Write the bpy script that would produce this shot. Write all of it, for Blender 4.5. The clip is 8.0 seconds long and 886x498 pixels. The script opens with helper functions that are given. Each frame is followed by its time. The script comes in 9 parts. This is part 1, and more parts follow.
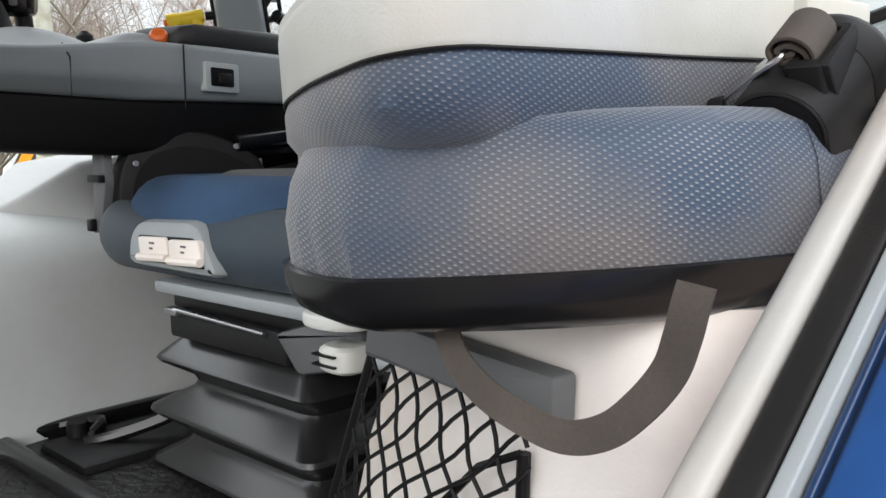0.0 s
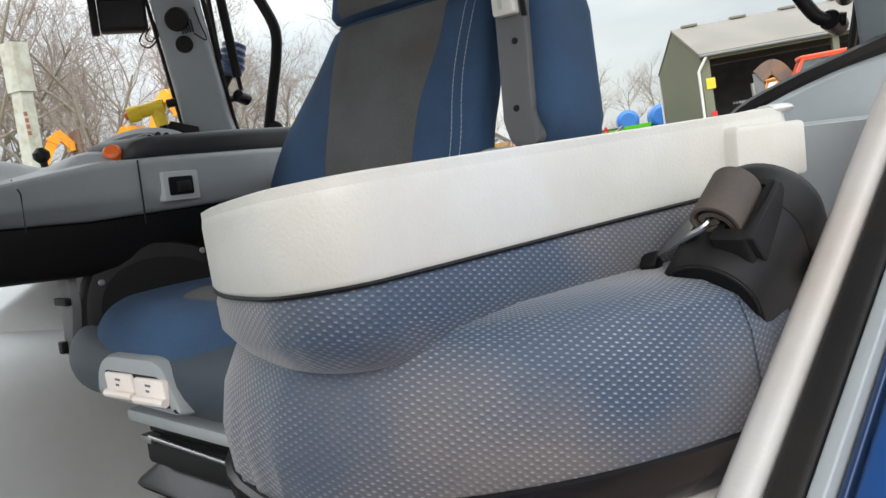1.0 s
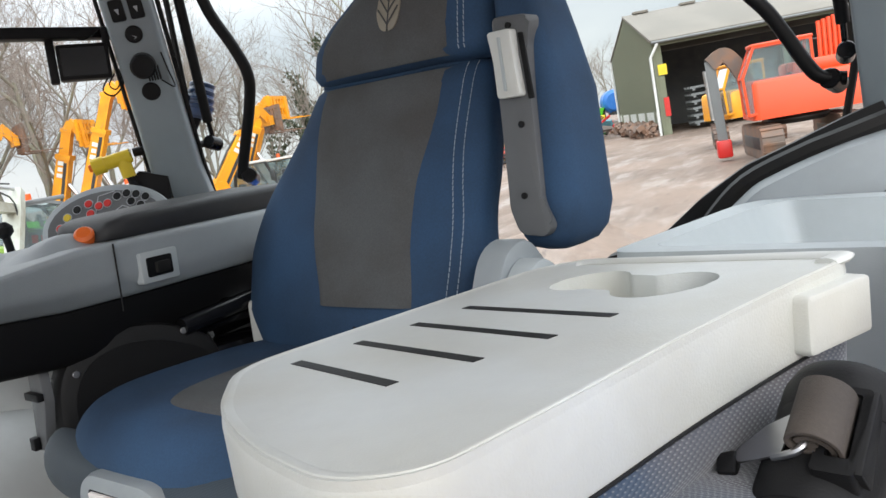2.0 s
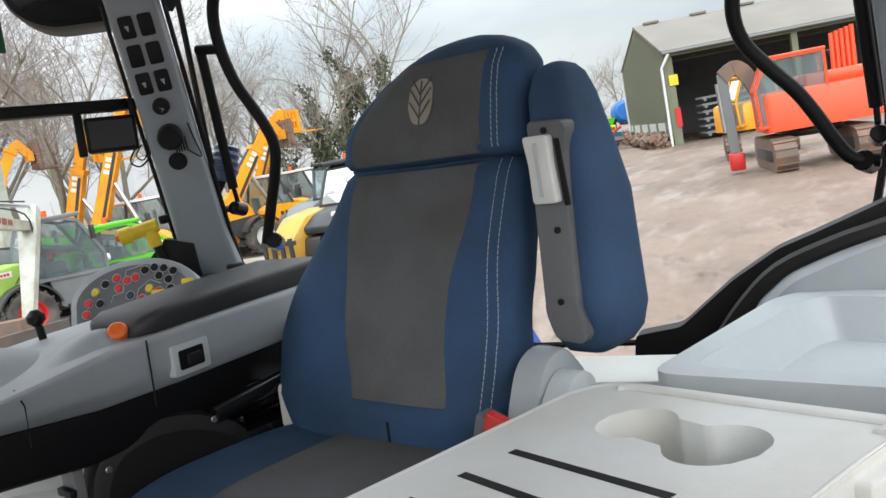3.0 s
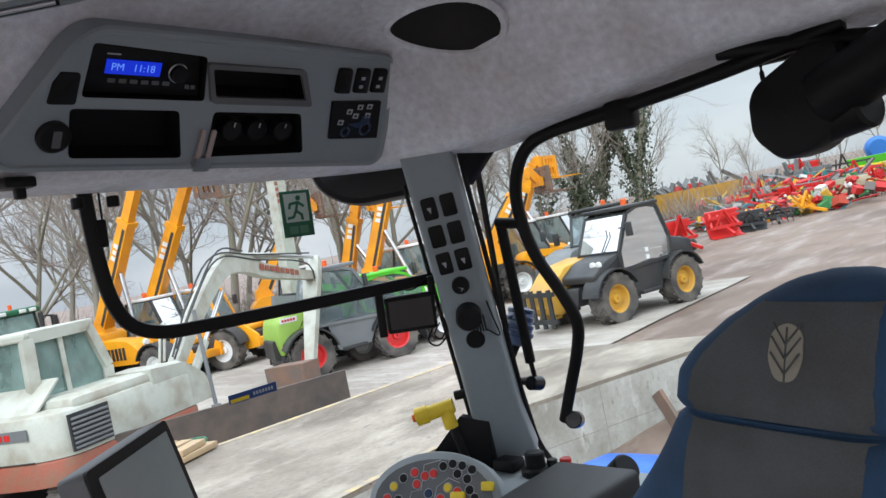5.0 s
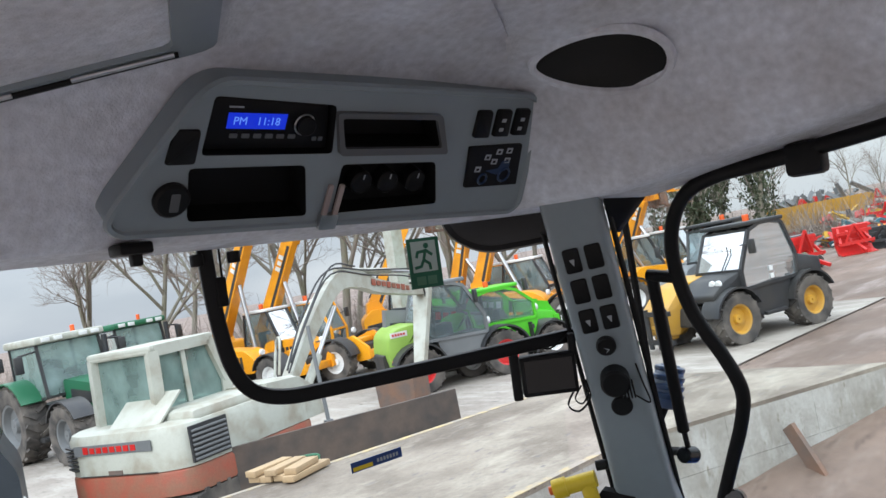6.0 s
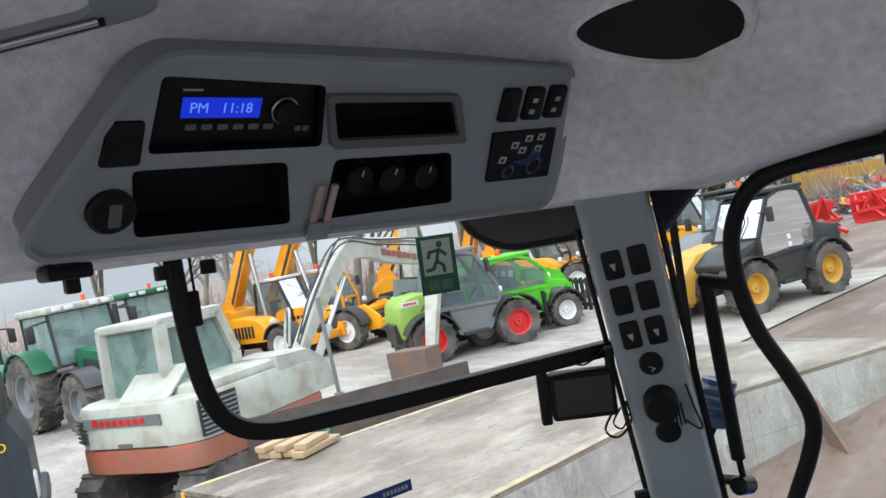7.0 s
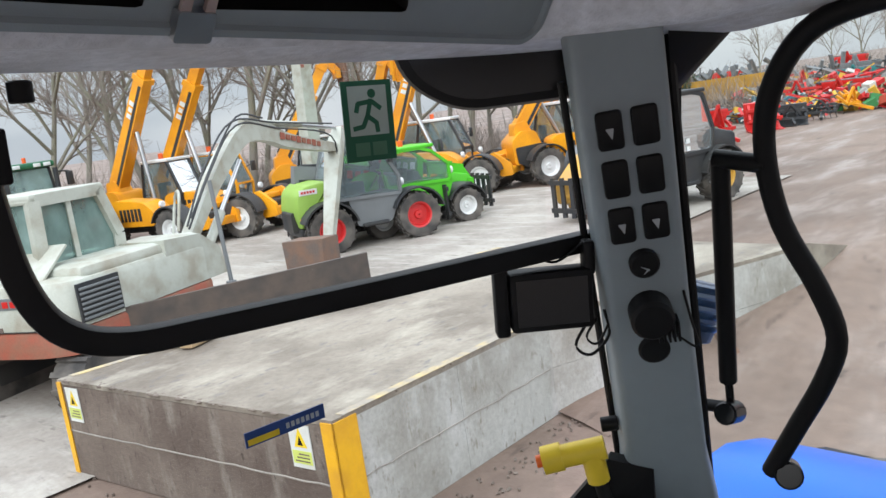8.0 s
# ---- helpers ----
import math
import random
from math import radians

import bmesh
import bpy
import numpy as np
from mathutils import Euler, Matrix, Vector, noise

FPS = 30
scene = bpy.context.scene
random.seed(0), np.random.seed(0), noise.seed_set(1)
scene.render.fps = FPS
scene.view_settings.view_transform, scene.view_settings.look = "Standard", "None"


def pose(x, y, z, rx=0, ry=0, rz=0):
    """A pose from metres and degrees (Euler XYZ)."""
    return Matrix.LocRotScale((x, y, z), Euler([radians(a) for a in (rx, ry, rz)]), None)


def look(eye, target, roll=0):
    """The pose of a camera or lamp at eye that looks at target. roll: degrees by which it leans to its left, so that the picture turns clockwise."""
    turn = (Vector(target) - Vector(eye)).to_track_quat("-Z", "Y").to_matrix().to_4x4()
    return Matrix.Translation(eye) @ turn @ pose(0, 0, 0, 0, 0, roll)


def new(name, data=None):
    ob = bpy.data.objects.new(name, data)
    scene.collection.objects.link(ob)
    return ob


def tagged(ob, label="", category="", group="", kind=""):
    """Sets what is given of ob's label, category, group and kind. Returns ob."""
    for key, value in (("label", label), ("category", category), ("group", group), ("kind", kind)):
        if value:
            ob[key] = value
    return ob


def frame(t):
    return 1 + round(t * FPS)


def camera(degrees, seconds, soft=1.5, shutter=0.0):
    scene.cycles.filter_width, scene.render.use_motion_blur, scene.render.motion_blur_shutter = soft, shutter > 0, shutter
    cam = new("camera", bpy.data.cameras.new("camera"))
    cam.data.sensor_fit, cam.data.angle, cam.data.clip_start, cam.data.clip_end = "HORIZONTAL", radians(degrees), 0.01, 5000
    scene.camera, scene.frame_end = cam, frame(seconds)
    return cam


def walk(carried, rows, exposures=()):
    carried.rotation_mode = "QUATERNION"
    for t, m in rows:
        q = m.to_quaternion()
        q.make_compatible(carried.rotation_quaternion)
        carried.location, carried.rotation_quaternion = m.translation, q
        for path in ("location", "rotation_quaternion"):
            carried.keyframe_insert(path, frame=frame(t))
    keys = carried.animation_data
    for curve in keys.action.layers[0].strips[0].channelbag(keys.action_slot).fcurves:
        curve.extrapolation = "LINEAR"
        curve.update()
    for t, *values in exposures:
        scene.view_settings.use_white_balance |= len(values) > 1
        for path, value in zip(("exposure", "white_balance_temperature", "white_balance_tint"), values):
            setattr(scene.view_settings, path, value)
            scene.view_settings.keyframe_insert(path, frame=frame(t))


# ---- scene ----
cam = camera(57.1, 8.0)
PATH = [
    (0, (-0.032, 0.032, 1.897), (-0.898, 1.819, 1.655), -4.26),
    (0.5, (0.021, 0.016, 1.987), (-0.903, 1.78, 1.794), -6.21),
    (1, (0.018, 0.091, 2.025), (-0.851, 1.879, 1.806), -9.84),
    (1.5, (-0.035, 0.147, 2.054), (-0.849, 1.958, 1.816), -10.94),
    (1.7, (-0.054, 0.15, 2.106), (-0.84, 1.969, 1.837), -10.52),
    (2.8, (-0.065, 0.171, 2.31), (-0.829, 1.999, 2.037), -10.66),
    (3, (-0.077, 0.173, 2.326), (-0.873, 1.991, 2.08), -10.8),
    (3.5, (-0.151, 0.217, 2.407), (-1.058, 1.992, 2.234), -11.17),
    (4, (-0.181, 0.272, 2.538), (-1.23, 1.969, 2.394), -11.63),
    (4.5, (-0.191, 0.311, 2.608), (-1.362, 1.929, 2.514), -11.63),
    (5, (-0.231, 0.327, 2.651), (-1.53, 1.847, 2.612), -11.4),
    (5.2, (-0.247, 0.329, 2.671), (-1.589, 1.811, 2.658), -11.27),
    (6.3, (-0.434, 0.463, 2.769), (-1.94, 1.778, 2.808), -11.02),
    (6.5, (-0.469, 0.489, 2.788), (-1.981, 1.797, 2.816), -11.1),
    (7, (-0.548, 0.579, 2.804), (-2.057, 1.891, 2.769), -11.1),
    (7.5, (-0.676, 0.67, 2.79), (-2.148, 2.017, 2.649), -10.99),
    (8, (-0.848, 0.773, 2.756), (-2.197, 2.211, 2.422), -8.14),
]
EXPOSURES = [(0, 0.66, 6650, 10), (1.0, 0.52, 6650, 10), (1.5, 0.58, 6550, 10), (3.0, 0.5, 6500, 10), (4.0, 0.4, 6300, 10), (4.5, 0.24, 6150, 10), (6.5, 0.25, 6100, 10), (7.5, 0.27, 6150, 10), (8, 0.2, 6200, 10)]
walk(cam, [(t, look(eye, target, roll)) for t, eye, target, roll in PATH], EXPOSURES)

# ---- sky and sun: overcast winter day ----
world = bpy.data.worlds.new("sky")
scene.world = world
world.use_nodes = True
wn, wl = world.node_tree.nodes, world.node_tree.links
wn.clear()
w_out = wn.new("ShaderNodeOutputWorld")
w_bg = wn.new("ShaderNodeBackground")
w_sky = wn.new("ShaderNodeTexSky")
w_sky.sky_type, w_sky.sun_disc = "NISHITA", False
w_sky.sun_elevation, w_sky.sun_rotation = radians(28), radians(156)
w_tc = wn.new("ShaderNodeTexCoord")
w_map = wn.new("ShaderNodeMapping")
w_map.inputs["Scale"].default_value = (1.2, 1.2, 4.0)
w_noise = wn.new("ShaderNodeTexNoise")
w_noise.inputs["Scale"].default_value, w_noise.inputs["Detail"].default_value = 2.2, 6.0
w_ramp = wn.new("ShaderNodeValToRGB")
w_ramp.color_ramp.elements[0].position, w_ramp.color_ramp.elements[0].color = 0.3, (5.3, 5.7, 6.3, 1)
w_ramp.color_ramp.elements[1].position, w_ramp.color_ramp.elements[1].color = 0.68, (8.0, 8.15, 8.4, 1)
# an overcast dome: the zenith about three times as bright as the horizon
w_sep = wn.new("ShaderNodeSeparateXYZ")
wl.new(w_tc.outputs["Generated"], w_sep.inputs["Vector"])
w_dome = wn.new("ShaderNodeMapRange")
w_dome.inputs["From Min"].default_value, w_dome.inputs["From Max"].default_value = 0.12, 0.9
w_dome.inputs["To Min"].default_value, w_dome.inputs["To Max"].default_value = 0.86, 4.5
wl.new(w_sep.outputs["Z"], w_dome.inputs["Value"])
w_mul = wn.new("ShaderNodeMix")
w_mul.data_type, w_mul.blend_type = "RGBA", "MULTIPLY"
w_mul.inputs["Factor"].default_value = 1.0
w_mix = wn.new("ShaderNodeMix")
w_mix.data_type = "RGBA"
w_mix.inputs["Factor"].default_value = 0.9
wl.new(w_tc.outputs["Generated"], w_map.inputs["Vector"])
wl.new(w_map.outputs["Vector"], w_noise.inputs["Vector"])
wl.new(w_noise.outputs["Fac"], w_ramp.inputs["Fac"])
wl.new(w_sky.outputs["Color"], w_mix.inputs["A"])
wl.new(w_ramp.outputs["Color"], w_mul.inputs["A"])
wl.new(w_dome.outputs["Result"], w_mul.inputs["B"])
wl.new(w_mul.outputs["Result"], w_mix.inputs["B"])
wl.new(w_mix.outputs["Result"], w_bg.inputs["Color"])
w_bg.inputs["Strength"].default_value = 0.1
wl.new(w_bg.outputs["Background"], w_out.inputs["Surface"])
sun = new("sun", bpy.data.lights.new("sun", "SUN"))
sun.data.energy, sun.data.angle, sun.data.color = 1.4, radians(45), (1.0, 0.97, 0.93)
sun.matrix_basis = look((4, -9, 5.3), (0, 0, 0))

# ---- materials ----
def mat(name, col, rough=0.5, metal=0.0, var=0.1, scale=6.0, bump=0.0, bscale=150.0, col2=None, fac2=0.5, scale2=2.0, rvar=0.08, coat=0.0, spec=0.5):
    """A surface with a base colour, broad stains of a second colour, fine grain and relief."""
    m = bpy.data.materials.new(name)
    m.use_nodes = True
    n, l = m.node_tree.nodes, m.node_tree.links
    b = n["Principled BSDF"]
    tc = n.new("ShaderNodeTexCoord")
    big = n.new("ShaderNodeTexNoise")
    big.inputs["Scale"].default_value, big.inputs["Detail"].default_value = scale2, 5.0
    fine = n.new("ShaderNodeTexNoise")
    fine.inputs["Scale"].default_value, fine.inputs["Detail"].default_value = scale * 8, 4.0
    l.new(tc.outputs["Object"], big.inputs["Vector"])
    l.new(tc.outputs["Object"], fine.inputs["Vector"])
    ramp = n.new("ShaderNodeValToRGB")
    c2 = col2 or tuple(c * (1 - 1.5 * var) for c in col)
    ramp.color_ramp.elements[0].position, ramp.color_ramp.elements[0].color = max(0.0, fac2 - 0.14), (*c2, 1)
    ramp.color_ramp.elements[1].position, ramp.color_ramp.elements[1].color = min(1.0, fac2 + 0.14), (*col, 1)
    l.new(big.outputs["Fac"], ramp.inputs["Fac"])
    mul = n.new("ShaderNodeMix")
    mul.data_type, mul.blend_type = "RGBA", "MULTIPLY"
    mul.inputs["Factor"].default_value = 1.0
    r2 = n.new("ShaderNodeMapRange")
    r2.inputs["To Min"].default_value, r2.inputs["To Max"].default_value = 1 - var, 1 + var
    l.new(fine.outputs["Fac"], r2.inputs["Value"])
    l.new(ramp.outputs["Color"], mul.inputs["A"])
    l.new(r2.outputs["Result"], mul.inputs["B"])
    l.new(mul.outputs["Result"], b.inputs["Base Color"])
    rr = n.new("ShaderNodeMapRange")
    rr.inputs["To Min"].default_value, rr.inputs["To Max"].default_value = max(0.02, rough - rvar), min(1.0, rough + rvar)
    l.new(big.outputs["Fac"], rr.inputs["Value"])
    l.new(rr.outputs["Result"], b.inputs["Roughness"])
    b.inputs["Metallic"].default_value = metal
    b.inputs["Specular IOR Level"].default_value = spec
    b.inputs["Coat Weight"].default_value = coat
    if bump:
        bn = n.new("ShaderNodeTexNoise")
        bn.inputs["Scale"].default_value, bn.inputs["Detail"].default_value = bscale, 3.0
        l.new(tc.outputs["Object"], bn.inputs["Vector"])
        bp = n.new("ShaderNodeBump")
        bp.inputs["Strength"].default_value, bp.inputs["Distance"].default_value = bump, 0.6 / bscale
        l.new(bn.outputs["Fac"], bp.inputs["Height"])
        l.new(bp.outputs["Normal"], b.inputs["Normal"])
    return m


def woven(name, thread, light, pitch, soil=None, sheen=0.3):
    """A spacer-mesh fabric: rows of bright loops on a dark ground, with worn brownish patches."""
    m = bpy.data.materials.new(name)
    m.use_nodes = True
    n, l = m.node_tree.nodes, m.node_tree.links
    b = n["Principled BSDF"]
    tc = n.new("ShaderNodeTexCoord")
    sep = n.new("ShaderNodeSeparateXYZ")
    l.new(tc.outputs["UV"], sep.inputs["Vector"])

    def math_node(op, a, bb=None):
        k = n.new("ShaderNodeMath")
        k.operation = op
        for i, v in ((0, a), (1, bb)):
            if v is None:
                continue
            if isinstance(v, (int, float)):
                k.inputs[i].default_value = v
            else:
                l.new(v, k.inputs[i])
        return k.outputs["Value"]
    k = math.pi / pitch
    su = math_node("SINE", math_node("MULTIPLY", sep.outputs["X"], k * 0.85))
    sv = math_node("SINE", math_node("MULTIPLY", math_node("ADD", sep.outputs["Y"], math_node("MULTIPLY", sep.outputs["X"], 0.22)), k * 1.2))
    dot = math_node("MULTIPLY", math_node("ADD", math_node("MULTIPLY", su, sv), 1.0), 0.5)
    loops = n.new("ShaderNodeMapRange")
    loops.inputs["From Min"].default_value, loops.inputs["From Max"].default_value = 0.22, 0.8
    l.new(math_node("MULTIPLY", math_node("MULTIPLY", su, sv), math_node("ABSOLUTE", math_node("MULTIPLY", sv, sv))), loops.inputs["Value"])
    fade = n.new("ShaderNodeTexNoise")
    fade.inputs["Scale"].default_value, fade.inputs["Detail"].default_value = 9.0, 6.0
    l.new(tc.outputs["Object"], fade.inputs["Vector"])
    fr = n.new("ShaderNodeMapRange")
    fr.inputs["From Min"].default_value, fr.inputs["From Max"].default_value = 0.36, 0.66
    fr.inputs["To Min"].default_value, fr.inputs["To Max"].default_value = 0.22, 1.0
    l.new(fade.outputs["Fac"], fr.inputs["Value"])
    shown = math_node("MULTIPLY", loops.outputs["Result"], fr.outputs["Result"])
    worn = n.new("ShaderNodeTexNoise")
    worn.inputs["Scale"].default_value, worn.inputs["Detail"].default_value = 4.0, 5.0
    l.new(tc.outputs["Object"], worn.inputs["Vector"])
    wr = n.new("ShaderNodeMapRange")
    wr.inputs["From Min"].default_value, wr.inputs["From Max"].default_value = 0.4, 0.62
    wr.inputs["To Max"].default_value = 0.85
    l.new(worn.outputs["Fac"], wr.inputs["Value"])
    ground = n.new("ShaderNodeMix")
    ground.data_type = "RGBA"
    l.new(wr.outputs["Result"], ground.inputs["Factor"])
    ground.inputs["A"].default_value = (*thread, 1)
    ground.inputs["B"].default_value = (*(soil or thread), 1)
    mix = n.new("ShaderNodeMix")
    mix.data_type = "RGBA"
    l.new(shown, mix.inputs["Factor"])
    l.new(ground.outputs["Result"], mix.inputs["A"])
    mix.inputs["B"].default_value = (*light, 1)
    l.new(mix.outputs["Result"], b.inputs["Base Color"])
    b.inputs["Roughness"].default_value = 0.6
    b.inputs["Sheen Weight"].default_value = sheen
    bp = n.new("ShaderNodeBump")
    bp.inputs["Strength"].default_value, bp.inputs["Distance"].default_value = 0.5, pitch * 0.25
    l.new(dot, bp.inputs["Height"])
    l.new(bp.outputs["Normal"], b.inputs["Normal"])
    return m


def glow(name, col, strength):
    m = bpy.data.materials.new(name)
    m.use_nodes = True
    b = m.node_tree.nodes["Principled BSDF"]
    b.inputs["Base Color"].default_value = (0.01, 0.01, 0.02, 1)
    b.inputs["Emission Color"].default_value = (*col, 1)
    b.inputs["Emission Strength"].default_value = strength
    return m


def pane_mat(name, tint, gloss):
    m = bpy.data.materials.new(name)
    m.use_nodes = True
    n, l = m.node_tree.nodes, m.node_tree.links
    n.clear()
    out = n.new("ShaderNodeOutputMaterial")
    tr, gl, mx, fr = n.new("ShaderNodeBsdfTransparent"), n.new("ShaderNodeBsdfGlossy"), n.new("ShaderNodeMixShader"), n.new("ShaderNodeFresnel")
    tr.inputs["Color"].default_value = (*tint, 1)
    gl.inputs["Roughness"].default_value = 0.02
    fr.inputs["IOR"].default_value = 1.0 + gloss
    l.new(fr.outputs["Fac"], mx.inputs["Fac"])
    l.new(tr.outputs["BSDF"], mx.inputs[1])
    l.new(gl.outputs["BSDF"], mx.inputs[2])
    l.new(mx.outputs["Shader"], out.inputs["Surface"])
    return m


BLUE = mat("blue_cloth", (0.026, 0.07, 0.145), 0.85, var=0.25, scale=40, bump=0.5, bscale=900, scale2=6)
GREY_CLOTH = mat("grey_cloth", (0.09, 0.095, 0.098), 0.9, var=0.3, scale=50, bump=0.5, bscale=800, col2=(0.068, 0.067, 0.066), scale2=7)
MESH = woven("blue_spacer_mesh", (0.027, 0.052, 0.092), (0.29, 0.295, 0.295), 0.0034, (0.125, 0.11, 0.105))
SLATE = woven("slate_mesh", (0.02, 0.036, 0.055), (0.06, 0.085, 0.11), 0.0022, (0.03, 0.042, 0.052), 0.05)
FLOOR = mat("floor_mat", (0.008, 0.008, 0.008), 0.34, var=0.3, scale=5, bump=0.5, bscale=60, col2=(0.03, 0.027, 0.024), scale2=8, fac2=0.36, rvar=0.2)
THREAD = mat("white_thread", (0.36, 0.41, 0.47), 0.8)
LEAF = mat("tan_print", (0.33, 0.3, 0.24), 0.8, var=0.1)
WHITE = mat("white_plastic", (0.62, 0.64, 0.62), 0.42, var=0.04, bump=0.25, bscale=420, col2=(0.56, 0.56, 0.51), scale2=5)
CREAM = mat("cream_plastic", (0.84, 0.795, 0.76), 0.5, var=0.04, bump=0.15, bscale=300, col2=(0.74, 0.66, 0.59), scale2=4, fac2=0.42)
GREY = mat("grey_plastic", (0.29, 0.322, 0.338), 0.45, var=0.05, bump=0.2, bscale=500, col2=(0.27, 0.297, 0.308), scale2=4)
TRIM = mat("light_trim", (0.58, 0.61, 0.61), 0.42, var=0.04, bump=0.15, bscale=500, col2=(0.53, 0.55, 0.545), scale2=4)
PALE = mat("pale_grey_plastic", (0.42, 0.46, 0.47), 0.45, var=0.04, bump=0.2, bscale=500, scale2=4)
ARMPAD = mat("arm_pad", (0.03, 0.031, 0.033), 0.5, var=0.15, bump=0.3, bscale=500, spec=0.35)
PILLAR = mat("pillar_grey", (0.25, 0.29, 0.31), 0.45, var=0.05, bump=0.25, bscale=600, scale2=4)
MID = mat("mid_grey_plastic", (0.11, 0.115, 0.12), 0.5, var=0.06, bump=0.2, bscale=500)
BLACK = mat("black_plastic", (0.006, 0.006, 0.0065), 0.5, var=0.1, bump=0.2, bscale=500, spec=0.22)
GLOSS_BLACK = mat("gloss_black", (0.006, 0.006, 0.007), 0.22, var=0.1, spec=0.35)
RUBBER = mat("black_rubber", (0.009, 0.009, 0.009), 0.55, var=0.15, bump=0.2, bscale=300, col2=(0.014, 0.013, 0.012), scale2=7, spec=0.25)
BELLOWS = mat("bellows_rubber", (0.01, 0.0105, 0.0115), 0.25, var=0.1, col2=(0.015, 0.015, 0.015), rvar=0.05)
SCUFFED = mat("scuffed_dark_plastic", (0.01, 0.0103, 0.011), 0.56, var=0.1, bump=0.2, bscale=500, col2=(0.013, 0.013, 0.0132), scale2=8, spec=0.2)
DEEP_BLUE = mat("deep_blue_paint", (0.012, 0.06, 0.2), 0.4, var=0.08, spec=0.3, scale2=4)
STRAP = mat("webbing", (0.075, 0.062, 0.052), 0.8, var=0.2, scale=40, bump=0.6, bscale=900, scale2=10)
FELT = mat("headliner_felt", (0.72, 0.75, 0.82), 0.95, var=0.3, scale=9, bump=0.7, bscale=260, col2=(0.58, 0.58, 0.61), scale2=7)
STEEL = mat("steel", (0.55, 0.55, 0.56), 0.3, metal=1.0)
ORANGE = mat("orange_knob", (0.75, 0.14, 0.015), 0.4)
YELLOW = mat("yellow_plastic", (0.78, 0.56, 0.02), 0.45)
RED = mat("red_plastic", (0.6, 0.02, 0.015), 0.4)
BLUE_PAINT = mat("blue_paint", (0.01, 0.13, 0.62), 0.35, var=0.08, coat=0.15, spec=0.3, scale2=4)
NAVY = mat("navy_paint", (0.008, 0.03, 0.09), 0.3, coat=0.4)
GREEN_SIGN = mat("green_sign", (0.01, 0.11, 0.055), 0.5)
SIGN_PALE = mat("sign_pale", (0.42, 0.5, 0.45), 0.6)
SILVER = mat("silver_print", (0.4, 0.42, 0.44), 0.5)
LCD = glow("lcd_blue", (0.008, 0.035, 0.75), 0.6)
LCD_TEXT = glow("lcd_text", (0.14, 0.3, 0.95), 0.75)
SCREEN = mat("dull_screen", (0.36, 0.395, 0.385), 0.16, var=0.05, scale2=3)
GLASS = pane_mat("window_glass", (0.95, 0.97, 0.96), 0.12)


def sky_film_pane(name, tint, gloss, film, share):
    """A pane as above with a diffuse film that paints in reflected sky."""
    m = pane_mat(name, tint, gloss)
    n, l = m.node_tree.nodes, m.node_tree.links
    clear = [x for x in n if x.type == "MIX_SHADER"][0]
    out = [x for x in n if x.type == "OUTPUT_MATERIAL"][0]
    sky_film, mx, tex, rng = n.new("ShaderNodeBsdfDiffuse"), n.new("ShaderNodeMixShader"), n.new("ShaderNodeTexNoise"), n.new("ShaderNodeMapRange")
    sky_film.inputs["Color"].default_value = (*film, 1)
    tex.inputs["Scale"].default_value, tex.inputs["Detail"].default_value = 2.5, 5.0
    rng.inputs["From Min"].default_value, rng.inputs["From Max"].default_value = 0.3, 0.7
    rng.inputs["To Min"].default_value, rng.inputs["To Max"].default_value = share * 0.6, share * 1.35
    l.new(tex.outputs["Fac"], rng.inputs["Value"])
    l.new(rng.outputs["Result"], mx.inputs["Fac"])
    l.new(clear.outputs["Shader"], mx.inputs[1])
    l.new(sky_film.outputs["BSDF"], mx.inputs[2])
    l.new(mx.outputs["Shader"], out.inputs["Surface"])
    return m


# pale film colours imitate the sky mirrored in the machines' windows
DARK_GLASS = sky_film_pane("machine_glass", (0.7, 0.8, 0.8), 0.7, (0.3, 0.38, 0.41), 0.25)
PALE_GLASS = sky_film_pane("sky_film_windscreen", (0.75, 0.8, 0.8), 0.6, (0.36, 0.39, 0.42), 0.26)


# ---- building helpers ----
UP = Vector((0, 0, 1))


def part(name, bm, material, parent=None, label="", smooth=38):
    me = bpy.data.meshes.new(name)
    bmesh.ops.recalc_face_normals(bm, faces=bm.faces[:])
    bm.to_mesh(me)
    bm.free()
    me.materials.append(material)
    if smooth:
        me.shade_smooth()
        me.set_sharp_from_angle(angle=radians(smooth))
    ob = new(name, me)
    if parent is not None:
        ob.parent = parent
        if parent.type == "EMPTY":
            ob.matrix_parent_inverse = parent.matrix_basis.inverted()
    return tagged(ob, label)


def thing(name, at, label, category, group="", kind=""):
    e = new(name)
    e.empty_display_size = 0.1
    e.matrix_basis = Matrix.Translation(at)
    return tagged(e, label, category, group, kind)


def box(x0, x1, y0, y1, z0, z1, r=0.0, m=None, seg=2):
    bm = bmesh.new()
    bmesh.ops.create_cube(bm, size=1.0)
    for v in bm.verts:
        v.co = Vector(((x0 + x1) / 2 + v.co.x * (x1 - x0), (y0 + y1) / 2 + v.co.y * (y1 - y0), (z0 + z1) / 2 + v.co.z * (z1 - z0)))
    if r > 0:
        bmesh.ops.bevel(bm, geom=bm.edges[:], offset=r, segments=seg, profile=0.5, affect="EDGES")
    if m is not None:
        bm.transform(m)
    return bm


def merge(*bms):
    """One bmesh out of several."""
    a = bms[0]
    for b in bms[1:]:
        me = bpy.data.meshes.new("joined")
        b.to_mesh(me)
        b.free()
        a.from_mesh(me)
        bpy.data.meshes.remove(me)
    return a


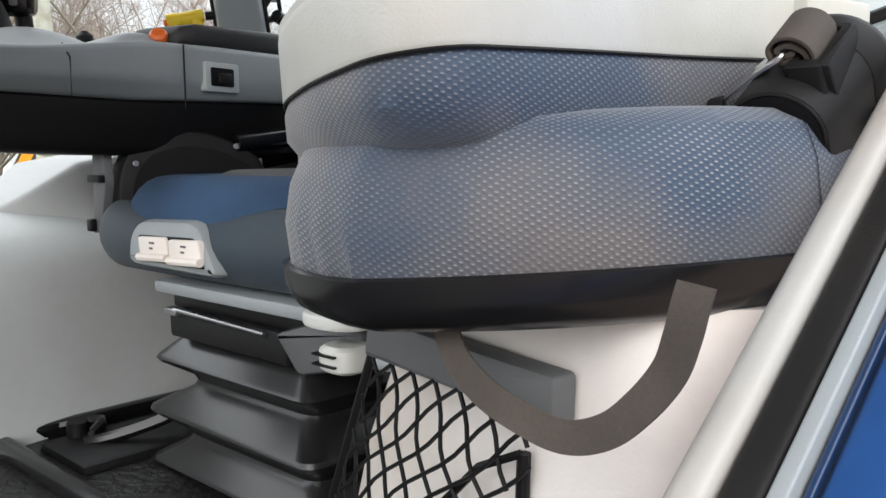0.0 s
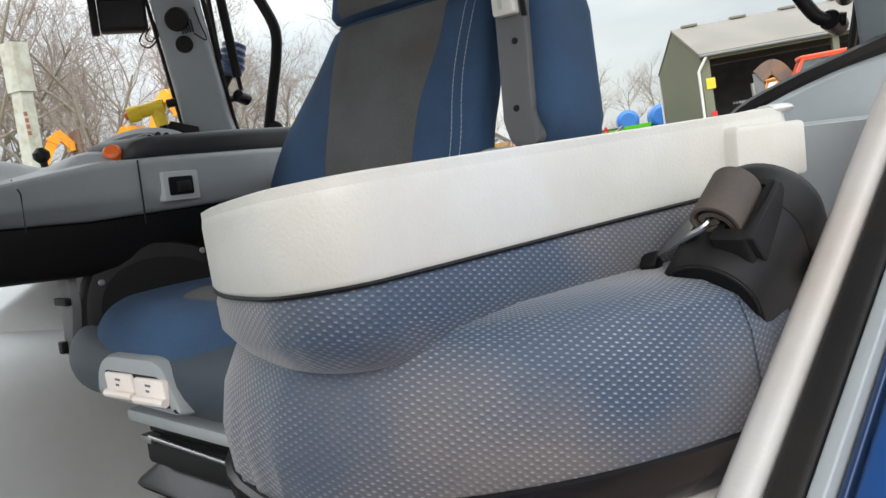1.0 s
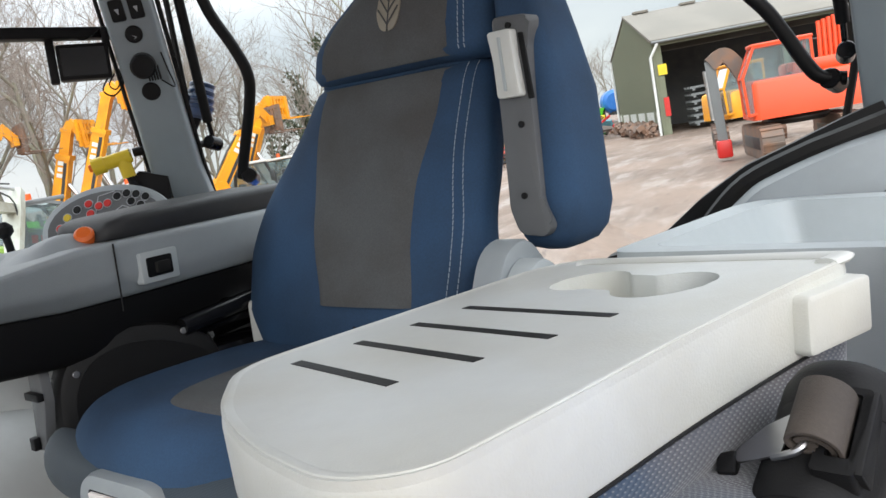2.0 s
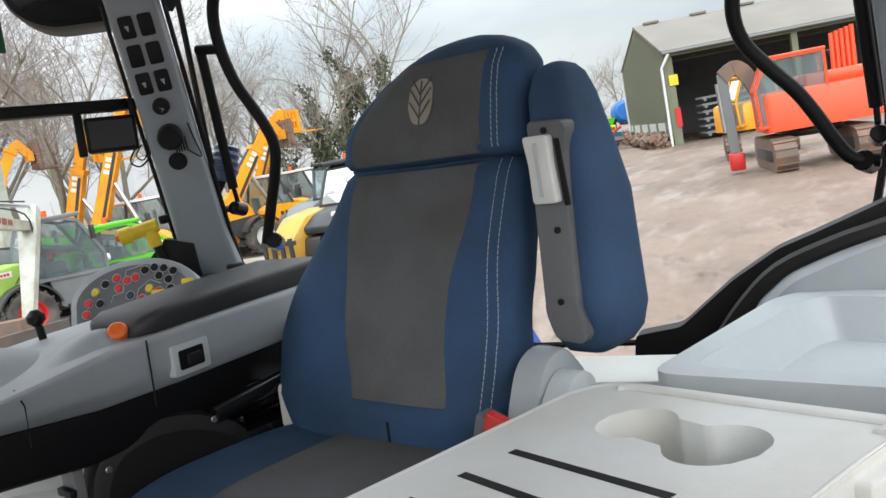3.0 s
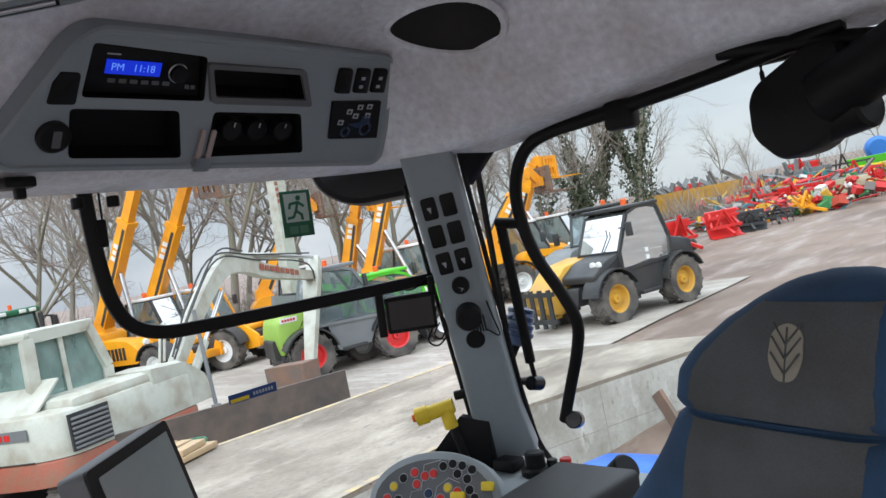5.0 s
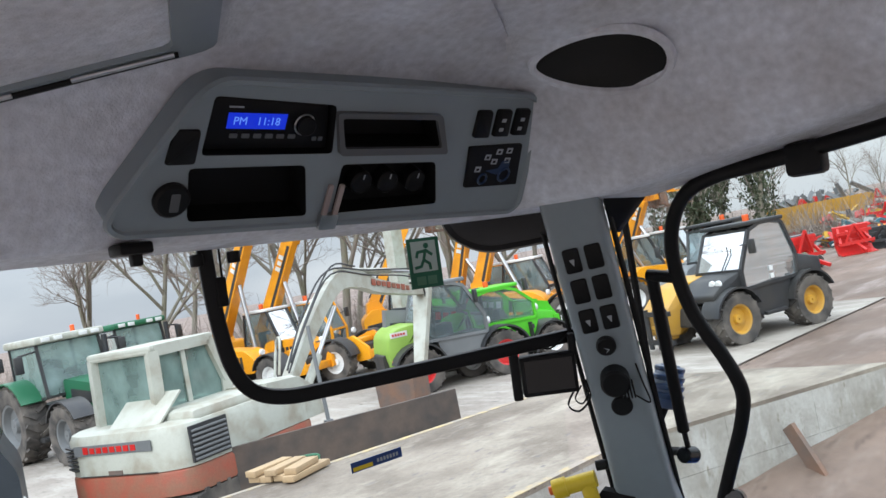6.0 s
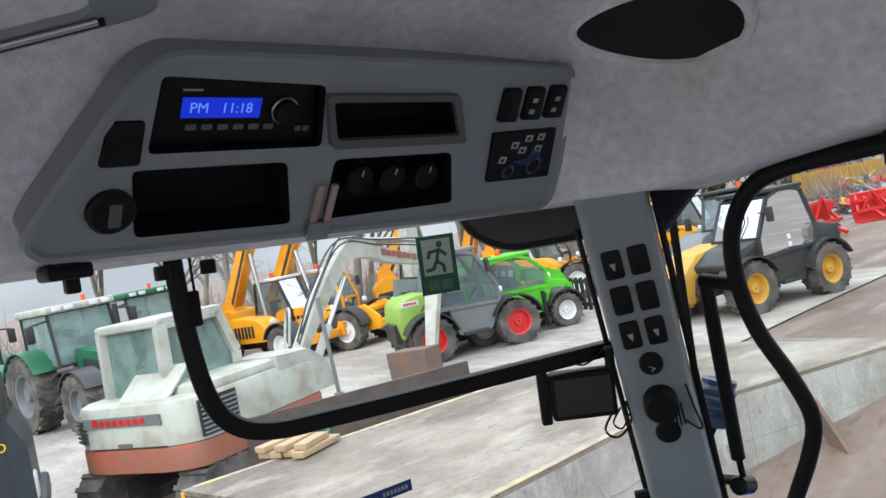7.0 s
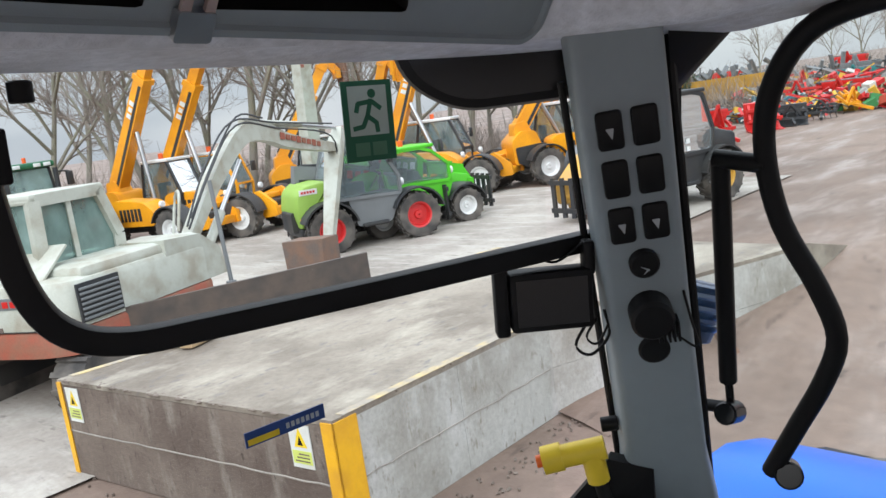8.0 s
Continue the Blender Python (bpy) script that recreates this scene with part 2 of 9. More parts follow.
def fillet(pts, r, n=4):
    """A polygon with its corners rounded."""
    out = []
    k = len(pts)
    for i in range(k):
        p, a, b = Vector(pts[i]), Vector(pts[i - 1]), Vector(pts[(i + 1) % k])
        da, db = (a - p), (b - p)
        rr = min(r, da.length * 0.48, db.length * 0.48)
        s, e = p + da.normalized() * rr, p + db.normalized() * rr
        for j in range(n + 1):
            t = j / n
            out.append((s * (1 - t) + p * t) * (1 - t) + (p * (1 - t) + e * t) * t)
    return out


def loft(rings, caps=True, closed=True):
    bm = bmesh.new()
    vs = [[bm.verts.new(p) for p in ring] for ring in rings]
    k = len(rings[0])
    for a, b in zip(vs, vs[1:]):
        for i in range(k if closed else k - 1):
            j = (i + 1) % k
            bm.faces.new((a[i], a[j], b[j], b[i]))
    if caps:
        bm.faces.new(vs[0])
        bm.faces.new(vs[-1])
    return bm


def loft_uv(rings, caps=True):
    """A closed loft whose texture coordinates are metres round and up the form."""
    bm = bmesh.new()
    uv = bm.loops.layers.uv.new("UVMap")
    vs = [[bm.verts.new(p) for p in ring] for ring in rings]
    k = len(rings[0])
    big = max(rings, key=lambda r: sum((Vector(r[i]) - Vector(r[i - 1])).length for i in range(k)))
    us = [0.0]
    for i in range(k):
        us.append(us[-1] + (Vector(big[(i + 1) % k]) - Vector(big[i])).length)
    v0 = 0.0
    for a, b, ra, rb in zip(vs, vs[1:], rings, rings[1:]):
        v1 = v0 + max((Vector(p) - Vector(q)).length for p, q in zip(ra, rb))
        for i in range(k):
            f = bm.faces.new((a[i], a[(i + 1) % k], b[(i + 1) % k], b[i]))
            for lp, c in zip(f.loops, ((us[i], v0), (us[i + 1], v0), (us[i + 1], v1), (us[i], v1))):
                lp[uv].uv = c
        v0 = v1
    if caps:
        bm.faces.new(vs[0])
        bm.faces.new(vs[-1])
    return bm


def spline(pts, n=6):
    """A smooth line through the points."""
    p = [Vector(q) for q in pts]
    p = [p[0] * 2 - p[1]] + p + [p[-1] * 2 - p[-2]]
    out = []
    for i in range(1, len(p) - 2):
        for j in range(n):
            t = j / n
            out.append(0.5 * (2 * p[i] + (p[i + 1] - p[i - 1]) * t + (2 * p[i - 1] - 5 * p[i] + 4 * p[i + 1] - p[i + 2]) * t * t + (3 * p[i] - p[i - 1] - 3 * p[i + 1] + p[i + 2]) * t ** 3))
    out.append(p[-2])
    return out


def sweep(line, section, up=UP, caps=True):
    """A section of (side, up) offsets, or one for each point, drawn along a line."""
    rings = []
    for i, p in enumerate(line):
        d = (Vector(line[min(i + 1, len(line) - 1)]) - Vector(line[max(i - 1, 0)])).normalized()
        s = d.cross(up)
        s = s.normalized() if s.length > 1e-5 else Vector((1, 0, 0))
        u = s.cross(d)
        sec = section[i] if isinstance(section[0], list) else section
        rings.append([Vector(p) + s * a + u * b for a, b in sec])
    return loft(rings, caps)


def circle(r, n=10):
    return [(r * math.cos(2 * math.pi * i / n), r * math.sin(2 * math.pi * i / n)) for i in range(n)]


def tube(pts, r, n=10, smooth=0, up=UP):
    line = spline(pts, smooth) if smooth else [Vector(p) for p in pts]
    if isinstance(r, (int, float)):
        return sweep(line, circle(r, n), up)
    return sweep(line, [circle(r[0] + (r[1] - r[0]) * i / (len(line) - 1), n) for i in range(len(line))], up)


def rod(a, b, r, n=10, r2=None):
    a, b = Vector(a), Vector(b)
    up = Vector((1, 0, 0)) if abs((b - a).normalized().z) > 0.9 else UP
    return sweep([a, b], [circle(r, n), circle(r if r2 is None else r2, n)], up)


def puck(a, b, r, n=20, bev=0.15):
    """A disc with rounded rims from a to b."""
    a, b = Vector(a), Vector(b)
    d = b - a
    up = Vector((1, 0, 0)) if abs(d.normalized().z) > 0.9 else UP
    e = min(r * bev, d.length * 0.4)
    dn = d.normalized()
    return sweep([a, a + dn * 1e-4, a + dn * e, b - dn * e, b - dn * 1e-4, b], [circle(r * 0.02, n), circle(r - e, n), circle(r, n), circle(r, n), circle(r - e, n), circle(r * 0.02, n)], up)


def prism(poly, f, h0, h1, bev=0.0):
    """A flat polygon (a, b) given thickness; f maps (a, b, h) into the world. bev rounds the rim at h1."""
    ring = [tuple(p)[:2] for p in poly]
    c = Vector((sum(p[0] for p in ring) / len(ring), sum(p[1] for p in ring) / len(ring)))

    def inset(d):
        out = []
        for i, p in enumerate(ring):
            a, b = Vector(ring[i - 1]), Vector(ring[(i + 1) % len(ring)])
            t = (b - a)
            nrm = Vector((-t.y, t.x))
            if nrm.length < 1e-9:
                out.append(Vector(p))
                continue
            nrm.normalize()
            if nrm.dot(c - Vector(p)) < 0:
                nrm = -nrm
            out.append(Vector(p) + nrm * d)
        return out
    rings = [[f(p[0], p[1], h0) for p in ring]]
    sg = 1 if h1 > h0 else -1
    if bev:
        rings.append([f(p[0], p[1], h1 - sg * bev) for p in ring])
        rings.append([f(p[0], p[1], h1 - sg * bev * 0.3) for p in inset(bev * 0.3)])
        rings.append([f(p[0], p[1], h1) for p in inset(bev)])
    else:
        rings.append([f(p[0], p[1], h1) for p in ring])
    return loft(rings)


def plate(outer, holes, f, h0, h1):
    """A plate with real openings."""
    bm = bmesh.new()
    edges = []
    for ring in (outer, *holes):
        vs = [bm.verts.new(f(p[0], p[1], h1)) for p in ring]
        edges += [bm.edges.new((vs[i], vs[(i + 1) % len(vs)])) for i in range(len(vs))]
    bmesh.ops.triangle_fill(bm, use_beauty=True, use_dissolve=False, edges=edges)
    faces = bm.faces[:]
    shift = Vector(f(0, 0, h0)) - Vector(f(0, 0, h1))
    ext = bmesh.ops.extrude_face_region(bm, geom=faces)
    for v in ext["geom"]:
        if isinstance(v, bmesh.types.BMVert):
            v.co += shift
    return bm


def frame_map(c, a, b, n):
    c, a, b, n = Vector(c), Vector(a), Vector(b), Vector(n)
    return lambda s, v, h: c + a * s + b * v + n * h


def rect(x0, x1, y0, y1, r=0.0, n=3):
    pts = [(x0, y0), (x1, y0), (x1, y1), (x0, y1)]
    return fillet(pts, r, n) if r else [Vector(p) for p in pts]


def text_mesh(words, size, m, depth=0.0005):
    c = bpy.data.curves.new("words", "FONT")
    c.body, c.size, c.extrude, c.align_x, c.align_y = words, size, depth, "CENTER", "CENTER"
    o = bpy.data.objects.new("words", c)
    scene.collection.objects.link(o)
    me = bpy.data.meshes.new_from_object(o.evaluated_get(bpy.context.evaluated_depsgraph_get()))
    bpy.data.objects.remove(o)
    bm = bmesh.new()
    bm.from_mesh(me)
    bpy.data.meshes.remove(me)
    bm.transform(m)
    return bm


def axes(o, x, y, z):
    m = Matrix.Identity(4)
    for i, v in enumerate((x, y, z, o)):
        m.col[i][:3] = v[:3]
    return m

# ---- the tractor cab: x to the tractor's left, y to its rear ----
# headliner: a rim profile of (inset, height) carried round the cab's outline
OUTLINE = fillet([(-1.58, -0.7), (-1.64, 0.4), (-1.63, 1.3), (-1.54, 1.63), (-1.35, 1.73), (-0.65, 1.78), (0.03, 1.72), (0.22, 1.6), (0.32, 1.2), (0.34, 0.4), (0.28, -0.7), (-0.65, -0.85)], 0.22, 6)
RIM = [(-0.01, 2.875), (0.0, 2.8), (0.02, 2.795), (0.1, 2.805), (0.16, 2.802), (0.18, 2.812), (0.205, 2.845), (0.25, 2.91), (0.3, 2.985), (0.335, 3.01), (0.4, 3.035), (0.56, 3.06), (0.75, 3.07)]
CENTRE = Vector((-0.65, 0.55))


def rear_lift(x, y):
    """The liner's rear edge arches up towards the middle."""
    t = min(1.0, max(0.0, (x + 1.25) / 0.6)) * min(1.0, max(0.0, (0.0 - x) / 0.5))
    return t * t * (3 - 2 * t) * min(1.0, max(0.0, (y - 1.5) / 0.15))


def liner_ring(d, z):
    out = []
    for i, p in enumerate(OUTLINE):
        t = (OUTLINE[(i + 1) % len(OUTLINE)] - OUTLINE[i - 1]).normalized()
        nrm = Vector((-t.y, t.x))
        if nrm.dot(CENTRE - p) < 0:
            nrm = -nrm
        q = p + nrm * min(d, 0.3) + (CENTRE - p - nrm * 0.3) * (max(d - 0.3, 0) / 0.62)
        out.append((q.x, q.y, z + 0.075 * rear_lift(q.x, p.y)))
    return out


rings = [liner_ring(d, z) for d, z in RIM]
bm = loft(rings, caps=False)
bm.faces.new([bm.verts.new(p) for p in liner_ring(0.75, 3.07)])
tagged(part("ceiling", bm, FELT, None, "", 60), "grey felt headliner of a tractor cab, lightly stained", "headliner", kind="structure")
roof = box(-1.7, 0.42, -0.95, 1.85, 3.09, 3.22, 0.06)
tagged(part("roof", roof, WHITE), "pale outer roof shell of the cab", "roof", kind="structure")

# radio console in the headliner
RP = frame_map((-1.337, 1.149, 2.903), (0.015, 1, -0.012), (-0.602, 0, -0.799), (0.799, -0.019, -0.601))
rc = thing("overhead_console", RP(0, 0, 0), "grey overhead console with radio, tray, heater knobs and switches", "overhead console")
outer = fillet([(-0.262, -0.1), (0.29, -0.104), (0.316, -0.085), (0.352, 0.1), (0.335, 0.116), (-0.36, 0.11), (-0.378, 0.095), (-0.37, 0.072), (-0.29, -0.075)], 0.022, 4)
H_RADIO = fillet([(-0.267, -0.08), (-0.09, -0.074), (-0.078, -0.002), (-0.272, 0.0)], 0.006, 2)
H_TRAY = fillet([(-0.08, -0.058), (0.091, -0.06), (0.118, -0.014), (-0.063, -0.012)], 0.005, 2)
H_BAY = fillet([(-0.285, 0.018), (-0.117, 0.016), (-0.095, 0.097), (-0.275, 0.095)], 0.007, 2)
H_HVAC = fillet([(-0.055, 0.016), (0.12, 0.014), (0.15, 0.09), (-0.052, 0.096)], 0.007, 2)
part("fascia", plate(outer, [H_RADIO, H_TRAY, H_BAY, H_HVAC], RP, -0.035, 0.012), PILLAR, rc, "smooth grey fascia")
lip = [RP(p[0], p[1], 0.011) for p in outer]
part("fascia_rim", sweep(lip + lip[:1], circle(0.006, 6), Vector((0.8, 0, -0.6)), False), PILLAR, rc)
part("bay", prism(H_BAY, RP, -0.034, -0.03), BLACK, rc, "empty black storage bay")
for ring, nm in ((H_BAY, "bay_wall"), (H_TRAY, "tray_wall"), (H_HVAC, "heater_wall"), (H_RADIO, "radio_surround")):
    mid = sum((Vector(p[:2]) for p in ring), Vector((0, 0))) / len(ring)
    tight = [mid + (Vector(p[:2]) - mid) * 0.985 for p in ring]
    part(nm, loft([[RP(p[0], p[1], -0.034) for p in tight], [RP(p[0], p[1], 0.0095) for p in tight], [RP(p[0], p[1], 0.0128) for p in ring]], caps=False), BLACK, rc)
part("tray", prism(H_TRAY, RP, -0.034, -0.03), BLACK, rc, "black oddments tray")
t_out = fillet([(-0.09, -0.066), (0.099, -0.068), (0.134, -0.003), (-0.068, -0.001)], 0.007, 3)
part("tray_frame", plate(t_out, [H_TRAY], RP, 0.011, 0.02), MID, rc, "raised grey tray surround")
radio = part("radio", prism(fillet([(-0.262, -0.076), (-0.096, -0.07), (-0.084, -0.006), (-0.268, -0.004)], 0.005, 2), RP, -0.03, 0.004, 0.002), BLACK, rc, "black car radio with a lit blue display")
part("display", prism(rect(-0.241, -0.157, -0.0555, -0.034), RP, 0.0035, 0.005), LCD, radio, "lit blue display")
TXT = axes(RP(-0.2, -0.0445, 0.0056), Vector((0.015, 1, -0.012)), Vector((0.602, 0, 0.799)), Vector((0.799, -0.019, -0.601)))
part("words", text_mesh("PM   11:18", 0.0155, TXT, 0.0002), LCD_TEXT, radio, "", 0)
part("tuning_knob", puck(RP(-0.129, -0.042, 0.004), RP(-0.129, -0.042, 0.016), 0.0135), BLACK, radio)
part("knob_ring", sweep([RP(-0.129 + 0.0145 * math.cos(a), -0.042 + 0.0145 * math.sin(a), 0.006) for a in np.linspace(0, 2 * math.pi, 25)], circle(0.0013, 6), UP, False), STEEL, radio)
for i in range(6):
    s = -0.235 + i * 0.017
    part("preset_button", prism(rect(s, s + 0.011, -0.027, -0.021, 0.001, 2), RP, 0.0035, 0.0055), MID, radio)
for s in (-0.112, -0.102):
    part("preset_button", prism(rect(s, s + 0.007, -0.024, -0.018, 0.001, 2), RP, 0.0035, 0.0055), MID, radio)
part("preset_button", prism(rect(-0.242, -0.222, -0.0645, -0.0625), RP, 0.0035, 0.005), SILVER, radio)
heater = part("heater_panel", prism(H_HVAC, RP, -0.034, -0.02), BLACK, rc, "black heater control panel")
for s in (-0.005, 0.045, 0.1):
    part("heater_knob", puck(RP(s, 0.052, -0.02), RP(s, 0.052, 0.006), 0.019), BLACK, heater)
    part("knob_mark", prism(rect(s - 0.001, s + 0.001, 0.037, 0.045), RP, 0.006, 0.0068), SILVER, heater)
for i, (s, w) in enumerate(((0.174, 0.031), (0.216, 0.032), (0.258, 0.032))):
    sk = 0.0
    key = part("rocker_switch", prism(fillet([(s, -0.076 - i * 0.003), (s + w, -0.077 - i * 0.003), (s + w + 0.009, -0.03 - i * 0.003), (s + 0.006, -0.029 - i * 0.003)], 0.005, 3), RP, 0.011, 0.019, 0.003), BLACK, rc)
    if i:
        for dv in (-0.062, -0.046):
            part("switch_mark", prism(rect(s + 0.013, s + 0.022, dv - i * 0.003, dv + 0.006 - i * 0.003), RP, 0.0185, 0.0196), SILVER, key)
mp = part("lamp_keypad", prism(fillet([(0.181, -0.013), (0.3, -0.019), (0.321, 0.058), (0.199, 0.061)], 0.002, 2), RP, 0.011, 0.0165), BLACK, rc, "black work lamp keypad with a tractor symbol")
for s, v in ((0.245, -0.01), (0.268, -0.012), (0.222, 0.0), (0.27, 0.006), (0.24, 0.008), (0.208, 0.022)):
    part("keypad_mark", plate(rect(s, s + 0.013, v, v + 0.01), [rect(s + 0.003, s + 0.01, v + 0.003, v + 0.008)], RP, 0.0163, 0.0172), SILVER, mp)
for s, v, r in ((0.232, 0.045, 0.009), (0.28, 0.038, 0.0125)):
    part("keypad_symbol", sweep([RP(s + r * math.cos(a), v + r * math.sin(a), 0.017) for a in np.linspace(0, 2 * math.pi, 21)], circle(0.0022, 6), UP, False), NAVY, mp)
part("keypad_symbol", prism(fillet([(0.232, 0.03), (0.262, 0.026), (0.266, 0.012), (0.284, 0.011), (0.287, 0.026), (0.262, 0.038)], 0.003, 2), RP, 0.0163, 0.0172), NAVY, mp)
part("power_socket", puck(RP(-0.302, 0.06, 0.0), RP(-0.302, 0.06, 0.022), 0.024), BLACK, rc, "black round socket cover")
part("socket_mark", prism(rect(-0.306, -0.294, 0.048, 0.074, 0.002, 2), RP, 0.0215, 0.0225), MID, rc)
part("rocker_switch", prism(fillet([(-0.312, -0.035), (-0.277, -0.036), (-0.278, 0.012), (-0.318, 0.013)], 0.006, 3), RP, 0.0, 0.016, 0.004), BLACK, rc)
cl = thing("bulldog_clip", RP(-0.06, 0.09, 0), "small metal spring clip gripping the console edge", "clip")
part("jaw", prism(rect(-0.075, -0.045, 0.094, 0.118, 0.003, 2), RP, 0.013, 0.022), STEEL, cl)
for s in (-0.073, -0.054):
    part("arm", prism(rect(s, s + 0.008, 0.045, 0.098, 0.003, 2), RP, 0.016, 0.02), mat("faded_pink_metal", (0.5, 0.4, 0.37), 0.4, metal=0.4), cl)
hk = thing("coat_hook", (-1.45, 0.82, 2.81), "small black hook under the headliner edge", "hook")
part("hook", merge(box(-1.475, -1.43, 0.80, 0.845, 2.79, 2.806, 0.004), box(-1.46, -1.445, 0.82, 0.835, 2.775, 2.8, 0.003)), BLACK, hk)

# speaker opening in the slope behind the console
SPC = Vector((-1.118, 1.433, 2.998))
SPA = Vector((0.179, 0.084, -0.026)).normalized()
SPB = Vector((-0.055, 0.066, -0.064))
SPB = (SPB - SPA * SPB.dot(SPA)).normalized()
SPN = SPA.cross(SPB)
SPN = SPN if SPN.dot(Vector((0.66, -1.0, -0.23))) > 0 else -SPN
SP = frame_map(SPC, SPA, SPB, SPN)
sp = thing("loudspeaker", SPC, "oval black loudspeaker grille set into the grey headliner", "loudspeaker")
eye_poly = [(0.102 * math.cos(a), 0.055 * math.sin(a) * (1 + 0.25 * math.cos(a))) for a in np.linspace(0, 2 * math.pi, 37)[:-1]]
part("grille", prism(eye_poly, SP, -0.03, 0.008, 0.002), RUBBER, sp, "black cloth grille")
rimline = [SP(p[0] * 1.03, p[1] * 1.05, 0.006) for p in eye_poly]
part("bezel", sweep(rimline + rimline[:1], circle(0.008, 6), SPN, False), FELT, sp)

# roof hatch at the cab's middle
HO, HE1, HE2 = Vector((-1.25, 0.872, 3.014)), Vector((-0.092, -0.203, -0.046)).normalized(), Vector((0.134, -0.062, -0.004)).normalized()
HN = HE1.cross(HE2).normalized()
HN = HN if HN.z < 0 else -HN
HF = frame_map(HO, HE1, HE2, HN)
ht = thing("roof_hatch", (-1.2, 0.7, 3.0), "grey roof hatch panel with a bright metal edge strip", "hatch")
part("frame", plate(rect(0, 0.36, 0.0, 0.5, 0.03), [rect(0.05, 0.33, 0.045, 0.45, 0.02)], HF, -0.02, 0.004), PILLAR, ht)
part("panel", prism(rect(0.045, 0.34, 0.04, 0.455, 0.02), HF, -0.02, -0.002), FELT, ht)
part("edge_strip", tube([HF(0.045, 0.028, 0.006), HF(0.35, 0.028, 0.006)], 0.004), BLACK, ht)
part("edge_strip", tube([HF(0.05, 0.036, 0.007), HF(0.16, 0.036, 0.007)], 0.0035), STEEL, ht)
part("edge_strip", tube([HF(0.22, 0.036, 0.007), HF(0.34, 0.036, 0.007)], 0.0035), STEEL, ht)

# right rear pillar with its switches
PT, PB = Vector((-1.335, 1.575, 2.84)), Vector((-1.392, 1.795, 2.1))
PW = Vector((0.80, 0.60, 0)).normalized()
PD = (PB - PT).normalized()
PW = (PW - PD * PW.dot(PD)).normalized()
PN = PW.cross(PD)
if PN.y > 0:
    PN = -PN
PF = frame_map(PT, PW, PD, PN)
L = (PB - PT).length
pl = thing("rear_pillar", (-1.4, 1.83, 2.1), "grey right rear cab pillar carrying black switches and knobs", "pillar", kind="structure")
pbody = loft([[PF(a, v, b) for a, b in fillet([(-0.052 - g, 0.0), (0.052 + g, 0.0), (0.06 + g, -0.07), (-0.06 - g, -0.07)], 0.012, 3)] for v, g in ((0, 0.0), (L * 0.5, 0.0), (L * 0.86, 0.004), (L, 0.016))])
part("trim", pbody, PILLAR, pl, "smooth grey pillar trim")
SWV = 0.127
for r in range(3):
    for cidx in range(2):
        a0 = -0.036 + cidx * 0.041
        v0 = SWV + r * 0.062
        key = part("rocker_switch", prism(rect(a0, a0 + 0.031, v0, v0 + 0.048, 0.006), PF, -0.004, 0.006, 0.003), BLACK, pl)
        if (r, cidx) in ((2, 0), (2, 1), (0, 0)):
            part("switch_mark", prism(fillet([(a0 + 0.01, v0 + 0.02), (a0 + 0.02, v0 + 0.02), (a0 + 0.017, v0 + 0.034)], 0.001, 1), PF, 0.0055, 0.0068), SILVER, key)
kn = part("round_switch", puck(PF(0.0, 0.33, -0.005), PF(0.0, 0.33, 0.012), 0.019), BLACK, pl)
part("switch_mark", prism(fillet([(-0.006, 0.33), (0.006, 0.336), (-0.003, 0.342), (0.002, 0.336)], 0.0005, 1), PF, 0.0118, 0.013), SILVER, kn)
cap = part("hanging_cap", puck(PF(0.0, 0.4, -0.005), PF(0.0, 0.4, 0.035), 0.028), BLACK, pl, "black power socket with a hanging cap")
for i in range(5):
    part("rib", box(0, 0.003, 0, 0.02, 0, 0.03, 0.0, axes(PF(0.005 + i * 0.006, 0.405, 0.012), PW, PN, PD)), BLACK, cap)
part("cord", tube([PF(0.03, 0.44, 0.01), PF(0.055, 0.46, 0.012), PF(0.05, 0.42, 0.006), PF(0.045, 0.38, 0.0)], 0.0018, 6, 5), BLACK, cap)
part("blind_plug", puck(PF(0.0, 0.462, -0.005), PF(0.0, 0.462, 0.006), 0.021), BLACK, pl)
part("edge_seal", tube([PF(0.066, v, -0.06) for v in (0.03, L * 0.4, L * 0.8, L)], 0.006, 8), RUBBER, pl)
part("edge_seal", tube([PF(-0.066, v, -0.06) for v in (0.1, L * 0.4, L * 0.8, L)], 0.005, 8), RUBBER, pl)
part("door_bump", puck(PF(-0.06, 0.6, -0.03), PF(-0.085, 0.6, -0.03), 0.011, 12), BLACK, pl)
# left rear pillar
PT2, PB2 = Vector((0.085, 1.6, 2.9)), Vector((0.16, 1.8, 2.0))
D2 = (PB2 - PT2).normalized()
W2 = (Vector((0.8, -0.6, 0)) - D2 * Vector((0.8, -0.6, 0)).dot(D2)).normalized()
N2 = W2.cross(D2)
N2 = -N2 if N2.y > 0 else N2
PF2 = frame_map(PT2, W2, D2, N2)
pl2 = thing("rear_pillar", PB2, "grey left rear cab pillar with a small latch box", "pillar", kind="structure")
part("trim", loft([[PF2(a, v, b) for a, b in fillet([(-0.055, 0.0), (0.055, 0.0), (0.065, -0.07), (-0.065, -0.07)], 0.012, 3)] for v in (0, 0.5, (PB2 - PT2).length)]), PILLAR, pl2)
part("latch_box", prism(rect(-0.03, 0.03, 0.37, 0.41, 0.008), PF2, -0.005, 0.02, 0.005), GREY, pl2)

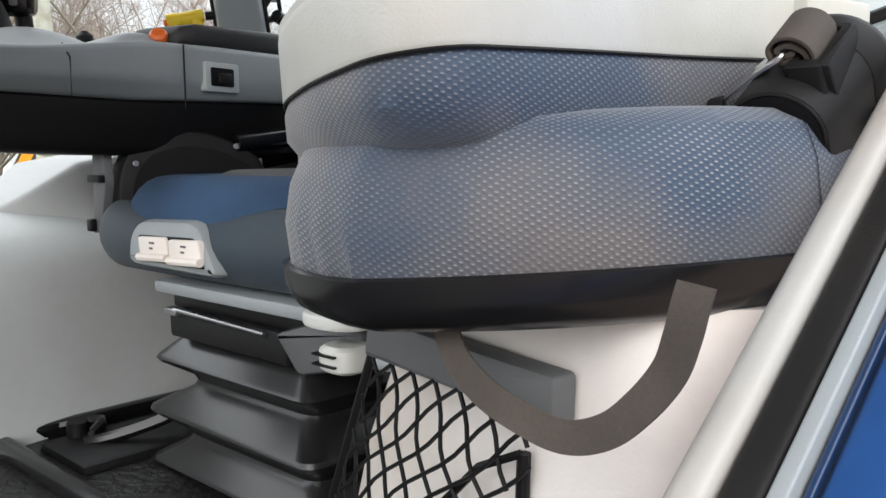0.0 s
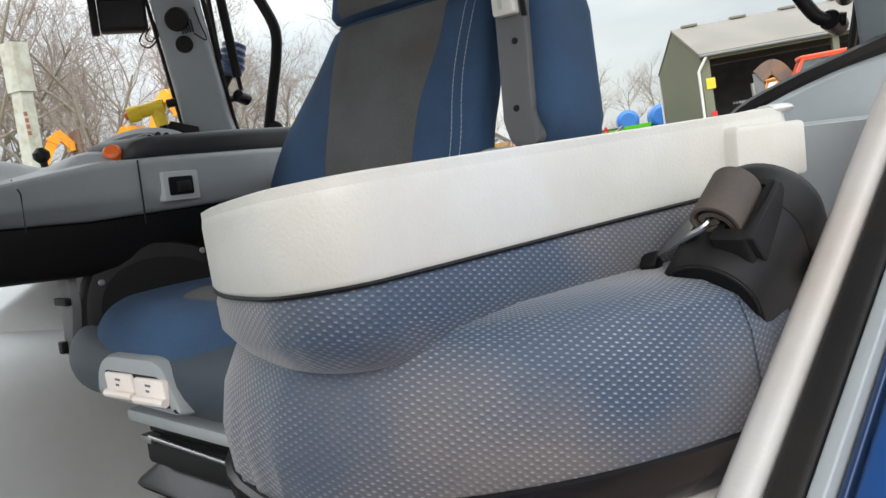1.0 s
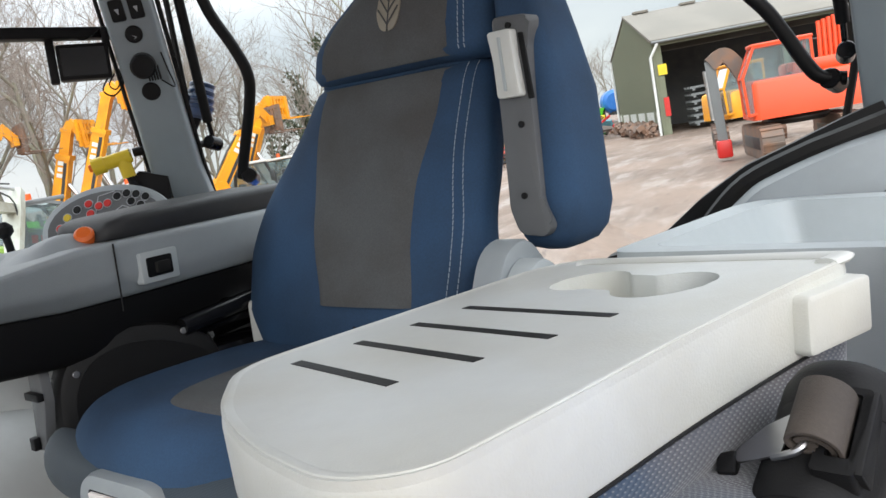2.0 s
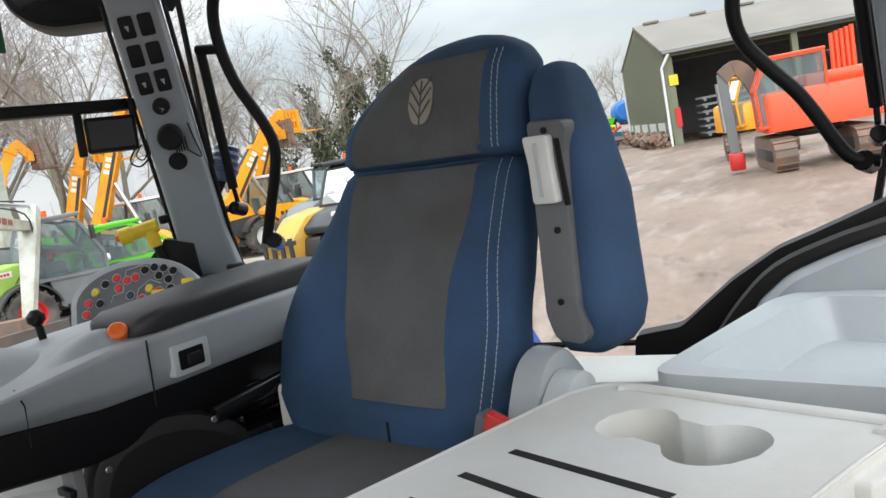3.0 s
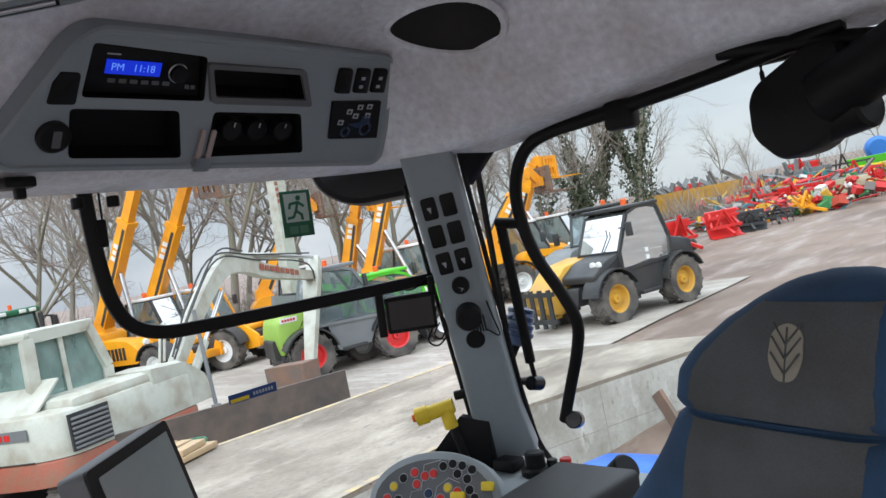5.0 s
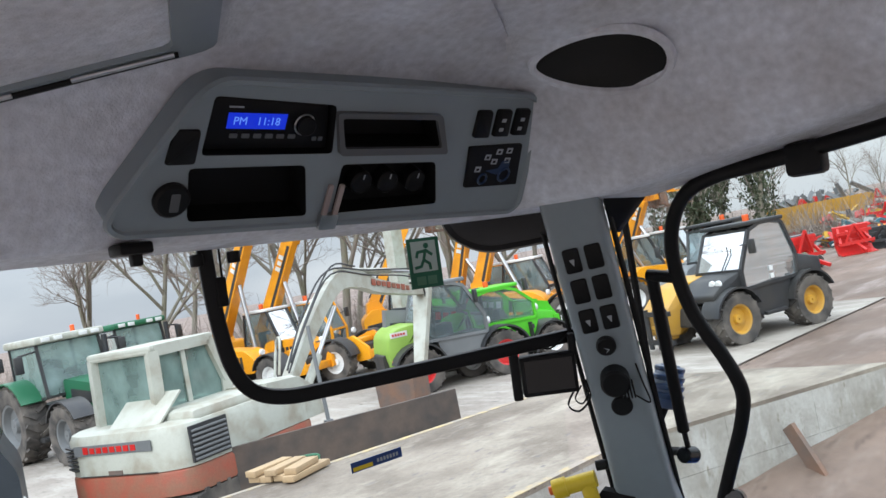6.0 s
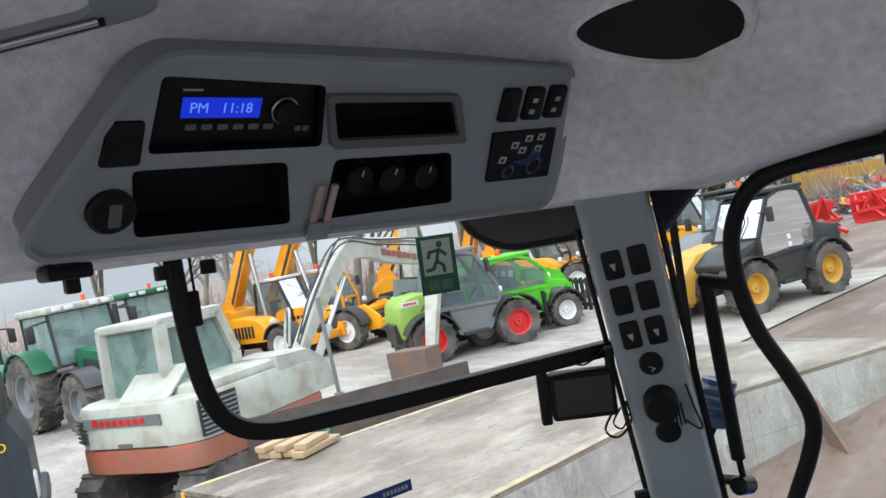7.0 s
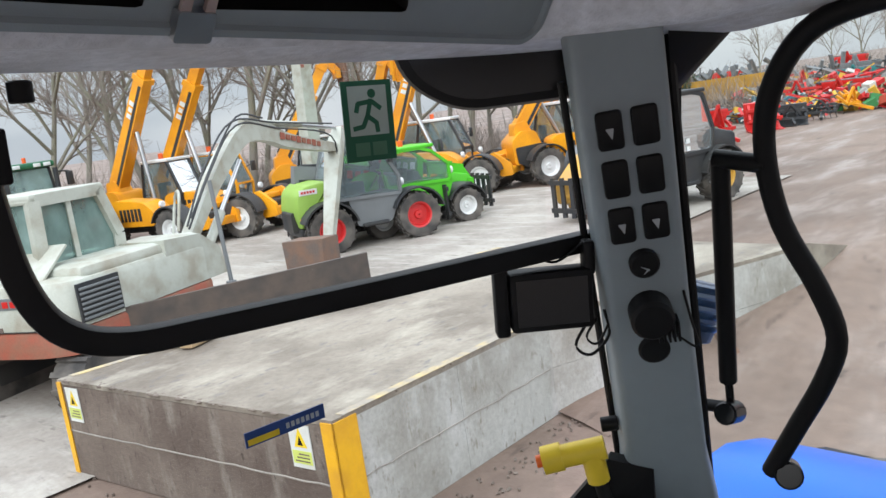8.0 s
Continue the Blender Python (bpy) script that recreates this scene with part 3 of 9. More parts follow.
# black corner gusset, shade and work lamp housing by the pillar's head
gs = thing("corner_gusset", (-1.28, 1.72, 2.74), "black triangular corner cover behind the pillar head", "trim", kind="structure")
part("cover", loft([[(-1.297, 1.625 + d, 2.84), (-1.24, 1.715 + d, 2.84), (-1.25, 1.716 + d, 2.815), (-1.331, 1.705 + d, 2.735)] for d in (0, 0.02)]), BLACK, gs)
vs_ = thing("work_lamp_housing", (-1.55, 1.6, 2.76), "black rounded lamp housing under the roof edge, outside the glass", "work lamp")
VM = axes(Vector((-1.565, 1.665, 2.8)), Vector((0.8, 0.6, 0)), Vector((-0.6, 0.8, 0)), UP)
sec = fillet([(-0.15, 0.04), (-0.13, -0.03), (-0.06, -0.075), (0.13, -0.065), (0.15, 0.04)], 0.04, 5)
bm = loft([[VM @ Vector((p.x * k, d, p.y * k)) for p in sec] for d, k in ((-0.05, 0.95), (-0.03, 1.0), (0.06, 1.0), (0.1, 0.7))])
part("housing", bm, BLACK, vs_)
part("lens", prism([(p.x * 0.85, p.y * 0.8) for p in sec], lambda a, b, h: VM @ Vector((a, h, b)), -0.045, -0.053), GLOSS_BLACK, vs_)

# side window: opening frame, glass, exit sign, blue sticker
sw = thing("window_1", (-1.6, 1.3, 2.5), "right side window with a black tubular lower frame", "window", kind="structure")
bar = spline([(-1.655, 1.02, 2.9), (-1.655, 1.022, 2.78), (-1.657, 1.03, 2.68), (-1.657, 1.045, 2.6), (-1.655, 1.075, 2.552), (-1.645, 1.13, 2.53), (-1.62, 1.22, 2.528), (-1.55, 1.42, 2.533), (-1.452, 1.694, 2.543), (-1.43, 1.74, 2.544)], 5)
part("window_frame", sweep(bar, fillet([(-0.013, -0.017), (0.013, -0.017), (0.013, 0.017), (-0.013, 0.017)], 0.005, 2), Vector((0.9, -0.4, 0.05))), BLACK, sw, "black tubular frame")


def side_glass(y, z):
    return Vector((-1.672 + 0.16 * max(0.0, y - 1.25) ** 1.5 - 0.06 * (2.8 - z) * 0.5, y, z))


ys = np.linspace(-0.6, 1.82, 12)
gl = loft([[side_glass(y, 1.79), side_glass(y, 2.82)] for y in ys], caps=False, closed=False)
ob = part("pane", gl, GLASS, sw, "clear side glass")
ob.visible_shadow = False
part("latch", box(-1.66, -1.635, 1.025, 1.045, 2.7, 2.75, 0.003), BLACK, sw)
part("cord", tube([(-1.62, 1.03, 2.81), (-1.63, 1.035, 2.77), (-1.64, 1.04, 2.745)], 0.002, 6, 3), BLACK, sw)
for y in (0.995, 1.06):
    part("stop", puck((-1.63, y, 2.79), (-1.63, y, 2.77), 0.011, 12), BLACK, sw)
ES = frame_map((-1.634, 1.4785, 2.726), Vector((0.3, 0.954, 0)), Vector((0, 0, -1)), Vector((0.954, -0.3, 0)))
es = thing("exit_sign", ES(0, 0, 0), "green emergency exit sticker with a pale running figure symbol", "sign")
part("plate", prism(rect(-0.035, 0.035, -0.0505, 0.0505), ES, -0.001, 0.001), GREEN_SIGN, es)
part("pictogram_field", prism(rect(-0.027, 0.027, -0.044, 0.018), ES, 0.001, 0.0014), SIGN_PALE, es)
part("lower_panel", prism(rect(-0.022, -0.002, 0.027, 0.044), ES, 0.001, 0.0014), mat("sign_green_light", (0.08, 0.2, 0.12), 0.6), es)
part("lower_panel", prism(rect(0.002, 0.022, 0.027, 0.044), ES, 0.001, 0.0014), mat("sign_green_light", (0.08, 0.2, 0.12), 0.6), es)
fig = [puck(ES(0.006, -0.034, 0.0014), ES(0.006, -0.034, 0.0019), 0.0058, 12)]
for a, b in (((0.004, -0.026), (-0.002, -0.006)), ((0.004, -0.025), (0.017, -0.015)), ((0.003, -0.024), (-0.014, -0.022)), ((-0.014, -0.022), (-0.017, -0.012)), ((-0.002, -0.006), (0.01, 0.003)), ((0.01, 0.003), (0.011, 0.014)), ((-0.002, -0.006), (-0.009, 0.007)), ((-0.009, 0.007), (-0.022, 0.009))):
    d = (Vector(b) - Vector(a)).normalized() * 0.001
    q = Vector((-d.y, d.x)) * 3.0
    fig.append(prism([Vector(a) - d - q, Vector(b) + d - q, Vector(b) + d + q, Vector(a) - d + q], ES, 0.0014, 0.0019))
part("pictogram", merge(*fig), GREEN_SIGN, es, "", 0)
SG = frame_map((-1.668, 1.322, 2.365), Vector((0.16, 0.985, 0.05)), Vector((0, 0.05, -1)), Vector((0.985, -0.16, 0)))
st = thing("window_sticker", SG(0, 0, 0), "narrow blue sticker with a yellow end and small pale bars", "sticker")
part("strip", prism(rect(-0.055, 0.055, -0.0095, 0.0095), SG, -0.001, 0.001), mat("sticker_blue", (0.015, 0.05, 0.2), 0.5), st)
part("end_field", prism(rect(-0.052, -0.01, 0.0, 0.0075), SG, 0.001, 0.0014), YELLOW, st)
for i in range(7):
    part("bar", prism(rect(0.0 + i * 0.007, 0.0045 + i * 0.007, -0.003, 0.004), SG, 0.001, 0.0014), SILVER, st)

# little black camera monitor on the frame
BX = axes(Vector((-1.468, 1.618, 2.476)), Vector((0.70, 0.71, 0.0)), Vector((-0.71, 0.70, 0)), UP)
bxm = thing("camera_monitor", BX.translation, "small black camera monitor on a bracket below the window frame", "monitor")
part("case", box(-0.055, 0.055, -0.012, 0.03, -0.04, 0.04, 0.006, BX), BLACK, bxm)
part("screen", box(-0.047, 0.047, -0.0135, -0.011, -0.031, 0.031, 0.0, BX), GLOSS_BLACK, bxm)
part("bracket", box(-0.075, -0.056, -0.008, 0.02, -0.045, 0.055, 0.004, BX), BLACK, bxm)
part("bracket", box(0.045, 0.06, -0.008, 0.02, 0.03, 0.075, 0.004, BX), BLACK, bxm)
part("cable", tube([BX @ Vector(p) for p in ((0.05, 0.0, -0.03), (0.03, 0, -0.065), (0.05, 0, -0.08), (0.075, 0.0, -0.055), (0.07, 0, -0.02))], 0.0022, 6, 5), BLACK, bxm)
part("cable", tube([BX @ Vector(p) for p in ((0.06, 0.0, -0.03), (0.045, 0, -0.055), (0.06, 0, -0.065), (0.08, 0.0, -0.03))], 0.0018, 6, 5), BLACK, bxm)
part("cable", tube([BX @ Vector(p) for p in ((-0.02, 0.0, 0.06), (0.01, 0, 0.05), (0.05, 0, 0.075))], 0.0018, 6, 5), BLACK, bxm)

# rear window handle tubes and gas struts, on the leaning plane of the rear glass
HP = [(-0.555, 1.684, 2.877), (-0.751, 1.693, 2.846), (-0.99, 1.70, 2.82), (-1.11, 1.704, 2.809), (-1.178, 1.711, 2.783), (-1.222, 1.728, 2.722), (-1.236, 1.748, 2.65), (-1.226, 1.773, 2.562), (-1.19, 1.796, 2.478), (-1.173, 1.815, 2.41), (-1.194, 1.833, 2.344), (-1.235, 1.856, 2.265), (-1.282, 1.882, 2.175)]
HL = [(-0.75, 1.684, 2.877), (-0.55, 1.69, 2.852), (-0.37, 1.70, 2.82), (-0.25, 1.704, 2.809), (-0.185, 1.711, 2.783), (-0.143, 1.728, 2.722), (-0.127, 1.748, 2.65), (-0.132, 1.77, 2.58), (-0.139, 1.784, 2.52), (-0.126, 1.799, 2.466), (-0.083, 1.815, 2.41), (-0.042, 1.828, 2.363), (-0.01, 1.842, 2.312), (0.019, 1.857, 2.261), (0.045, 1.866, 2.23), (0.088, 1.868, 2.222)]
for sgn, lab in ((1, "black bent grab tube beside the keypad and rear window"), (-1, "black bent grab tube above the grey fender cover")):
    mx = lambda p: Vector((p[0] if sgn > 0 else -1.24 - p[0], p[1], p[2]))
    rail = HP if sgn > 0 else HL
    hd = thing("grab_rail", rail[-1], lab, "handle", "rear window handles")
    part("bar", tube(rail, 0.0135, 10, 4, Vector((0, 1, 0.28))), BLACK, hd)
    e = Vector(rail[-1])
    part("end_mount", puck(e + Vector((0.03 * -sgn * -1, -0.012, 0.004)), e + Vector((0.012 * sgn, 0.03, -0.008)), 0.02, 16), GLOSS_BLACK, hd)
    part("clamp", box(-0.03, 0.03, -0.02, 0.02, -0.035, 0.02, 0.01, axes(mx((-0.95, 1.705, 2.82)), Vector((1, 0, 0)), Vector((0, 1, 0)), UP)), BLACK, hd)
    gs2 = thing("gas_strut", mx((-1.327, 1.853, 2.272)), "black gas strut holding the rear window", "gas strut", "rear window struts")
    part("cylinder", rod(mx((-1.295, 1.755, 2.644)), mx((-1.325, 1.838, 2.32)), 0.0125), BLACK, gs2)
    part("piston", rod(mx((-1.325, 1.838, 2.325)), mx((-1.328, 1.853, 2.272)), 0.006), GLOSS_BLACK, gs2)
    part("upper_link", rod(mx((-1.3, 1.752, 2.645)), mx((-1.235, 1.75, 2.637)), 0.012), BLACK, gs2)
    part("lower_link", rod(mx((-1.328, 1.855, 2.272)), mx((-1.4, 1.86, 2.266)), 0.009), BLACK, gs2)
    part("ball_joint", puck(mx((-1.328, 1.83, 2.272)), mx((-1.328, 1.87, 2.262)), 0.017, 14), GLOSS_BLACK, gs2)
rw = thing("window_2", (-0.6, 1.8, 2.1), "rear cab window glass with a black rubber edge", "window", kind="structure")
rwp = [(-1.36, 2.86), (0.03, 2.86), (0.12, 2.3), (0.08, 2.08), (-0.1, 1.84), (-1.25, 1.84), (-1.45, 2.05), (-1.45, 2.3)]
RWF = lambda a, b, h: Vector((a, 1.79 + (2.82 - b) * 0.28 + h, b))
ob = part("pane", prism(fillet(rwp, 0.06), RWF, 0.0, 0.004), GLASS, rw, "clear rear glass")
ob.visible_shadow = False
edge = [RWF(p.x, p.y, 0.0) for p in fillet(rwp, 0.06)]
part("rubber_edge", sweep(edge + edge[:1], circle(0.008, 6), Vector((0, 1, 0.3)), False), RUBBER, rw)

# rear wiper motor and arm
wm = thing("wiper_motor", (-0.6, 1.68, 2.72), "black rear wiper motor housing hanging above the rear window", "wiper motor")
WM = axes(Vector((-0.6, 1.69, 2.765)), Vector((0.985, -0.17, 0.0)), Vector((0.17, 0.985, 0)), UP)
poly = fillet([(-0.105, 0.02), (-0.09, 0.045), (0.0, 0.09), (0.05, 0.085), (0.05, -0.03), (0.0, -0.075), (-0.06, -0.085), (-0.105, -0.04)], 0.02, 4)
part("housing", prism(poly, lambda a, b, h: WM @ Vector((a, h, b)), 0.03, -0.04, 0.012), BLACK, wm)
part("motor", puck(WM @ Vector((0.01, -0.03, 0.0)), WM @ Vector((0.16, -0.045, 0.055)), 0.045, 20), BLACK, wm)
part("motor", puck(WM @ Vector((-0.01, 0.0, -0.035)), WM @ Vector((0.08, -0.02, -0.02)), 0.035, 20), BLACK, wm)
part("cable", tube([WM @ Vector(p) for p in ((-0.09, 0, 0.04), (-0.09, 0, 0.09), (-0.06, 0, 0.12), (-0.03, -0.01, 0.14))], 0.004, 6, 4), BLACK, wm)
part("arm", tube([WM @ Vector((0.09, 0.02, -0.02)), (-0.2, 1.9, 2.69), (0.12, 1.95, 2.6)], 0.007), BLACK, wm)
part("blade", tube([WM @ Vector((0.12, 0.03, -0.035)), (-0.2, 1.91, 2.675), (0.12, 1.96, 2.588)], 0.004), RUBBER, wm)

# ---- cab floor, side panels, fenders ----
tagged(part("floor", box(-1.5, 0.0, -0.7, 1.6, 1.3, 1.405, 0.01), FLOOR), "black rubber cab floor mat, dusty", "floor", kind="structure")
prof = [(-1.25, 1.33), (-1.28, 1.42), (-1.3, 1.56), (-1.31, 1.64), (-1.33, 1.7), (-1.38, 1.745), (-1.44, 1.775), (-1.52, 1.795), (-1.6, 1.805), (-1.66, 1.808), (-1.69, 1.808), (-1.69, 1.3)]
sp_ = thing("side_panel", (-1.45, 1.0, 1.33), "pale grey moulded inner fender panel along the cab wall", "panel", kind="structure")
part("moulding", loft([[Vector((x + dx, y, z)) for x, z in fillet(prof, 0.05, 3)] for y, dx in ((-0.6, -0.06), (0.4, -0.02), (0.9, 0.0), (1.25, 0.02), (1.7, 0.05))]), TRIM, sp_)
part("ledge", loft([[Vector((x, y, z)) for x, z in fillet([(-1.67, 1.76), (-1.67, h), (e, h), (e + 0.04, 1.76)], 0.015, 3)] for y, h, e in ((1.16, 1.803, -1.56), (1.2, 1.83, -1.52), (1.3, 1.9, -1.46), (1.5, 1.93, -1.44))]), TRIM, sp_)

# ---- right armrest console ----
cn = thing("armrest_console", (-1.2, 1.2, 1.95), "grey armrest console with black cushion and control levers beside the seat", "console")
cside = [(-1.095, 0.72), (-1.08, 0.917), (-1.04, 1.1), (-1.025, 1.24), (-1.0, 1.46), (-0.98, 1.66)]
top_z = [2.055, 2.075, 2.1, 2.105, 2.108, 2.11]
bot_z = [2.014, 2.012, 2.004, 2.007, 2.012, 2.02]
bot_x = [-1.25, -1.175, -1.085, -1.043, -1.002, -0.98]
rings = []
for (x, y), tz, bz, bx_ in zip(cside, top_z, bot_z, bot_x):
    rings.append([Vector((px, y, pz)) for px, pz in fillet([(bx_, bz), (x * 0.6 + bx_ * 0.4 + 0.008, bz + (tz - bz) * 0.35), (x, tz), (-1.2, tz + 0.006), (-1.4, tz - 0.015), (-1.39, bz)], 0.012, 3)])
part("body", loft(rings), GREY, cn, "matt grey moulded console body")
rings = []
for (x, y), bz in zip([(q, c[1]) for q, c in zip(bot_x, cside)], bot_z):
    rings.append([Vector((px, y, pz)) for px, pz in fillet([(x - 0.008, bz + 0.004), (-1.36, bz + 0.004), (-1.34, bz - 0.09), (x - 0.04, bz - 0.095)], 0.02, 3)])
part("lower_shell", loft(rings), BLACK, cn, "black lower shell")
part("cushion", loft([[Vector((px, y, pz)) for px, pz in fillet([(-1.037 + (y - 1.18) * 0.1 - g, 2.104), (-1.037 + (y - 1.18) * 0.1 - g, 2.108 + h), (-1.17 + g, 2.11 + h), (-1.17 + g, 2.104)], 0.013, 3)] for y, h, g in ((1.168, 0.006, 0.03), (1.171, 0.016, 0.018), (1.18, 0.026, 0.007), (1.21, 0.034, 0.0), (1.4, 0.042, 0.0), (1.66, 0.046, 0.0))]), ARMPAD, cn, "black padded arm cushion")
part("seam", tube([(-1.034, 1.165, 1.99), (-1.033, 1.165, 2.1)], 0.0015, 6), BLACK, cn)
UF = frame_map((-1.024, 1.25, 2.05), Vector((0.08, 0.995, 0)).normalized(), Vector((0, 0.0, -1)), Vector((0.995, -0.08, 0)))
us = part("socket_plate", prism(rect(-0.042, 0.042, -0.026, 0.027, 0.005), UF, -0.01, 0.004, 0.002), PALE, cn, "pale socket plate")
part("socket", prism(rect(-0.03, 0.026, -0.016, 0.017, 0.004), UF, 0.002, 0.006), BLACK, us)
part("socket_key", prism(rect(-0.014, 0.018, -0.007, 0.012, 0.003), UF, 0.004, 0.011, 0.002), RUBBER, us)
part("orange_knob", puck((-1.095, 1.175, 2.1), (-1.08, 1.155, 2.124), 0.016, 18, 0.3), ORANGE, cn)


def swell(cx, cy, z, rx, ry, h):
    """A smooth moulded rise."""
    return loft([[Vector((cx + rx * k * math.cos(t), cy + ry * k * math.sin(t), z + h * (0.5 + 0.5 * math.cos(math.pi * k)) ** 0.8)) for t in np.linspace(0, 2 * math.pi, 41)[:-1]] for k in (1.0, 0.9, 0.8, 0.7, 0.6, 0.5, 0.4, 0.3, 0.2, 0.1, 0.02)])


part("knob_hump", swell(-1.12, 1.15, 2.09, 0.075, 0.14, 0.034), GREY, cn)
part("knob_hump", swell(-1.235, 1.02, 2.075, 0.15, 0.2, 0.05), GREY, cn)
part("panel_seam", tube([(-1.074, 0.96, 2.0), (-1.072, 0.96, 2.06), (-1.09, 0.962, 2.083)], 0.0012, 5), BLACK, cn)
# joystick and multi-function lever
js = thing("joystick", (-1.33, 1.09, 2.1), "black joystick with two buttons and a ribbed gaiter", "joystick")
part("gaiter", tube([(-1.33, 1.09, 2.1), (-1.33, 1.09, 2.118), (-1.33, 1.088, 2.13)], (0.04, 0.022), 14), BLACK, js)
part("shaft", rod((-1.33, 1.09, 2.12), (-1.332, 1.086, 2.165), 0.015), BLACK, js)
JM = axes(Vector((-1.335, 1.08, 2.2)), Vector((0.8, 0.6, 0)), Vector((-0.58, 0.78, 0.2)), Vector((0.12, -0.16, 0.98)))
sec = fillet([(-0.03, -0.04), (-0.033, 0.02), (-0.02, 0.045), (0.02, 0.045), (0.033, 0.02), (0.026, -0.04)], 0.015, 4)
part("grip", loft([[JM @ Vector((p.x * k, d, p.y * k)) for p in sec] for d, k in ((-0.03, 0.75), (-0.022, 0.95), (0.015, 1.0), (0.03, 0.7))]), GLOSS_BLACK, js)
for v in (0.014, -0.012):
    part("button", prism(rect(-0.007, 0.007, v - 0.007, v + 0.007, 0.003, 2), lambda a, b, h: JM @ Vector((a, -0.026 - h, b)), 0.0, 0.006), MID, js)
ml = thing("drive_lever", (-1.27, 0.99, 2.08), "dark grey sculpted drive lever with a red button", "lever")
lev = spline([(-1.425, 1.0, 2.27), (-1.397, 1.0, 2.24), (-1.353, 1.0, 2.198), (-1.313, 0.997, 2.148), (-1.285, 0.993, 2.1), (-1.272, 0.99, 2.06)], 5)
part("grip", sweep(lev, [circle(0.016 + 0.019 * min(1.0, i / 9), 16) for i in range(len(lev))], Vector((0, 1, 0))), SCUFFED, ml)
LV = frame_map((-1.397, 0.985, 2.24), Vector((0.72, 0.0, -0.69)), Vector((0.5, -0.6, 0.55)).normalized(), Vector((0.4, -0.75, 0.45)).normalized())
part("palm_plate", prism(fillet([(-0.05, -0.02), (-0.02, -0.042), (0.05, -0.03), (0.085, 0.0), (0.05, 0.024), (-0.02, 0.024)], 0.02, 4), LV, -0.02, 0.022, 0.01), MID, ml, "grey palm plate")
part("top_keys", prism(rect(-0.03, 0.035, -0.008, 0.016, 0.006), LV, 0.018, 0.028, 0.004), BLACK, ml)
part("red_button", prism(rect(0.004, 0.02, -0.004, 0.01, 0.004, 2), LV, 0.026, 0.033, 0.002), RED, ml)
sk = thing("small_lever", (-1.32, 1.2, 2.1), "small black ball-topped lever on the console", "lever")
part("stem", rod((-1.32, 1.22, 2.08), (-1.325, 1.215, 2.13), 0.007), BLACK, sk)
part("ball", puck((-1.325, 1.215, 2.122), (-1.326, 1.213, 2.152), 0.016, 14, 0.6), BLACK, sk)
# touch screen terminal
TE, TN = Vector((-0.554, 0.831, 0.05)).normalized(), Vector((0.831, 0.554, 0.0)).normalized()
TD = (TN * 0.27 - UP).normalized()
MF = frame_map(Vector((-1.435, 0.985, 2.412)), TE, TD, TE.cross(TD) if TE.cross(TD).dot(TN) > 0 else TD.cross(TE))
tm = thing("touch_terminal", MF(0, 0, 0), "grey touch screen terminal with a black bezel, switched off", "terminal")
part("case", prism(rect(-0.237, 0.002, -0.002, 0.174, 0.012), MF, -0.04, 0.0, 0.006), MID, tm)
part("bezel", prism(rect(-0.235, 0.0, 0.0, 0.172, 0.01), MF, 0.0, 0.003), BLACK, tm)
part("screen", prism(rect(-0.213, -0.014, 0.016, 0.152, 0.003), MF, 0.002, 0.0045), SCREEN, tm)
part("stalk", rod(MF(-0.11, 0.15, -0.03), (-1.36, 0.88, 2.03), 0.02), BLACK, tm)
# keypad with coloured keys
KF = frame_map((-1.35, 1.512, 2.11), Vector((0.93, 0.36, 0)) * 1.04, Vector((-0.16, 0.4, 0.9)).normalized() * 1.06, Vector((0.3, -0.85, 0.42)).normalized())
kp = thing("control_keypad", (-1.35, 1.51, 2.05), "grey half-round control keypad with red, yellow and black keys", "keypad")
arc = [(-0.155, -0.06)] + [(-0.02 + 0.14 * math.cos(a) - (0.0 if a < 1.6 else 0.0), 0.0 + 0.09 * math.sin(a)) for a in np.linspace(math.pi * 0.98, 0.02, 16)] + [(0.15, -0.06)]
part("case", prism(fillet(arc, 0.01, 2), KF, -0.03, 0.004, 0.006), GREY, kp)
part("face", prism([(p[0] * 0.88 - 0.004, p[1] * 0.85 - 0.002) for p in arc], KF, 0.002, 0.0055), MID, kp)
keys = [(-0.118, -0.045, ORANGE), (-0.122, -0.02, RED), (-0.118, 0.003, RED), (-0.104, 0.025, YELLOW), (-0.094, 0.0, BLACK), (-0.09, -0.028, BLACK), (-0.084, 0.04, BLACK), (-0.06, 0.05, RED), (-0.055, 0.028, RED), (-0.038, 0.043, RED), (-0.02, 0.047, RED), (0.0, 0.06, BLACK), (0.02, 0.064, BLACK), (0.04, 0.06, BLACK), (0.06, 0.052, BLACK), (0.03, 0.045, BLACK), (0.05, 0.035, BLACK), (-0.03, 0.01, NAVY), (0.01, 0.02, YELLOW), (0.03, 0.012, RED), (0.055, 0.015, BLACK), (-0.005, 0.0, RED), (0.065, 0.0, BLACK)]
for a, b, mm in keys:
    part("key", puck(KF(a, b, 0.004), KF(a, b, 0.0085), 0.0085, 12), mm, kp)
    part("key_ring", sweep([KF(a + 0.0092 * math.cos(t), b + 0.0092 * math.sin(t), 0.006) for t in np.linspace(0, 2 * math.pi, 13)], circle(0.001, 4), UP, False), SILVER, kp)
for pts in ([(-0.07, 0.0), (-0.065, 0.014), (-0.045, 0.018), (-0.04, 0.064), (-0.005, 0.072)], [(-0.02, -0.01), (-0.012, 0.022), (0.012, 0.038), (0.035, 0.028)]):
    part("print_line", tube([KF(a, b, 0.006) for a, b in pts], 0.0012, 4), SILVER, kp)
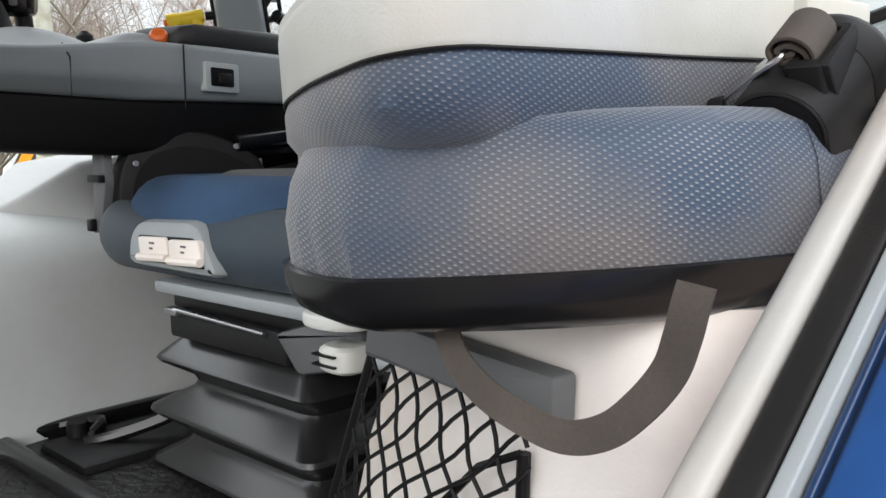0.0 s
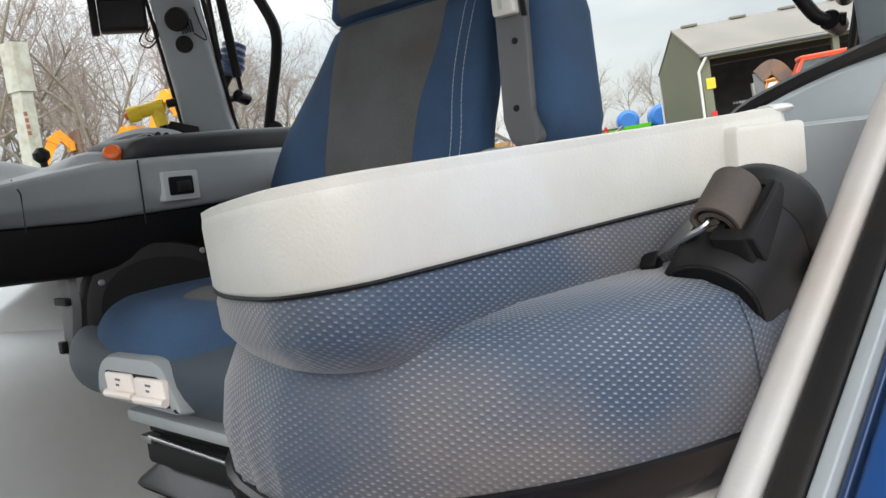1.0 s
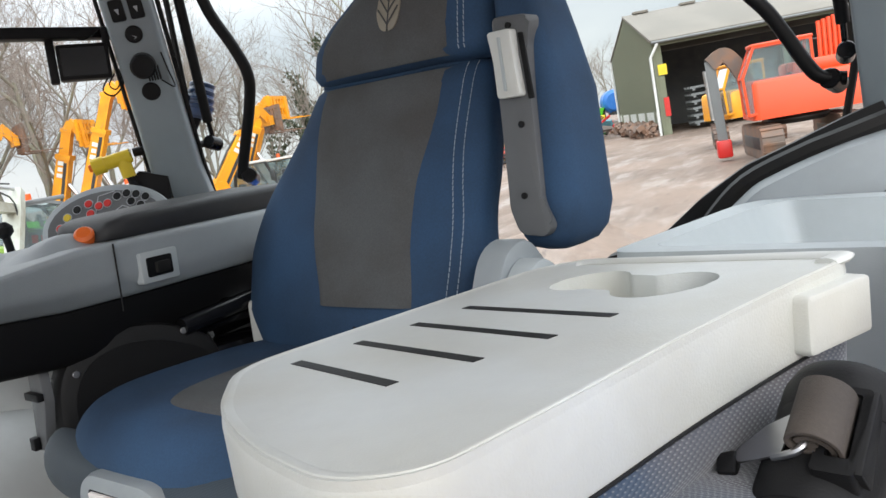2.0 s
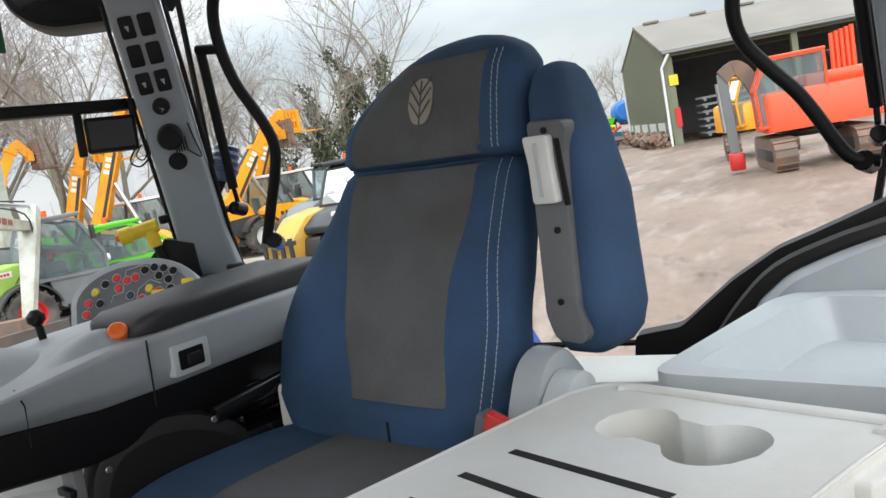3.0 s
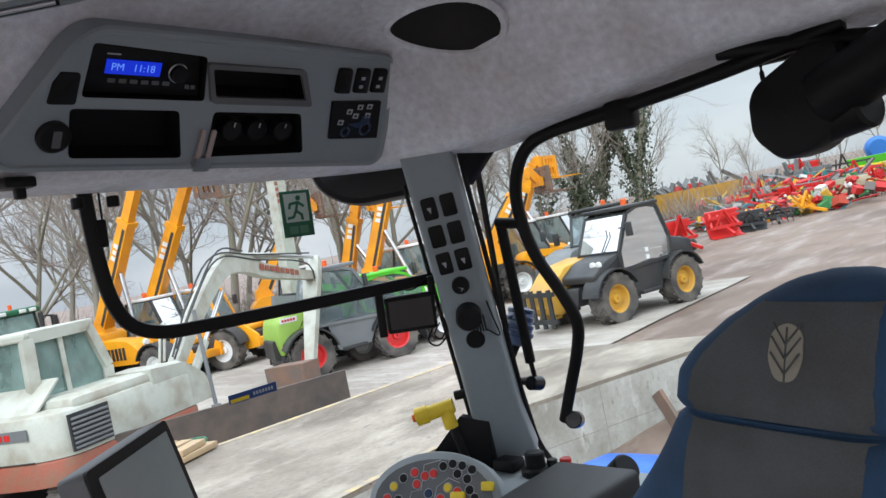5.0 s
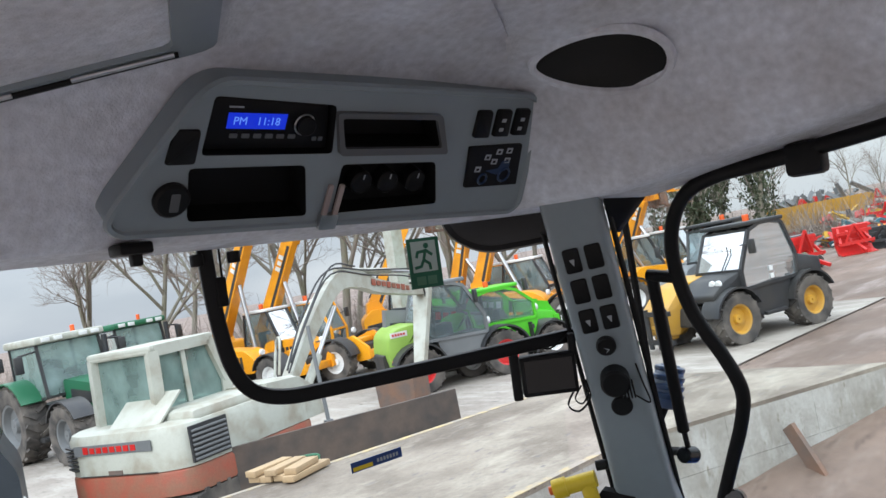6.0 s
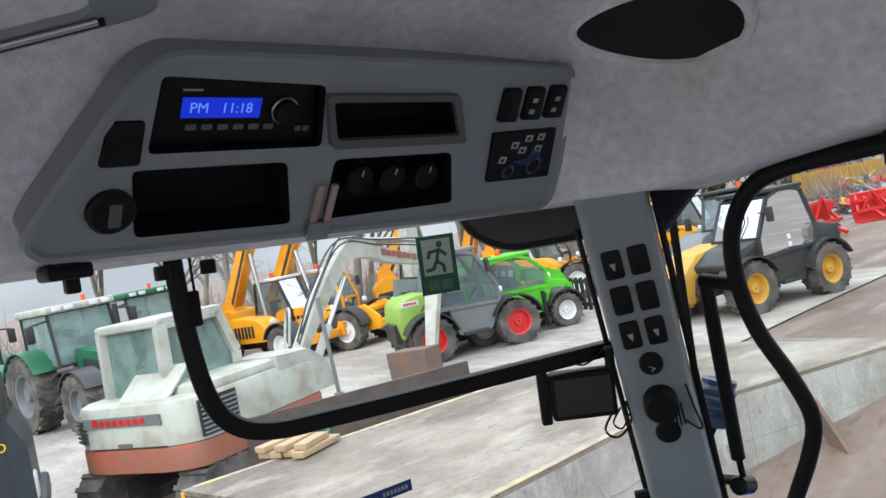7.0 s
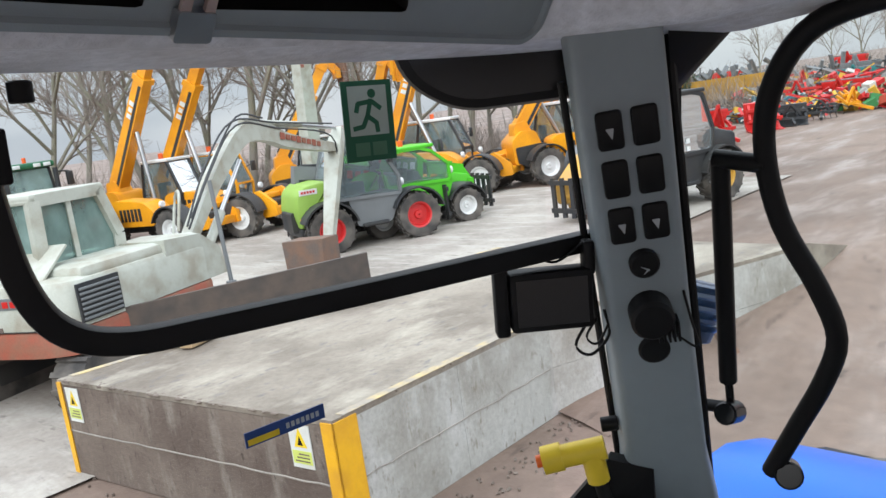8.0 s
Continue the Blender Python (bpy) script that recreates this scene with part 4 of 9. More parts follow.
part("yellow_lever", box(0.02, 0.05, -0.01, 0.012, 0.006, 0.02, 0.003, axes(KF(0, 0, 0), Vector((0.93, 0.36, 0)), Vector((-0.16, 0.4, 0.9)), Vector((0.3, -0.85, 0.42)))), YELLOW, kp)
part("yellow_lever", box(0.085, 0.11, 0.012, 0.03, 0.006, 0.02, 0.003, axes(KF(0, 0, 0), Vector((0.93, 0.36, 0)), Vector((-0.16, 0.4, 0.9)), Vector((0.3, -0.85, 0.42)))), YELLOW, kp)
# rear ledge with black and red knobs
lg = thing("rear_ledge", (-1.1, 1.7, 2.05), "grey ledge behind the console under the rear window", "ledge", kind="structure")
part("top", loft([[Vector((x, y0, z - 0.1)), Vector((x, y0, z)), Vector((x, 1.8, z + 0.012)), Vector((x, 1.8, z - 0.1))] for x, y0, z in ((-1.42, 1.66, 2.085), (-1.0, 1.68, 2.085), (-0.9, 1.68, 2.06))]), PALE, lg)
part("rear_sill", box(-0.98, -0.16, 1.41, 1.565, 1.86, 1.95, 0.012), WHITE, lg, "pale painted rear sill")
part("vent_strip", box(-0.7, -0.26, 1.3, 1.405, 1.85, 1.925, 0.008), BLACK, lg, "black vent strip")
part("sill_face", box(-0.95, -0.2, 1.57, 1.66, 1.5, 1.9, 0.01), BLACK, lg)
part("bulkhead", box(-1.66, -0.96, 1.67, 1.73, 1.35, 2.0, 0.01), BLACK, lg, "black lower bulkhead")
part("knob", puck((-1.275, 1.735, 2.1), (-1.275, 1.735, 2.145), 0.022, 18), BLACK, lg)
part("knob_base", puck((-1.275, 1.735, 2.092), (-1.275, 1.735, 2.113), 0.033, 18), BLACK, lg)
part("rocker", box(-1.385, -1.325, 1.72, 1.77, 2.095, 2.122, 0.008), BLACK, lg)
part("knob", puck((-1.245, 1.755, 2.095), (-1.245, 1.755, 2.125), 0.012, 12), BLACK, lg)
part("knob", puck((-1.215, 1.762, 2.095), (-1.215, 1.762, 2.128), 0.013, 12), RED, lg)
part("ribbed_knob", puck((-1.1, 1.775, 2.095), (-1.07, 1.765, 2.12), 0.03, 18), BLACK, lg)
# emergency hammer
hm = thing("emergency_hammer", (-1.46, 1.67, 2.12), "yellow emergency hammer head in a black holder", "hammer")
part("head", merge(rod((-1.492, 1.63, 2.242), (-1.43, 1.672, 2.258), 0.0165, 14), rod((-1.502, 1.624, 2.239), (-1.48, 1.64, 2.245), 0.02, 14), rod((-1.446, 1.662, 2.25), (-1.44, 1.668, 2.208), 0.016, 12)), YELLOW, hm)
part("tip", rod((-1.509, 1.619, 2.2375), (-1.501, 1.625, 2.2395), 0.009, 10), ORANGE, hm)
part("holder", loft([[(-1.56, 1.6, 2.06), (-1.45, 1.71, 2.22), (-1.4, 1.75, 2.2), (-1.4, 1.75, 2.06)], [(-1.57, 1.63, 2.06), (-1.46, 1.735, 2.22), (-1.41, 1.775, 2.2), (-1.41, 1.775, 2.06)]]), BLACK, hm)
part("shaft", rod((-1.453, 1.68, 2.22), (-1.43, 1.69, 2.13), 0.01, 12), BLACK, hm)

# ---- driver's seat, turned a little to the right ----
SM = Matrix.Translation((-0.63, 1.48, 0)) @ Matrix.Rotation(radians(-17.5), 4, "Z")
ds = thing("driver_seat", SM @ Vector((0, -0.35, 1.33)), "blue and dark grey cloth tractor seat with folded armrest", "seat")


def back_at(z):
    ks = [(1.83, -0.135, 0.18, 0.04), (1.86, -0.135, 0.235, 0.055), (1.93, -0.13, 0.27, 0.06), (2.03, -0.1, 0.278, 0.06), (2.13, -0.065, 0.26, 0.058), (2.23, -0.03, 0.225, 0.055), (2.29, -0.007, 0.208, 0.052), (2.312, 0.0, 0.199, 0.045), (2.325, 0.006, 0.182, 0.03)]
    return interp(ks, z)


def head_at(z):
    ks = [(2.318, 0.004, 0.182, 0.038), (2.325, -0.002, 0.2, 0.054), (2.337, -0.004, 0.207, 0.061), (2.38, 0.002, 0.2, 0.062), (2.42, 0.01, 0.185, 0.06), (2.46, 0.02, 0.158, 0.055), (2.49, 0.031, 0.12, 0.047), (2.512, 0.044, 0.075, 0.033), (2.521, 0.052, 0.03, 0.015)]
    return interp(ks, z)


def interp(ks, z):
    for a, b in zip(ks, ks[1:]):
        if z <= b[0]:
            t = max(0.0, (z - a[0]) / (b[0] - a[0]))
            return [a[i] + (b[i] - a[i]) * t for i in (1, 2, 3)]
    return list(ks[-1][1:])


def padded(shape, zs, cx=lambda z: 0.0):
    rings = []
    for z in zs:
        y0, hw, th = shape(z)
        ring = []
        for i in range(56):
            a = 2 * math.pi * i / 56
            c, s = math.cos(a), math.sin(a)
            ex = 2 / 3.2
            ring.append(SM @ Vector((cx(z) + hw * math.copysign(abs(c) ** ex, c), y0 + th * math.copysign(abs(s) ** ex, s), z)))
        rings.append(ring)
    return loft(rings)


def front_patch(shape, zs, left, right, lift, cx=lambda z: 0.0, n=10):
    """A cloth panel lying on the front of a padded form."""
    rows, back = [], []
    for z in zs:
        y0, hw, th = shape(z)
        a, b = left(z), right(z)
        row = []
        for i in range(n + 1):
            x = a + (b - a) * i / n
            k = min(0.999, abs((x - cx(z)) / hw))
            edge = min(i, n - i) == 0
            row.append(SM @ Vector((x, y0 - th * (1 - k ** 3.2) ** (1 / 3.2) - (lift if not edge else -0.003), z)))
        rows.append(row)
    return loft(rows, caps=False, closed=False)


def back_cx(z):
    return -0.055 * smooth(2.3, 2.05, z)


def head_cx(z):
    return 0.015 + 0.06 * smooth(2.37, 2.5, z)


def smooth(a, b, v):
    t = min(1.0, max(0.0, (v - a) / (b - a)))
    return t * t * (3 - 2 * t)


bk = part("backrest", padded(back_at, np.linspace(1.83, 2.325, 30), back_cx), BLUE, ds, "dark blue cloth backrest")
zs = np.linspace(1.95, 2.312, 16)
part("centre_panel", front_patch(back_at, zs, lambda z: -0.165 + 0.03 * smooth(2.28, 2.08, z) + 0.04 * smooth(2.1, 1.93, z), lambda z: 0.14 - 0.03 * smooth(2.26, 2.12, z) + 0.012 * smooth(2.08, 1.95, z), 0.005, back_cx), GREY_CLOTH, bk, "dark grey ribbed cloth")
hr = part("headrest", padded(head_at, np.linspace(2.318, 2.521, 30), head_cx), BLUE, ds, "dark blue headrest")
part("centre_panel", front_patch(head_at, np.linspace(2.328, 2.487, 12), lambda z: head_cx(z) - head_at(z)[1] * 0.86, lambda z: min(0.165, head_cx(z) + head_at(z)[1] * 0.8), 0.004, head_cx), GREY_CLOTH, hr)


def on_head(x, z, lift=0.006):
    y0, hw, th = head_at(z)
    return SM @ Vector((x, y0 - th * (1 - min(0.99, abs((x - head_cx(z)) / hw)) ** 3.2) ** (1 / 3.2) - lift, z))


def on_back(x, z, lift=0.004):
    y0, hw, th = back_at(z)
    return SM @ Vector((x, y0 - th * (1 - min(0.99, abs((x - back_cx(z)) / hw)) ** 3.2) ** (1 / 3.2) - lift, z))


HM = lambda a, b, h: on_head(0.034 + a, 2.424 - b * 0.9, h)
part("emblem", prism(fillet([(-0.024, -0.03), (0.0, -0.044), (0.024, -0.03), (0.026, 0.012), (0.014, 0.042), (-0.014, 0.042), (-0.026, 0.012)], 0.013, 4), HM, 0.002, 0.0065), LEAF, hr, "tan printed leaf emblem")
veins = [rod(HM(0, 0.042, 0.0072), HM(0, -0.036, 0.0072), 0.0016, 5)]
for v in (0.022, 0.0, -0.02):
    for s in (-1, 1):
        veins.append(rod(HM(0, v + 0.008, 0.0072), HM(0.022 * s, v - 0.022, 0.0072), 0.0014, 5))
part("emblem_veins", merge(*veins), GREY_CLOTH, hr)
seam = []
for off in (0.0, 0.016):
    for z in np.arange(1.9, 2.315, 0.0085):
        x = 0.168 + off + 0.02 * math.sin((z - 1.9) * 4) - 0.02 + 0.022 * smooth(2.2, 2.0, z)
        seam.append(rod(on_back(x, z, 0.001), on_back(x, z + 0.0068, 0.001), 0.0008, 4))
part("stitching", merge(*seam), THREAD, bk, "pale double stitching", 0)
seam = []
for off in (0.0, 0.012):
    for z in np.arange(2.335, 2.482, 0.0085):
        x = min(0.17, head_cx(z) + head_at(z)[1] * 0.84) + off * 0.8
        seam.append(rod(on_head(x, z, 0.001), on_head(x - 0.0008, z + 0.0068, 0.001), 0.0008, 4))
part("stitching", merge(*seam), THREAD, hr, "pale double stitching", 0)
part("piping", tube([on_back(x, 2.318 - 0.006 * (1 - (x / 0.19) ** 2) + 0.003, 0.0) for x in np.linspace(-0.19, 0.19, 17)], 0.004, 6), BLUE, bk)


def soft_block(x0, x1, y0, y1, z0, z1, m, n=2.6, bow=0.0, steps=9):
    rings = []
    for i in range(steps):
        t = i / (steps - 1)
        zz = z0 + (z1 - z0) * t
        k = (1 - abs(2 * t - 1) ** 4.0) ** 0.5 if 0 < t < 1 else 0.0
        k = 0.80 + 0.2 * k
        ring = []
        for j in range(40):
            a = 2 * math.pi * j / 40
            c, s = math.cos(a), math.sin(a)
            x = (x0 + x1) / 2 + (x1 - x0) / 2 * k * math.copysign(abs(c) ** (2 / n), c)
            y = (y0 + y1) / 2 + (y1 - y0) / 2 * k * math.copysign(abs(s) ** (2 / n), s)
            ring.append(m @ Vector((x, y, zz + bow * ((x - (x0 + x1) / 2) / (x1 - x0) * 2) ** 2)))
        rings.append(ring)
    return loft(rings)


def pillow(x0, x1, y0, y1, z0, z1, rr, m, n=4.0, dome=0.0):
    """A cushion with a fully rounded rim and a gently domed top."""
    rings = []
    cx, cy, hz, zc = (x0 + x1) / 2, (y0 + y1) / 2, (z1 - z0) / 2, (z0 + z1) / 2
    for ph, sh in [(radians(d), 0.0) for d in range(-90, 91, 15)] + [(radians(90), q) for q in (0.25, 0.5, 0.75, 0.97)]:
        inset = rr * (1 - math.cos(ph))
        ring = []
        for j in range(48):
            a = 2 * math.pi * j / 48
            c, q = math.cos(a), math.sin(a)
            x = cx + ((x1 - x0) / 2 - inset) * (1 - sh) * math.copysign(abs(c) ** (2 / n), c)
            y = cy + ((y1 - y0) / 2 - inset) * (1 - sh) * math.copysign(abs(q) ** (2 / n), q)
            ring.append(m @ Vector((x, y, zc + hz * math.sin(ph) + dome * sh)))
        rings.append(ring)
    return loft_uv(rings)


cu = part("cushion", pillow(-0.352, 0.245, -0.585, -0.04, 1.724, 1.876, 0.06, SM, 3.2), BLUE, ds, "blue seat cushion")
part("front_bolster", pillow(-0.345, 0.243, -0.592, -0.5, 1.724, 1.836, 0.05, SM, 3.2), SLATE, ds, "slate grey mesh front bolster")
part("centre_panel", pillow(-0.15, 0.15, -0.5, -0.1, 1.83, 1.884, 0.03, SM), GREY_CLOTH, cu)
CF = frame_map(SM @ Vector((-0.045, -0.59, 1.777)), SM.to_3x3() @ Vector((1, 0, 0)), Vector((0, 0, -1)), SM.to_3x3() @ Vector((0, -1, 0)))
cp = part("control_panel", prism(fillet([(-0.128, 0.026), (-0.12, -0.012), (-0.088, -0.036), (0.055, -0.04), (0.082, -0.032), (0.125, 0.036), (-0.11, 0.034)], 0.022, 4), CF, -0.03, 0.012, 0.012), GREY, ds, "grey moulded panel")
part("paddle_bay", prism(fillet([(-0.084, -0.014), (0.072, -0.017), (0.098, 0.024), (-0.084, 0.024)], 0.006, 3), CF, 0.01, 0.0125), BLACK, cp)
for a in (-0.08, 0.008):
    part("paddle", prism(fillet([(a, -0.012), (a + 0.082, -0.015), (a + 0.088, 0.016), (a + 0.004, 0.02)], 0.006, 3), CF, 0.008, 0.017, 0.003), CREAM, cp, "cream flip paddle")
    part("paddle_lip", rod(CF(a + 0.004, 0.018, 0.018), CF(a + 0.087, 0.015, 0.018), 0.006, 8), CREAM, cp)
    for k in range(2):
        part("paddle_mark", prism(rect(a + 0.036, a + 0.05 - 0.005 * k, -0.006 + 0.008 * k, -0.003 + 0.008 * k), CF, 0.0165, 0.0178), MID, cp)
# hip bracket, buckle, hinge
hip = fillet([(-0.445, 1.74), (-0.44, 1.88), (-0.405, 1.935), (-0.33, 1.958), (-0.24, 1.95), (-0.13, 1.9), (-0.12, 1.74)], 0.045, 5)
HIP = lambda a, b, h: SM @ Vector((-0.385 + 0.2 * (a + 0.445) - 0.975 * h, -0.515 + 0.88 * (a + 0.445) + 0.22 * h, b))
part("hip_bracket", prism([tuple(p) for p in hip], HIP, 0.05, -0.012, 0.012), SCUFFED, ds, "black plastic side cover")
part("hip_recess", prism([(p.x * 0.86 - 0.035, 1.74 + (p.y - 1.74) * 0.86) for p in hip], HIP, -0.0122, -0.0135), BLACK, ds)
for p in ((-0.405, 1.895), (-0.2, 1.925)):
    part("hip_screw", puck(HIP(*p, -0.013), HIP(*p, -0.016), 0.006, 10), STEEL, ds)
part("bracket_plate", prism(fillet([(-0.433, 1.925), (-0.392, 1.93), (-0.387, 1.86), (-0.415, 1.775), (-0.447, 1.77), (-0.436, 1.86)], 0.006, 2), lambda a, b, h: SM @ Vector((a, -0.53 + h, b)), 0.016, 0.0, 0.002), MID, ds)
part("bracket_clip", box(-0.432, -0.385, -0.542, -0.5302, 1.863, 1.876, 0.002, SM), BLACK, ds)
part("bracket_foot", box(-0.445, -0.428, -0.542, -0.5302, 1.775, 1.797, 0.002, SM), BLACK, ds)
part("damper", merge(rod(SM @ Vector((-0.33, -0.3, 1.93)), SM @ Vector((-0.33, -0.02, 1.96)), 0.018), rod(SM @ Vector((-0.33, -0.02, 1.96)), SM @ Vector((-0.33, 0.1, 1.973)), 0.009)), GLOSS_BLACK, ds)
part("seat_hose", tube([SM @ Vector(p) for p in ((-0.37, -0.25, 1.9), (-0.33, -0.12, 1.955), (-0.28, -0.02, 1.93), (-0.25, 0.05, 1.96), (-0.27, 0.1, 2.0))], 0.01, 8, 5), GLOSS_BLACK, ds)
part("damper_eye", sweep([SM @ Vector((-0.3, 0.02 + 0.018 * math.cos(t), 1.985 + 0.018 * math.sin(t))) for t in np.linspace(0, 2 * math.pi, 17)], circle(0.007, 8), Vector((1, 0, 0)), False), GLOSS_BLACK, ds)
part("linkage", merge(rod(SM @ Vector((-0.36, -0.28, 1.915)), SM @ Vector((-0.33, -0.02, 1.93)), 0.016), rod(SM @ Vector((-0.4, -0.2, 1.9)), SM @ Vector((-0.32, 0.05, 1.95)), 0.022), box(-0.42, -0.33, -0.25, 0.0, 1.8, 1.88, 0.02, SM), tube([SM @ Vector(p) for p in ((-0.4, -0.24, 1.9), (-0.37, -0.18, 1.945), (-0.35, -0.15, 1.93), (-0.33, -0.08, 1.9))], 0.01, 8, 4)), GLOSS_BLACK, ds)
part("linkage_plate", box(-0.42, -0.35, -0.16, -0.08, 1.93, 1.945, 0.004, SM), STEEL, ds)
part("linkage_bolt", rod(SM @ Vector((-0.38, -0.24, 1.925)), SM @ Vector((-0.36, -0.17, 1.93)), 0.014), STEEL, ds)
hg = part("recliner_cover", prism(fillet([(-0.25, 1.84), (-0.24, 1.96), (-0.2, 2.04), (-0.14, 2.055), (-0.08, 1.99), (-0.08, 1.84)], 0.03, 4), lambda a, b, h: SM @ Vector((h, a, b)), 0.272, 0.318, 0.01), GREY, ds, "grey recliner cover")
part("recliner_arm", prism(fillet([(-0.31, 1.84), (-0.215, 2.0), (-0.175, 2.03), (-0.125, 2.01), (-0.13, 1.94), (-0.24, 1.84)], 0.026, 4), lambda a, b, h: SM @ Vector((h, a, b)), 0.32, 0.355, 0.008), PALE, ds)
part("recliner_pivot", puck(SM @ Vector((0.353, -0.17, 1.985)), SM @ Vector((0.358, -0.17, 1.985)), 0.018, 18), PALE, ds)
bu = part("belt_buckle", box(-0.024, 0.022, -0.016, 0.016, -0.03, 0.036, 0.005, SM @ Matrix.Translation((0.247, -0.24, 1.94)) @ Matrix.Rotation(0.3, 4, "Y")), MID, ds, "grey belt buckle")
part("release_button", box(-0.012, 0.026, -0.018, 0.0, -0.022, 0.04, 0.004, SM @ Matrix.Translation((0.257, -0.245, 1.945)) @ Matrix.Rotation(0.3, 4, "Y")), RED, bu)
# folded-up left armrest
ar = part("armrest_pad", loft([[SM @ Vector((x + 0.012 * math.sin((z - 2.03) * 6) - 0.062 * smooth(2.1, 2.44, z), y - 0.04 + 0.13 * (z - 2.03), z)) for x, y in [Vector(q) * 1.0 for q in fillet([(0.314 - 0.048 * k, -0.07 * k), (0.314 + 0.048 * k, -0.07 * k), (0.314 + 0.048 * k, 0.08 * k), (0.314 - 0.048 * k, 0.08 * k)], 0.035 * k, 4)]] for z, k in ((2.02, 0.4), (2.027, 0.72), (2.045, 0.93), (2.08, 1.0), (2.25, 0.96), (2.34, 0.88), (2.4, 0.76), (2.432, 0.58), (2.445, 0.38), (2.45, 0.15))]), BLUE, ds, "dark blue cloth armrest folded upright", 80)
AF = lambda a, b, h: SM @ Vector((a - 0.004 - 0.026 * smooth(2.12, 2.4, b) + 0.012 * math.sin((b - 2.03) * 6), -0.11 + 0.13 * (b - 2.03) - h, b))
br = part("armrest_bracket", prism(fillet([(0.268, 2.365), (0.333, 2.36), (0.322, 2.32), (0.325, 2.1), (0.345, 2.06), (0.335, 2.045), (0.29, 2.05), (0.27, 2.09)], 0.012, 3), AF, -0.02, 0.012, 0.004), MID, ar, "dark grey armrest bracket")
part("handle", prism(fillet([(0.268, 2.342), (0.31, 2.342), (0.309, 2.3), (0.312, 2.245), (0.272, 2.245), (0.273, 2.3)], 0.006, 3), AF, 0.005, 0.028, 0.003), WHITE, ar, "white grip")
part("handle_rib", prism(rect(0.288, 0.292, 2.255, 2.332, 0.001, 1), AF, 0.026, 0.031), PALE, ar)
part("slot", prism(fillet([(0.313, 2.335), (0.321, 2.335), (0.324, 2.24), (0.316, 2.24)], 0.002, 2), AF, 0.01, 0.014), BLACK, ar)
for z in (2.348, 2.206, 2.105):
    part("bolt", puck(AF(0.298, z, 0.011), AF(0.298, z, 0.015), 0.005, 10), BLACK, ar)
part("belt_stalk", tube([SM @ Vector(p) for p in ((0.27, -0.12, 2.04), (0.26, -0.13, 1.98), (0.24, -0.16, 1.93))], 0.014, 8, 3), BLACK, ds)
# suspension: plates, levers and bellows
sb = part("top_plate", box(-0.165, 0.24, -0.565, -0.1, 1.696, 1.716, 0.006, SM), GREY, ds, "grey steel slide plate")
part("slide_rail", box(-0.17, 0.23, -0.53, -0.1, 1.668, 1.69, 0.004, SM), BLACK, ds)
part("slide_rail", merge(rod(SM @ Vector((-0.14, -0.545, 1.668)), SM @ Vector((0.1, -0.545, 1.662)), 0.004), box(-0.165, -0.13, -0.55, -0.53, 1.658, 1.67, 0.003, SM)), STEEL, ds)
part("carrier", box(-0.17, 0.14, -0.54, -0.1, 1.62, 1.668, 0.008, SM), SCUFFED, ds)
part("lever_block", prism(fillet([(0.12, 1.665), (0.2, 1.69), (0.3, 1.695), (0.3, 1.67), (0.235, 1.63), (0.17, 1.615)], 0.01, 3), lambda a, b, h: SM @ Vector((a, h, b)), -0.38, -0.545, 0.008), MID, ds)
part("height_lever", soft_block(0.232, 0.335, -0.6, -0.52, 1.7, 1.721, SM, 2.3), WHITE, ds, "white round lever")
part("swing_lever", soft_block(0.262, 0.322, -0.59, -0.535, 1.648, 1.68, SM, 3.0), WHITE, ds, "white slotted lever")
part("lever_rod", rod(SM @ Vector((0.29, -0.55, 1.665)), SM @ Vector((0.41, -0.53, 1.66)), 0.012), PALE, ds)
for z in (1.632, 1.644):
    part("lever_slot", box(0.266, 0.306, -0.594, -0.58, z + 0.025, z + 0.0275, 0.0, SM), BLACK, ds)
rings = []
for z, k in ((1.67, 0.155), (1.655, 0.165), (1.6, 0.228), (1.594, 0.232), (1.588, 0.228), (1.565, 0.185), (1.555, 0.18), (1.545, 0.185), (1.515, 0.24), (1.508, 0.243), (1.502, 0.238), (1.475, 0.195), (1.465, 0.19), (1.455, 0.195), (1.43, 0.24), (1.424, 0.243), (1.418, 0.238), (1.4, 0.2), (1.39, 0.2), (1.36, 0.225), (1.33, 0.225)):
    rings.append([SM @ Vector((-0.012 + p.x * 0.9, -0.34 + p.y * 0.9, z - 0.012)) for p in fillet([(-k, -k * 1.0), (k, -k * 1.0), (k, k * 1.0), (-k, k * 1.0)], 0.035, 4)])
part("bellows", loft(rings), BELLOWS, ds, "black rubber suspension bellows")
part("floor_rail", merge(box(-0.5, 0.3, -0.72, -0.69, 1.4, 1.43, 0.008, SM), box(-0.5, -0.47, -0.72, -0.2, 1.4, 1.43, 0.008, SM)), GLOSS_BLACK, ds)
part("floor_cable", tube([SM @ Vector(p) for p in ((-0.5, -0.62, 1.415), (-0.42, -0.55, 1.43), (-0.35, -0.6, 1.42), (-0.28, -0.5, 1.45), (-0.24, -0.4, 1.5))], 0.011, 8, 5), GLOSS_BLACK, ds)
part("floor_bracket", merge(box(-0.42, -0.24, -0.66, -0.4, 1.38, 1.42, 0.01, SM), rod(SM @ Vector((-0.4, -0.6, 1.4)), SM @ Vector((-0.4, -0.6, 1.445)), 0.018)), BLACK, ds)

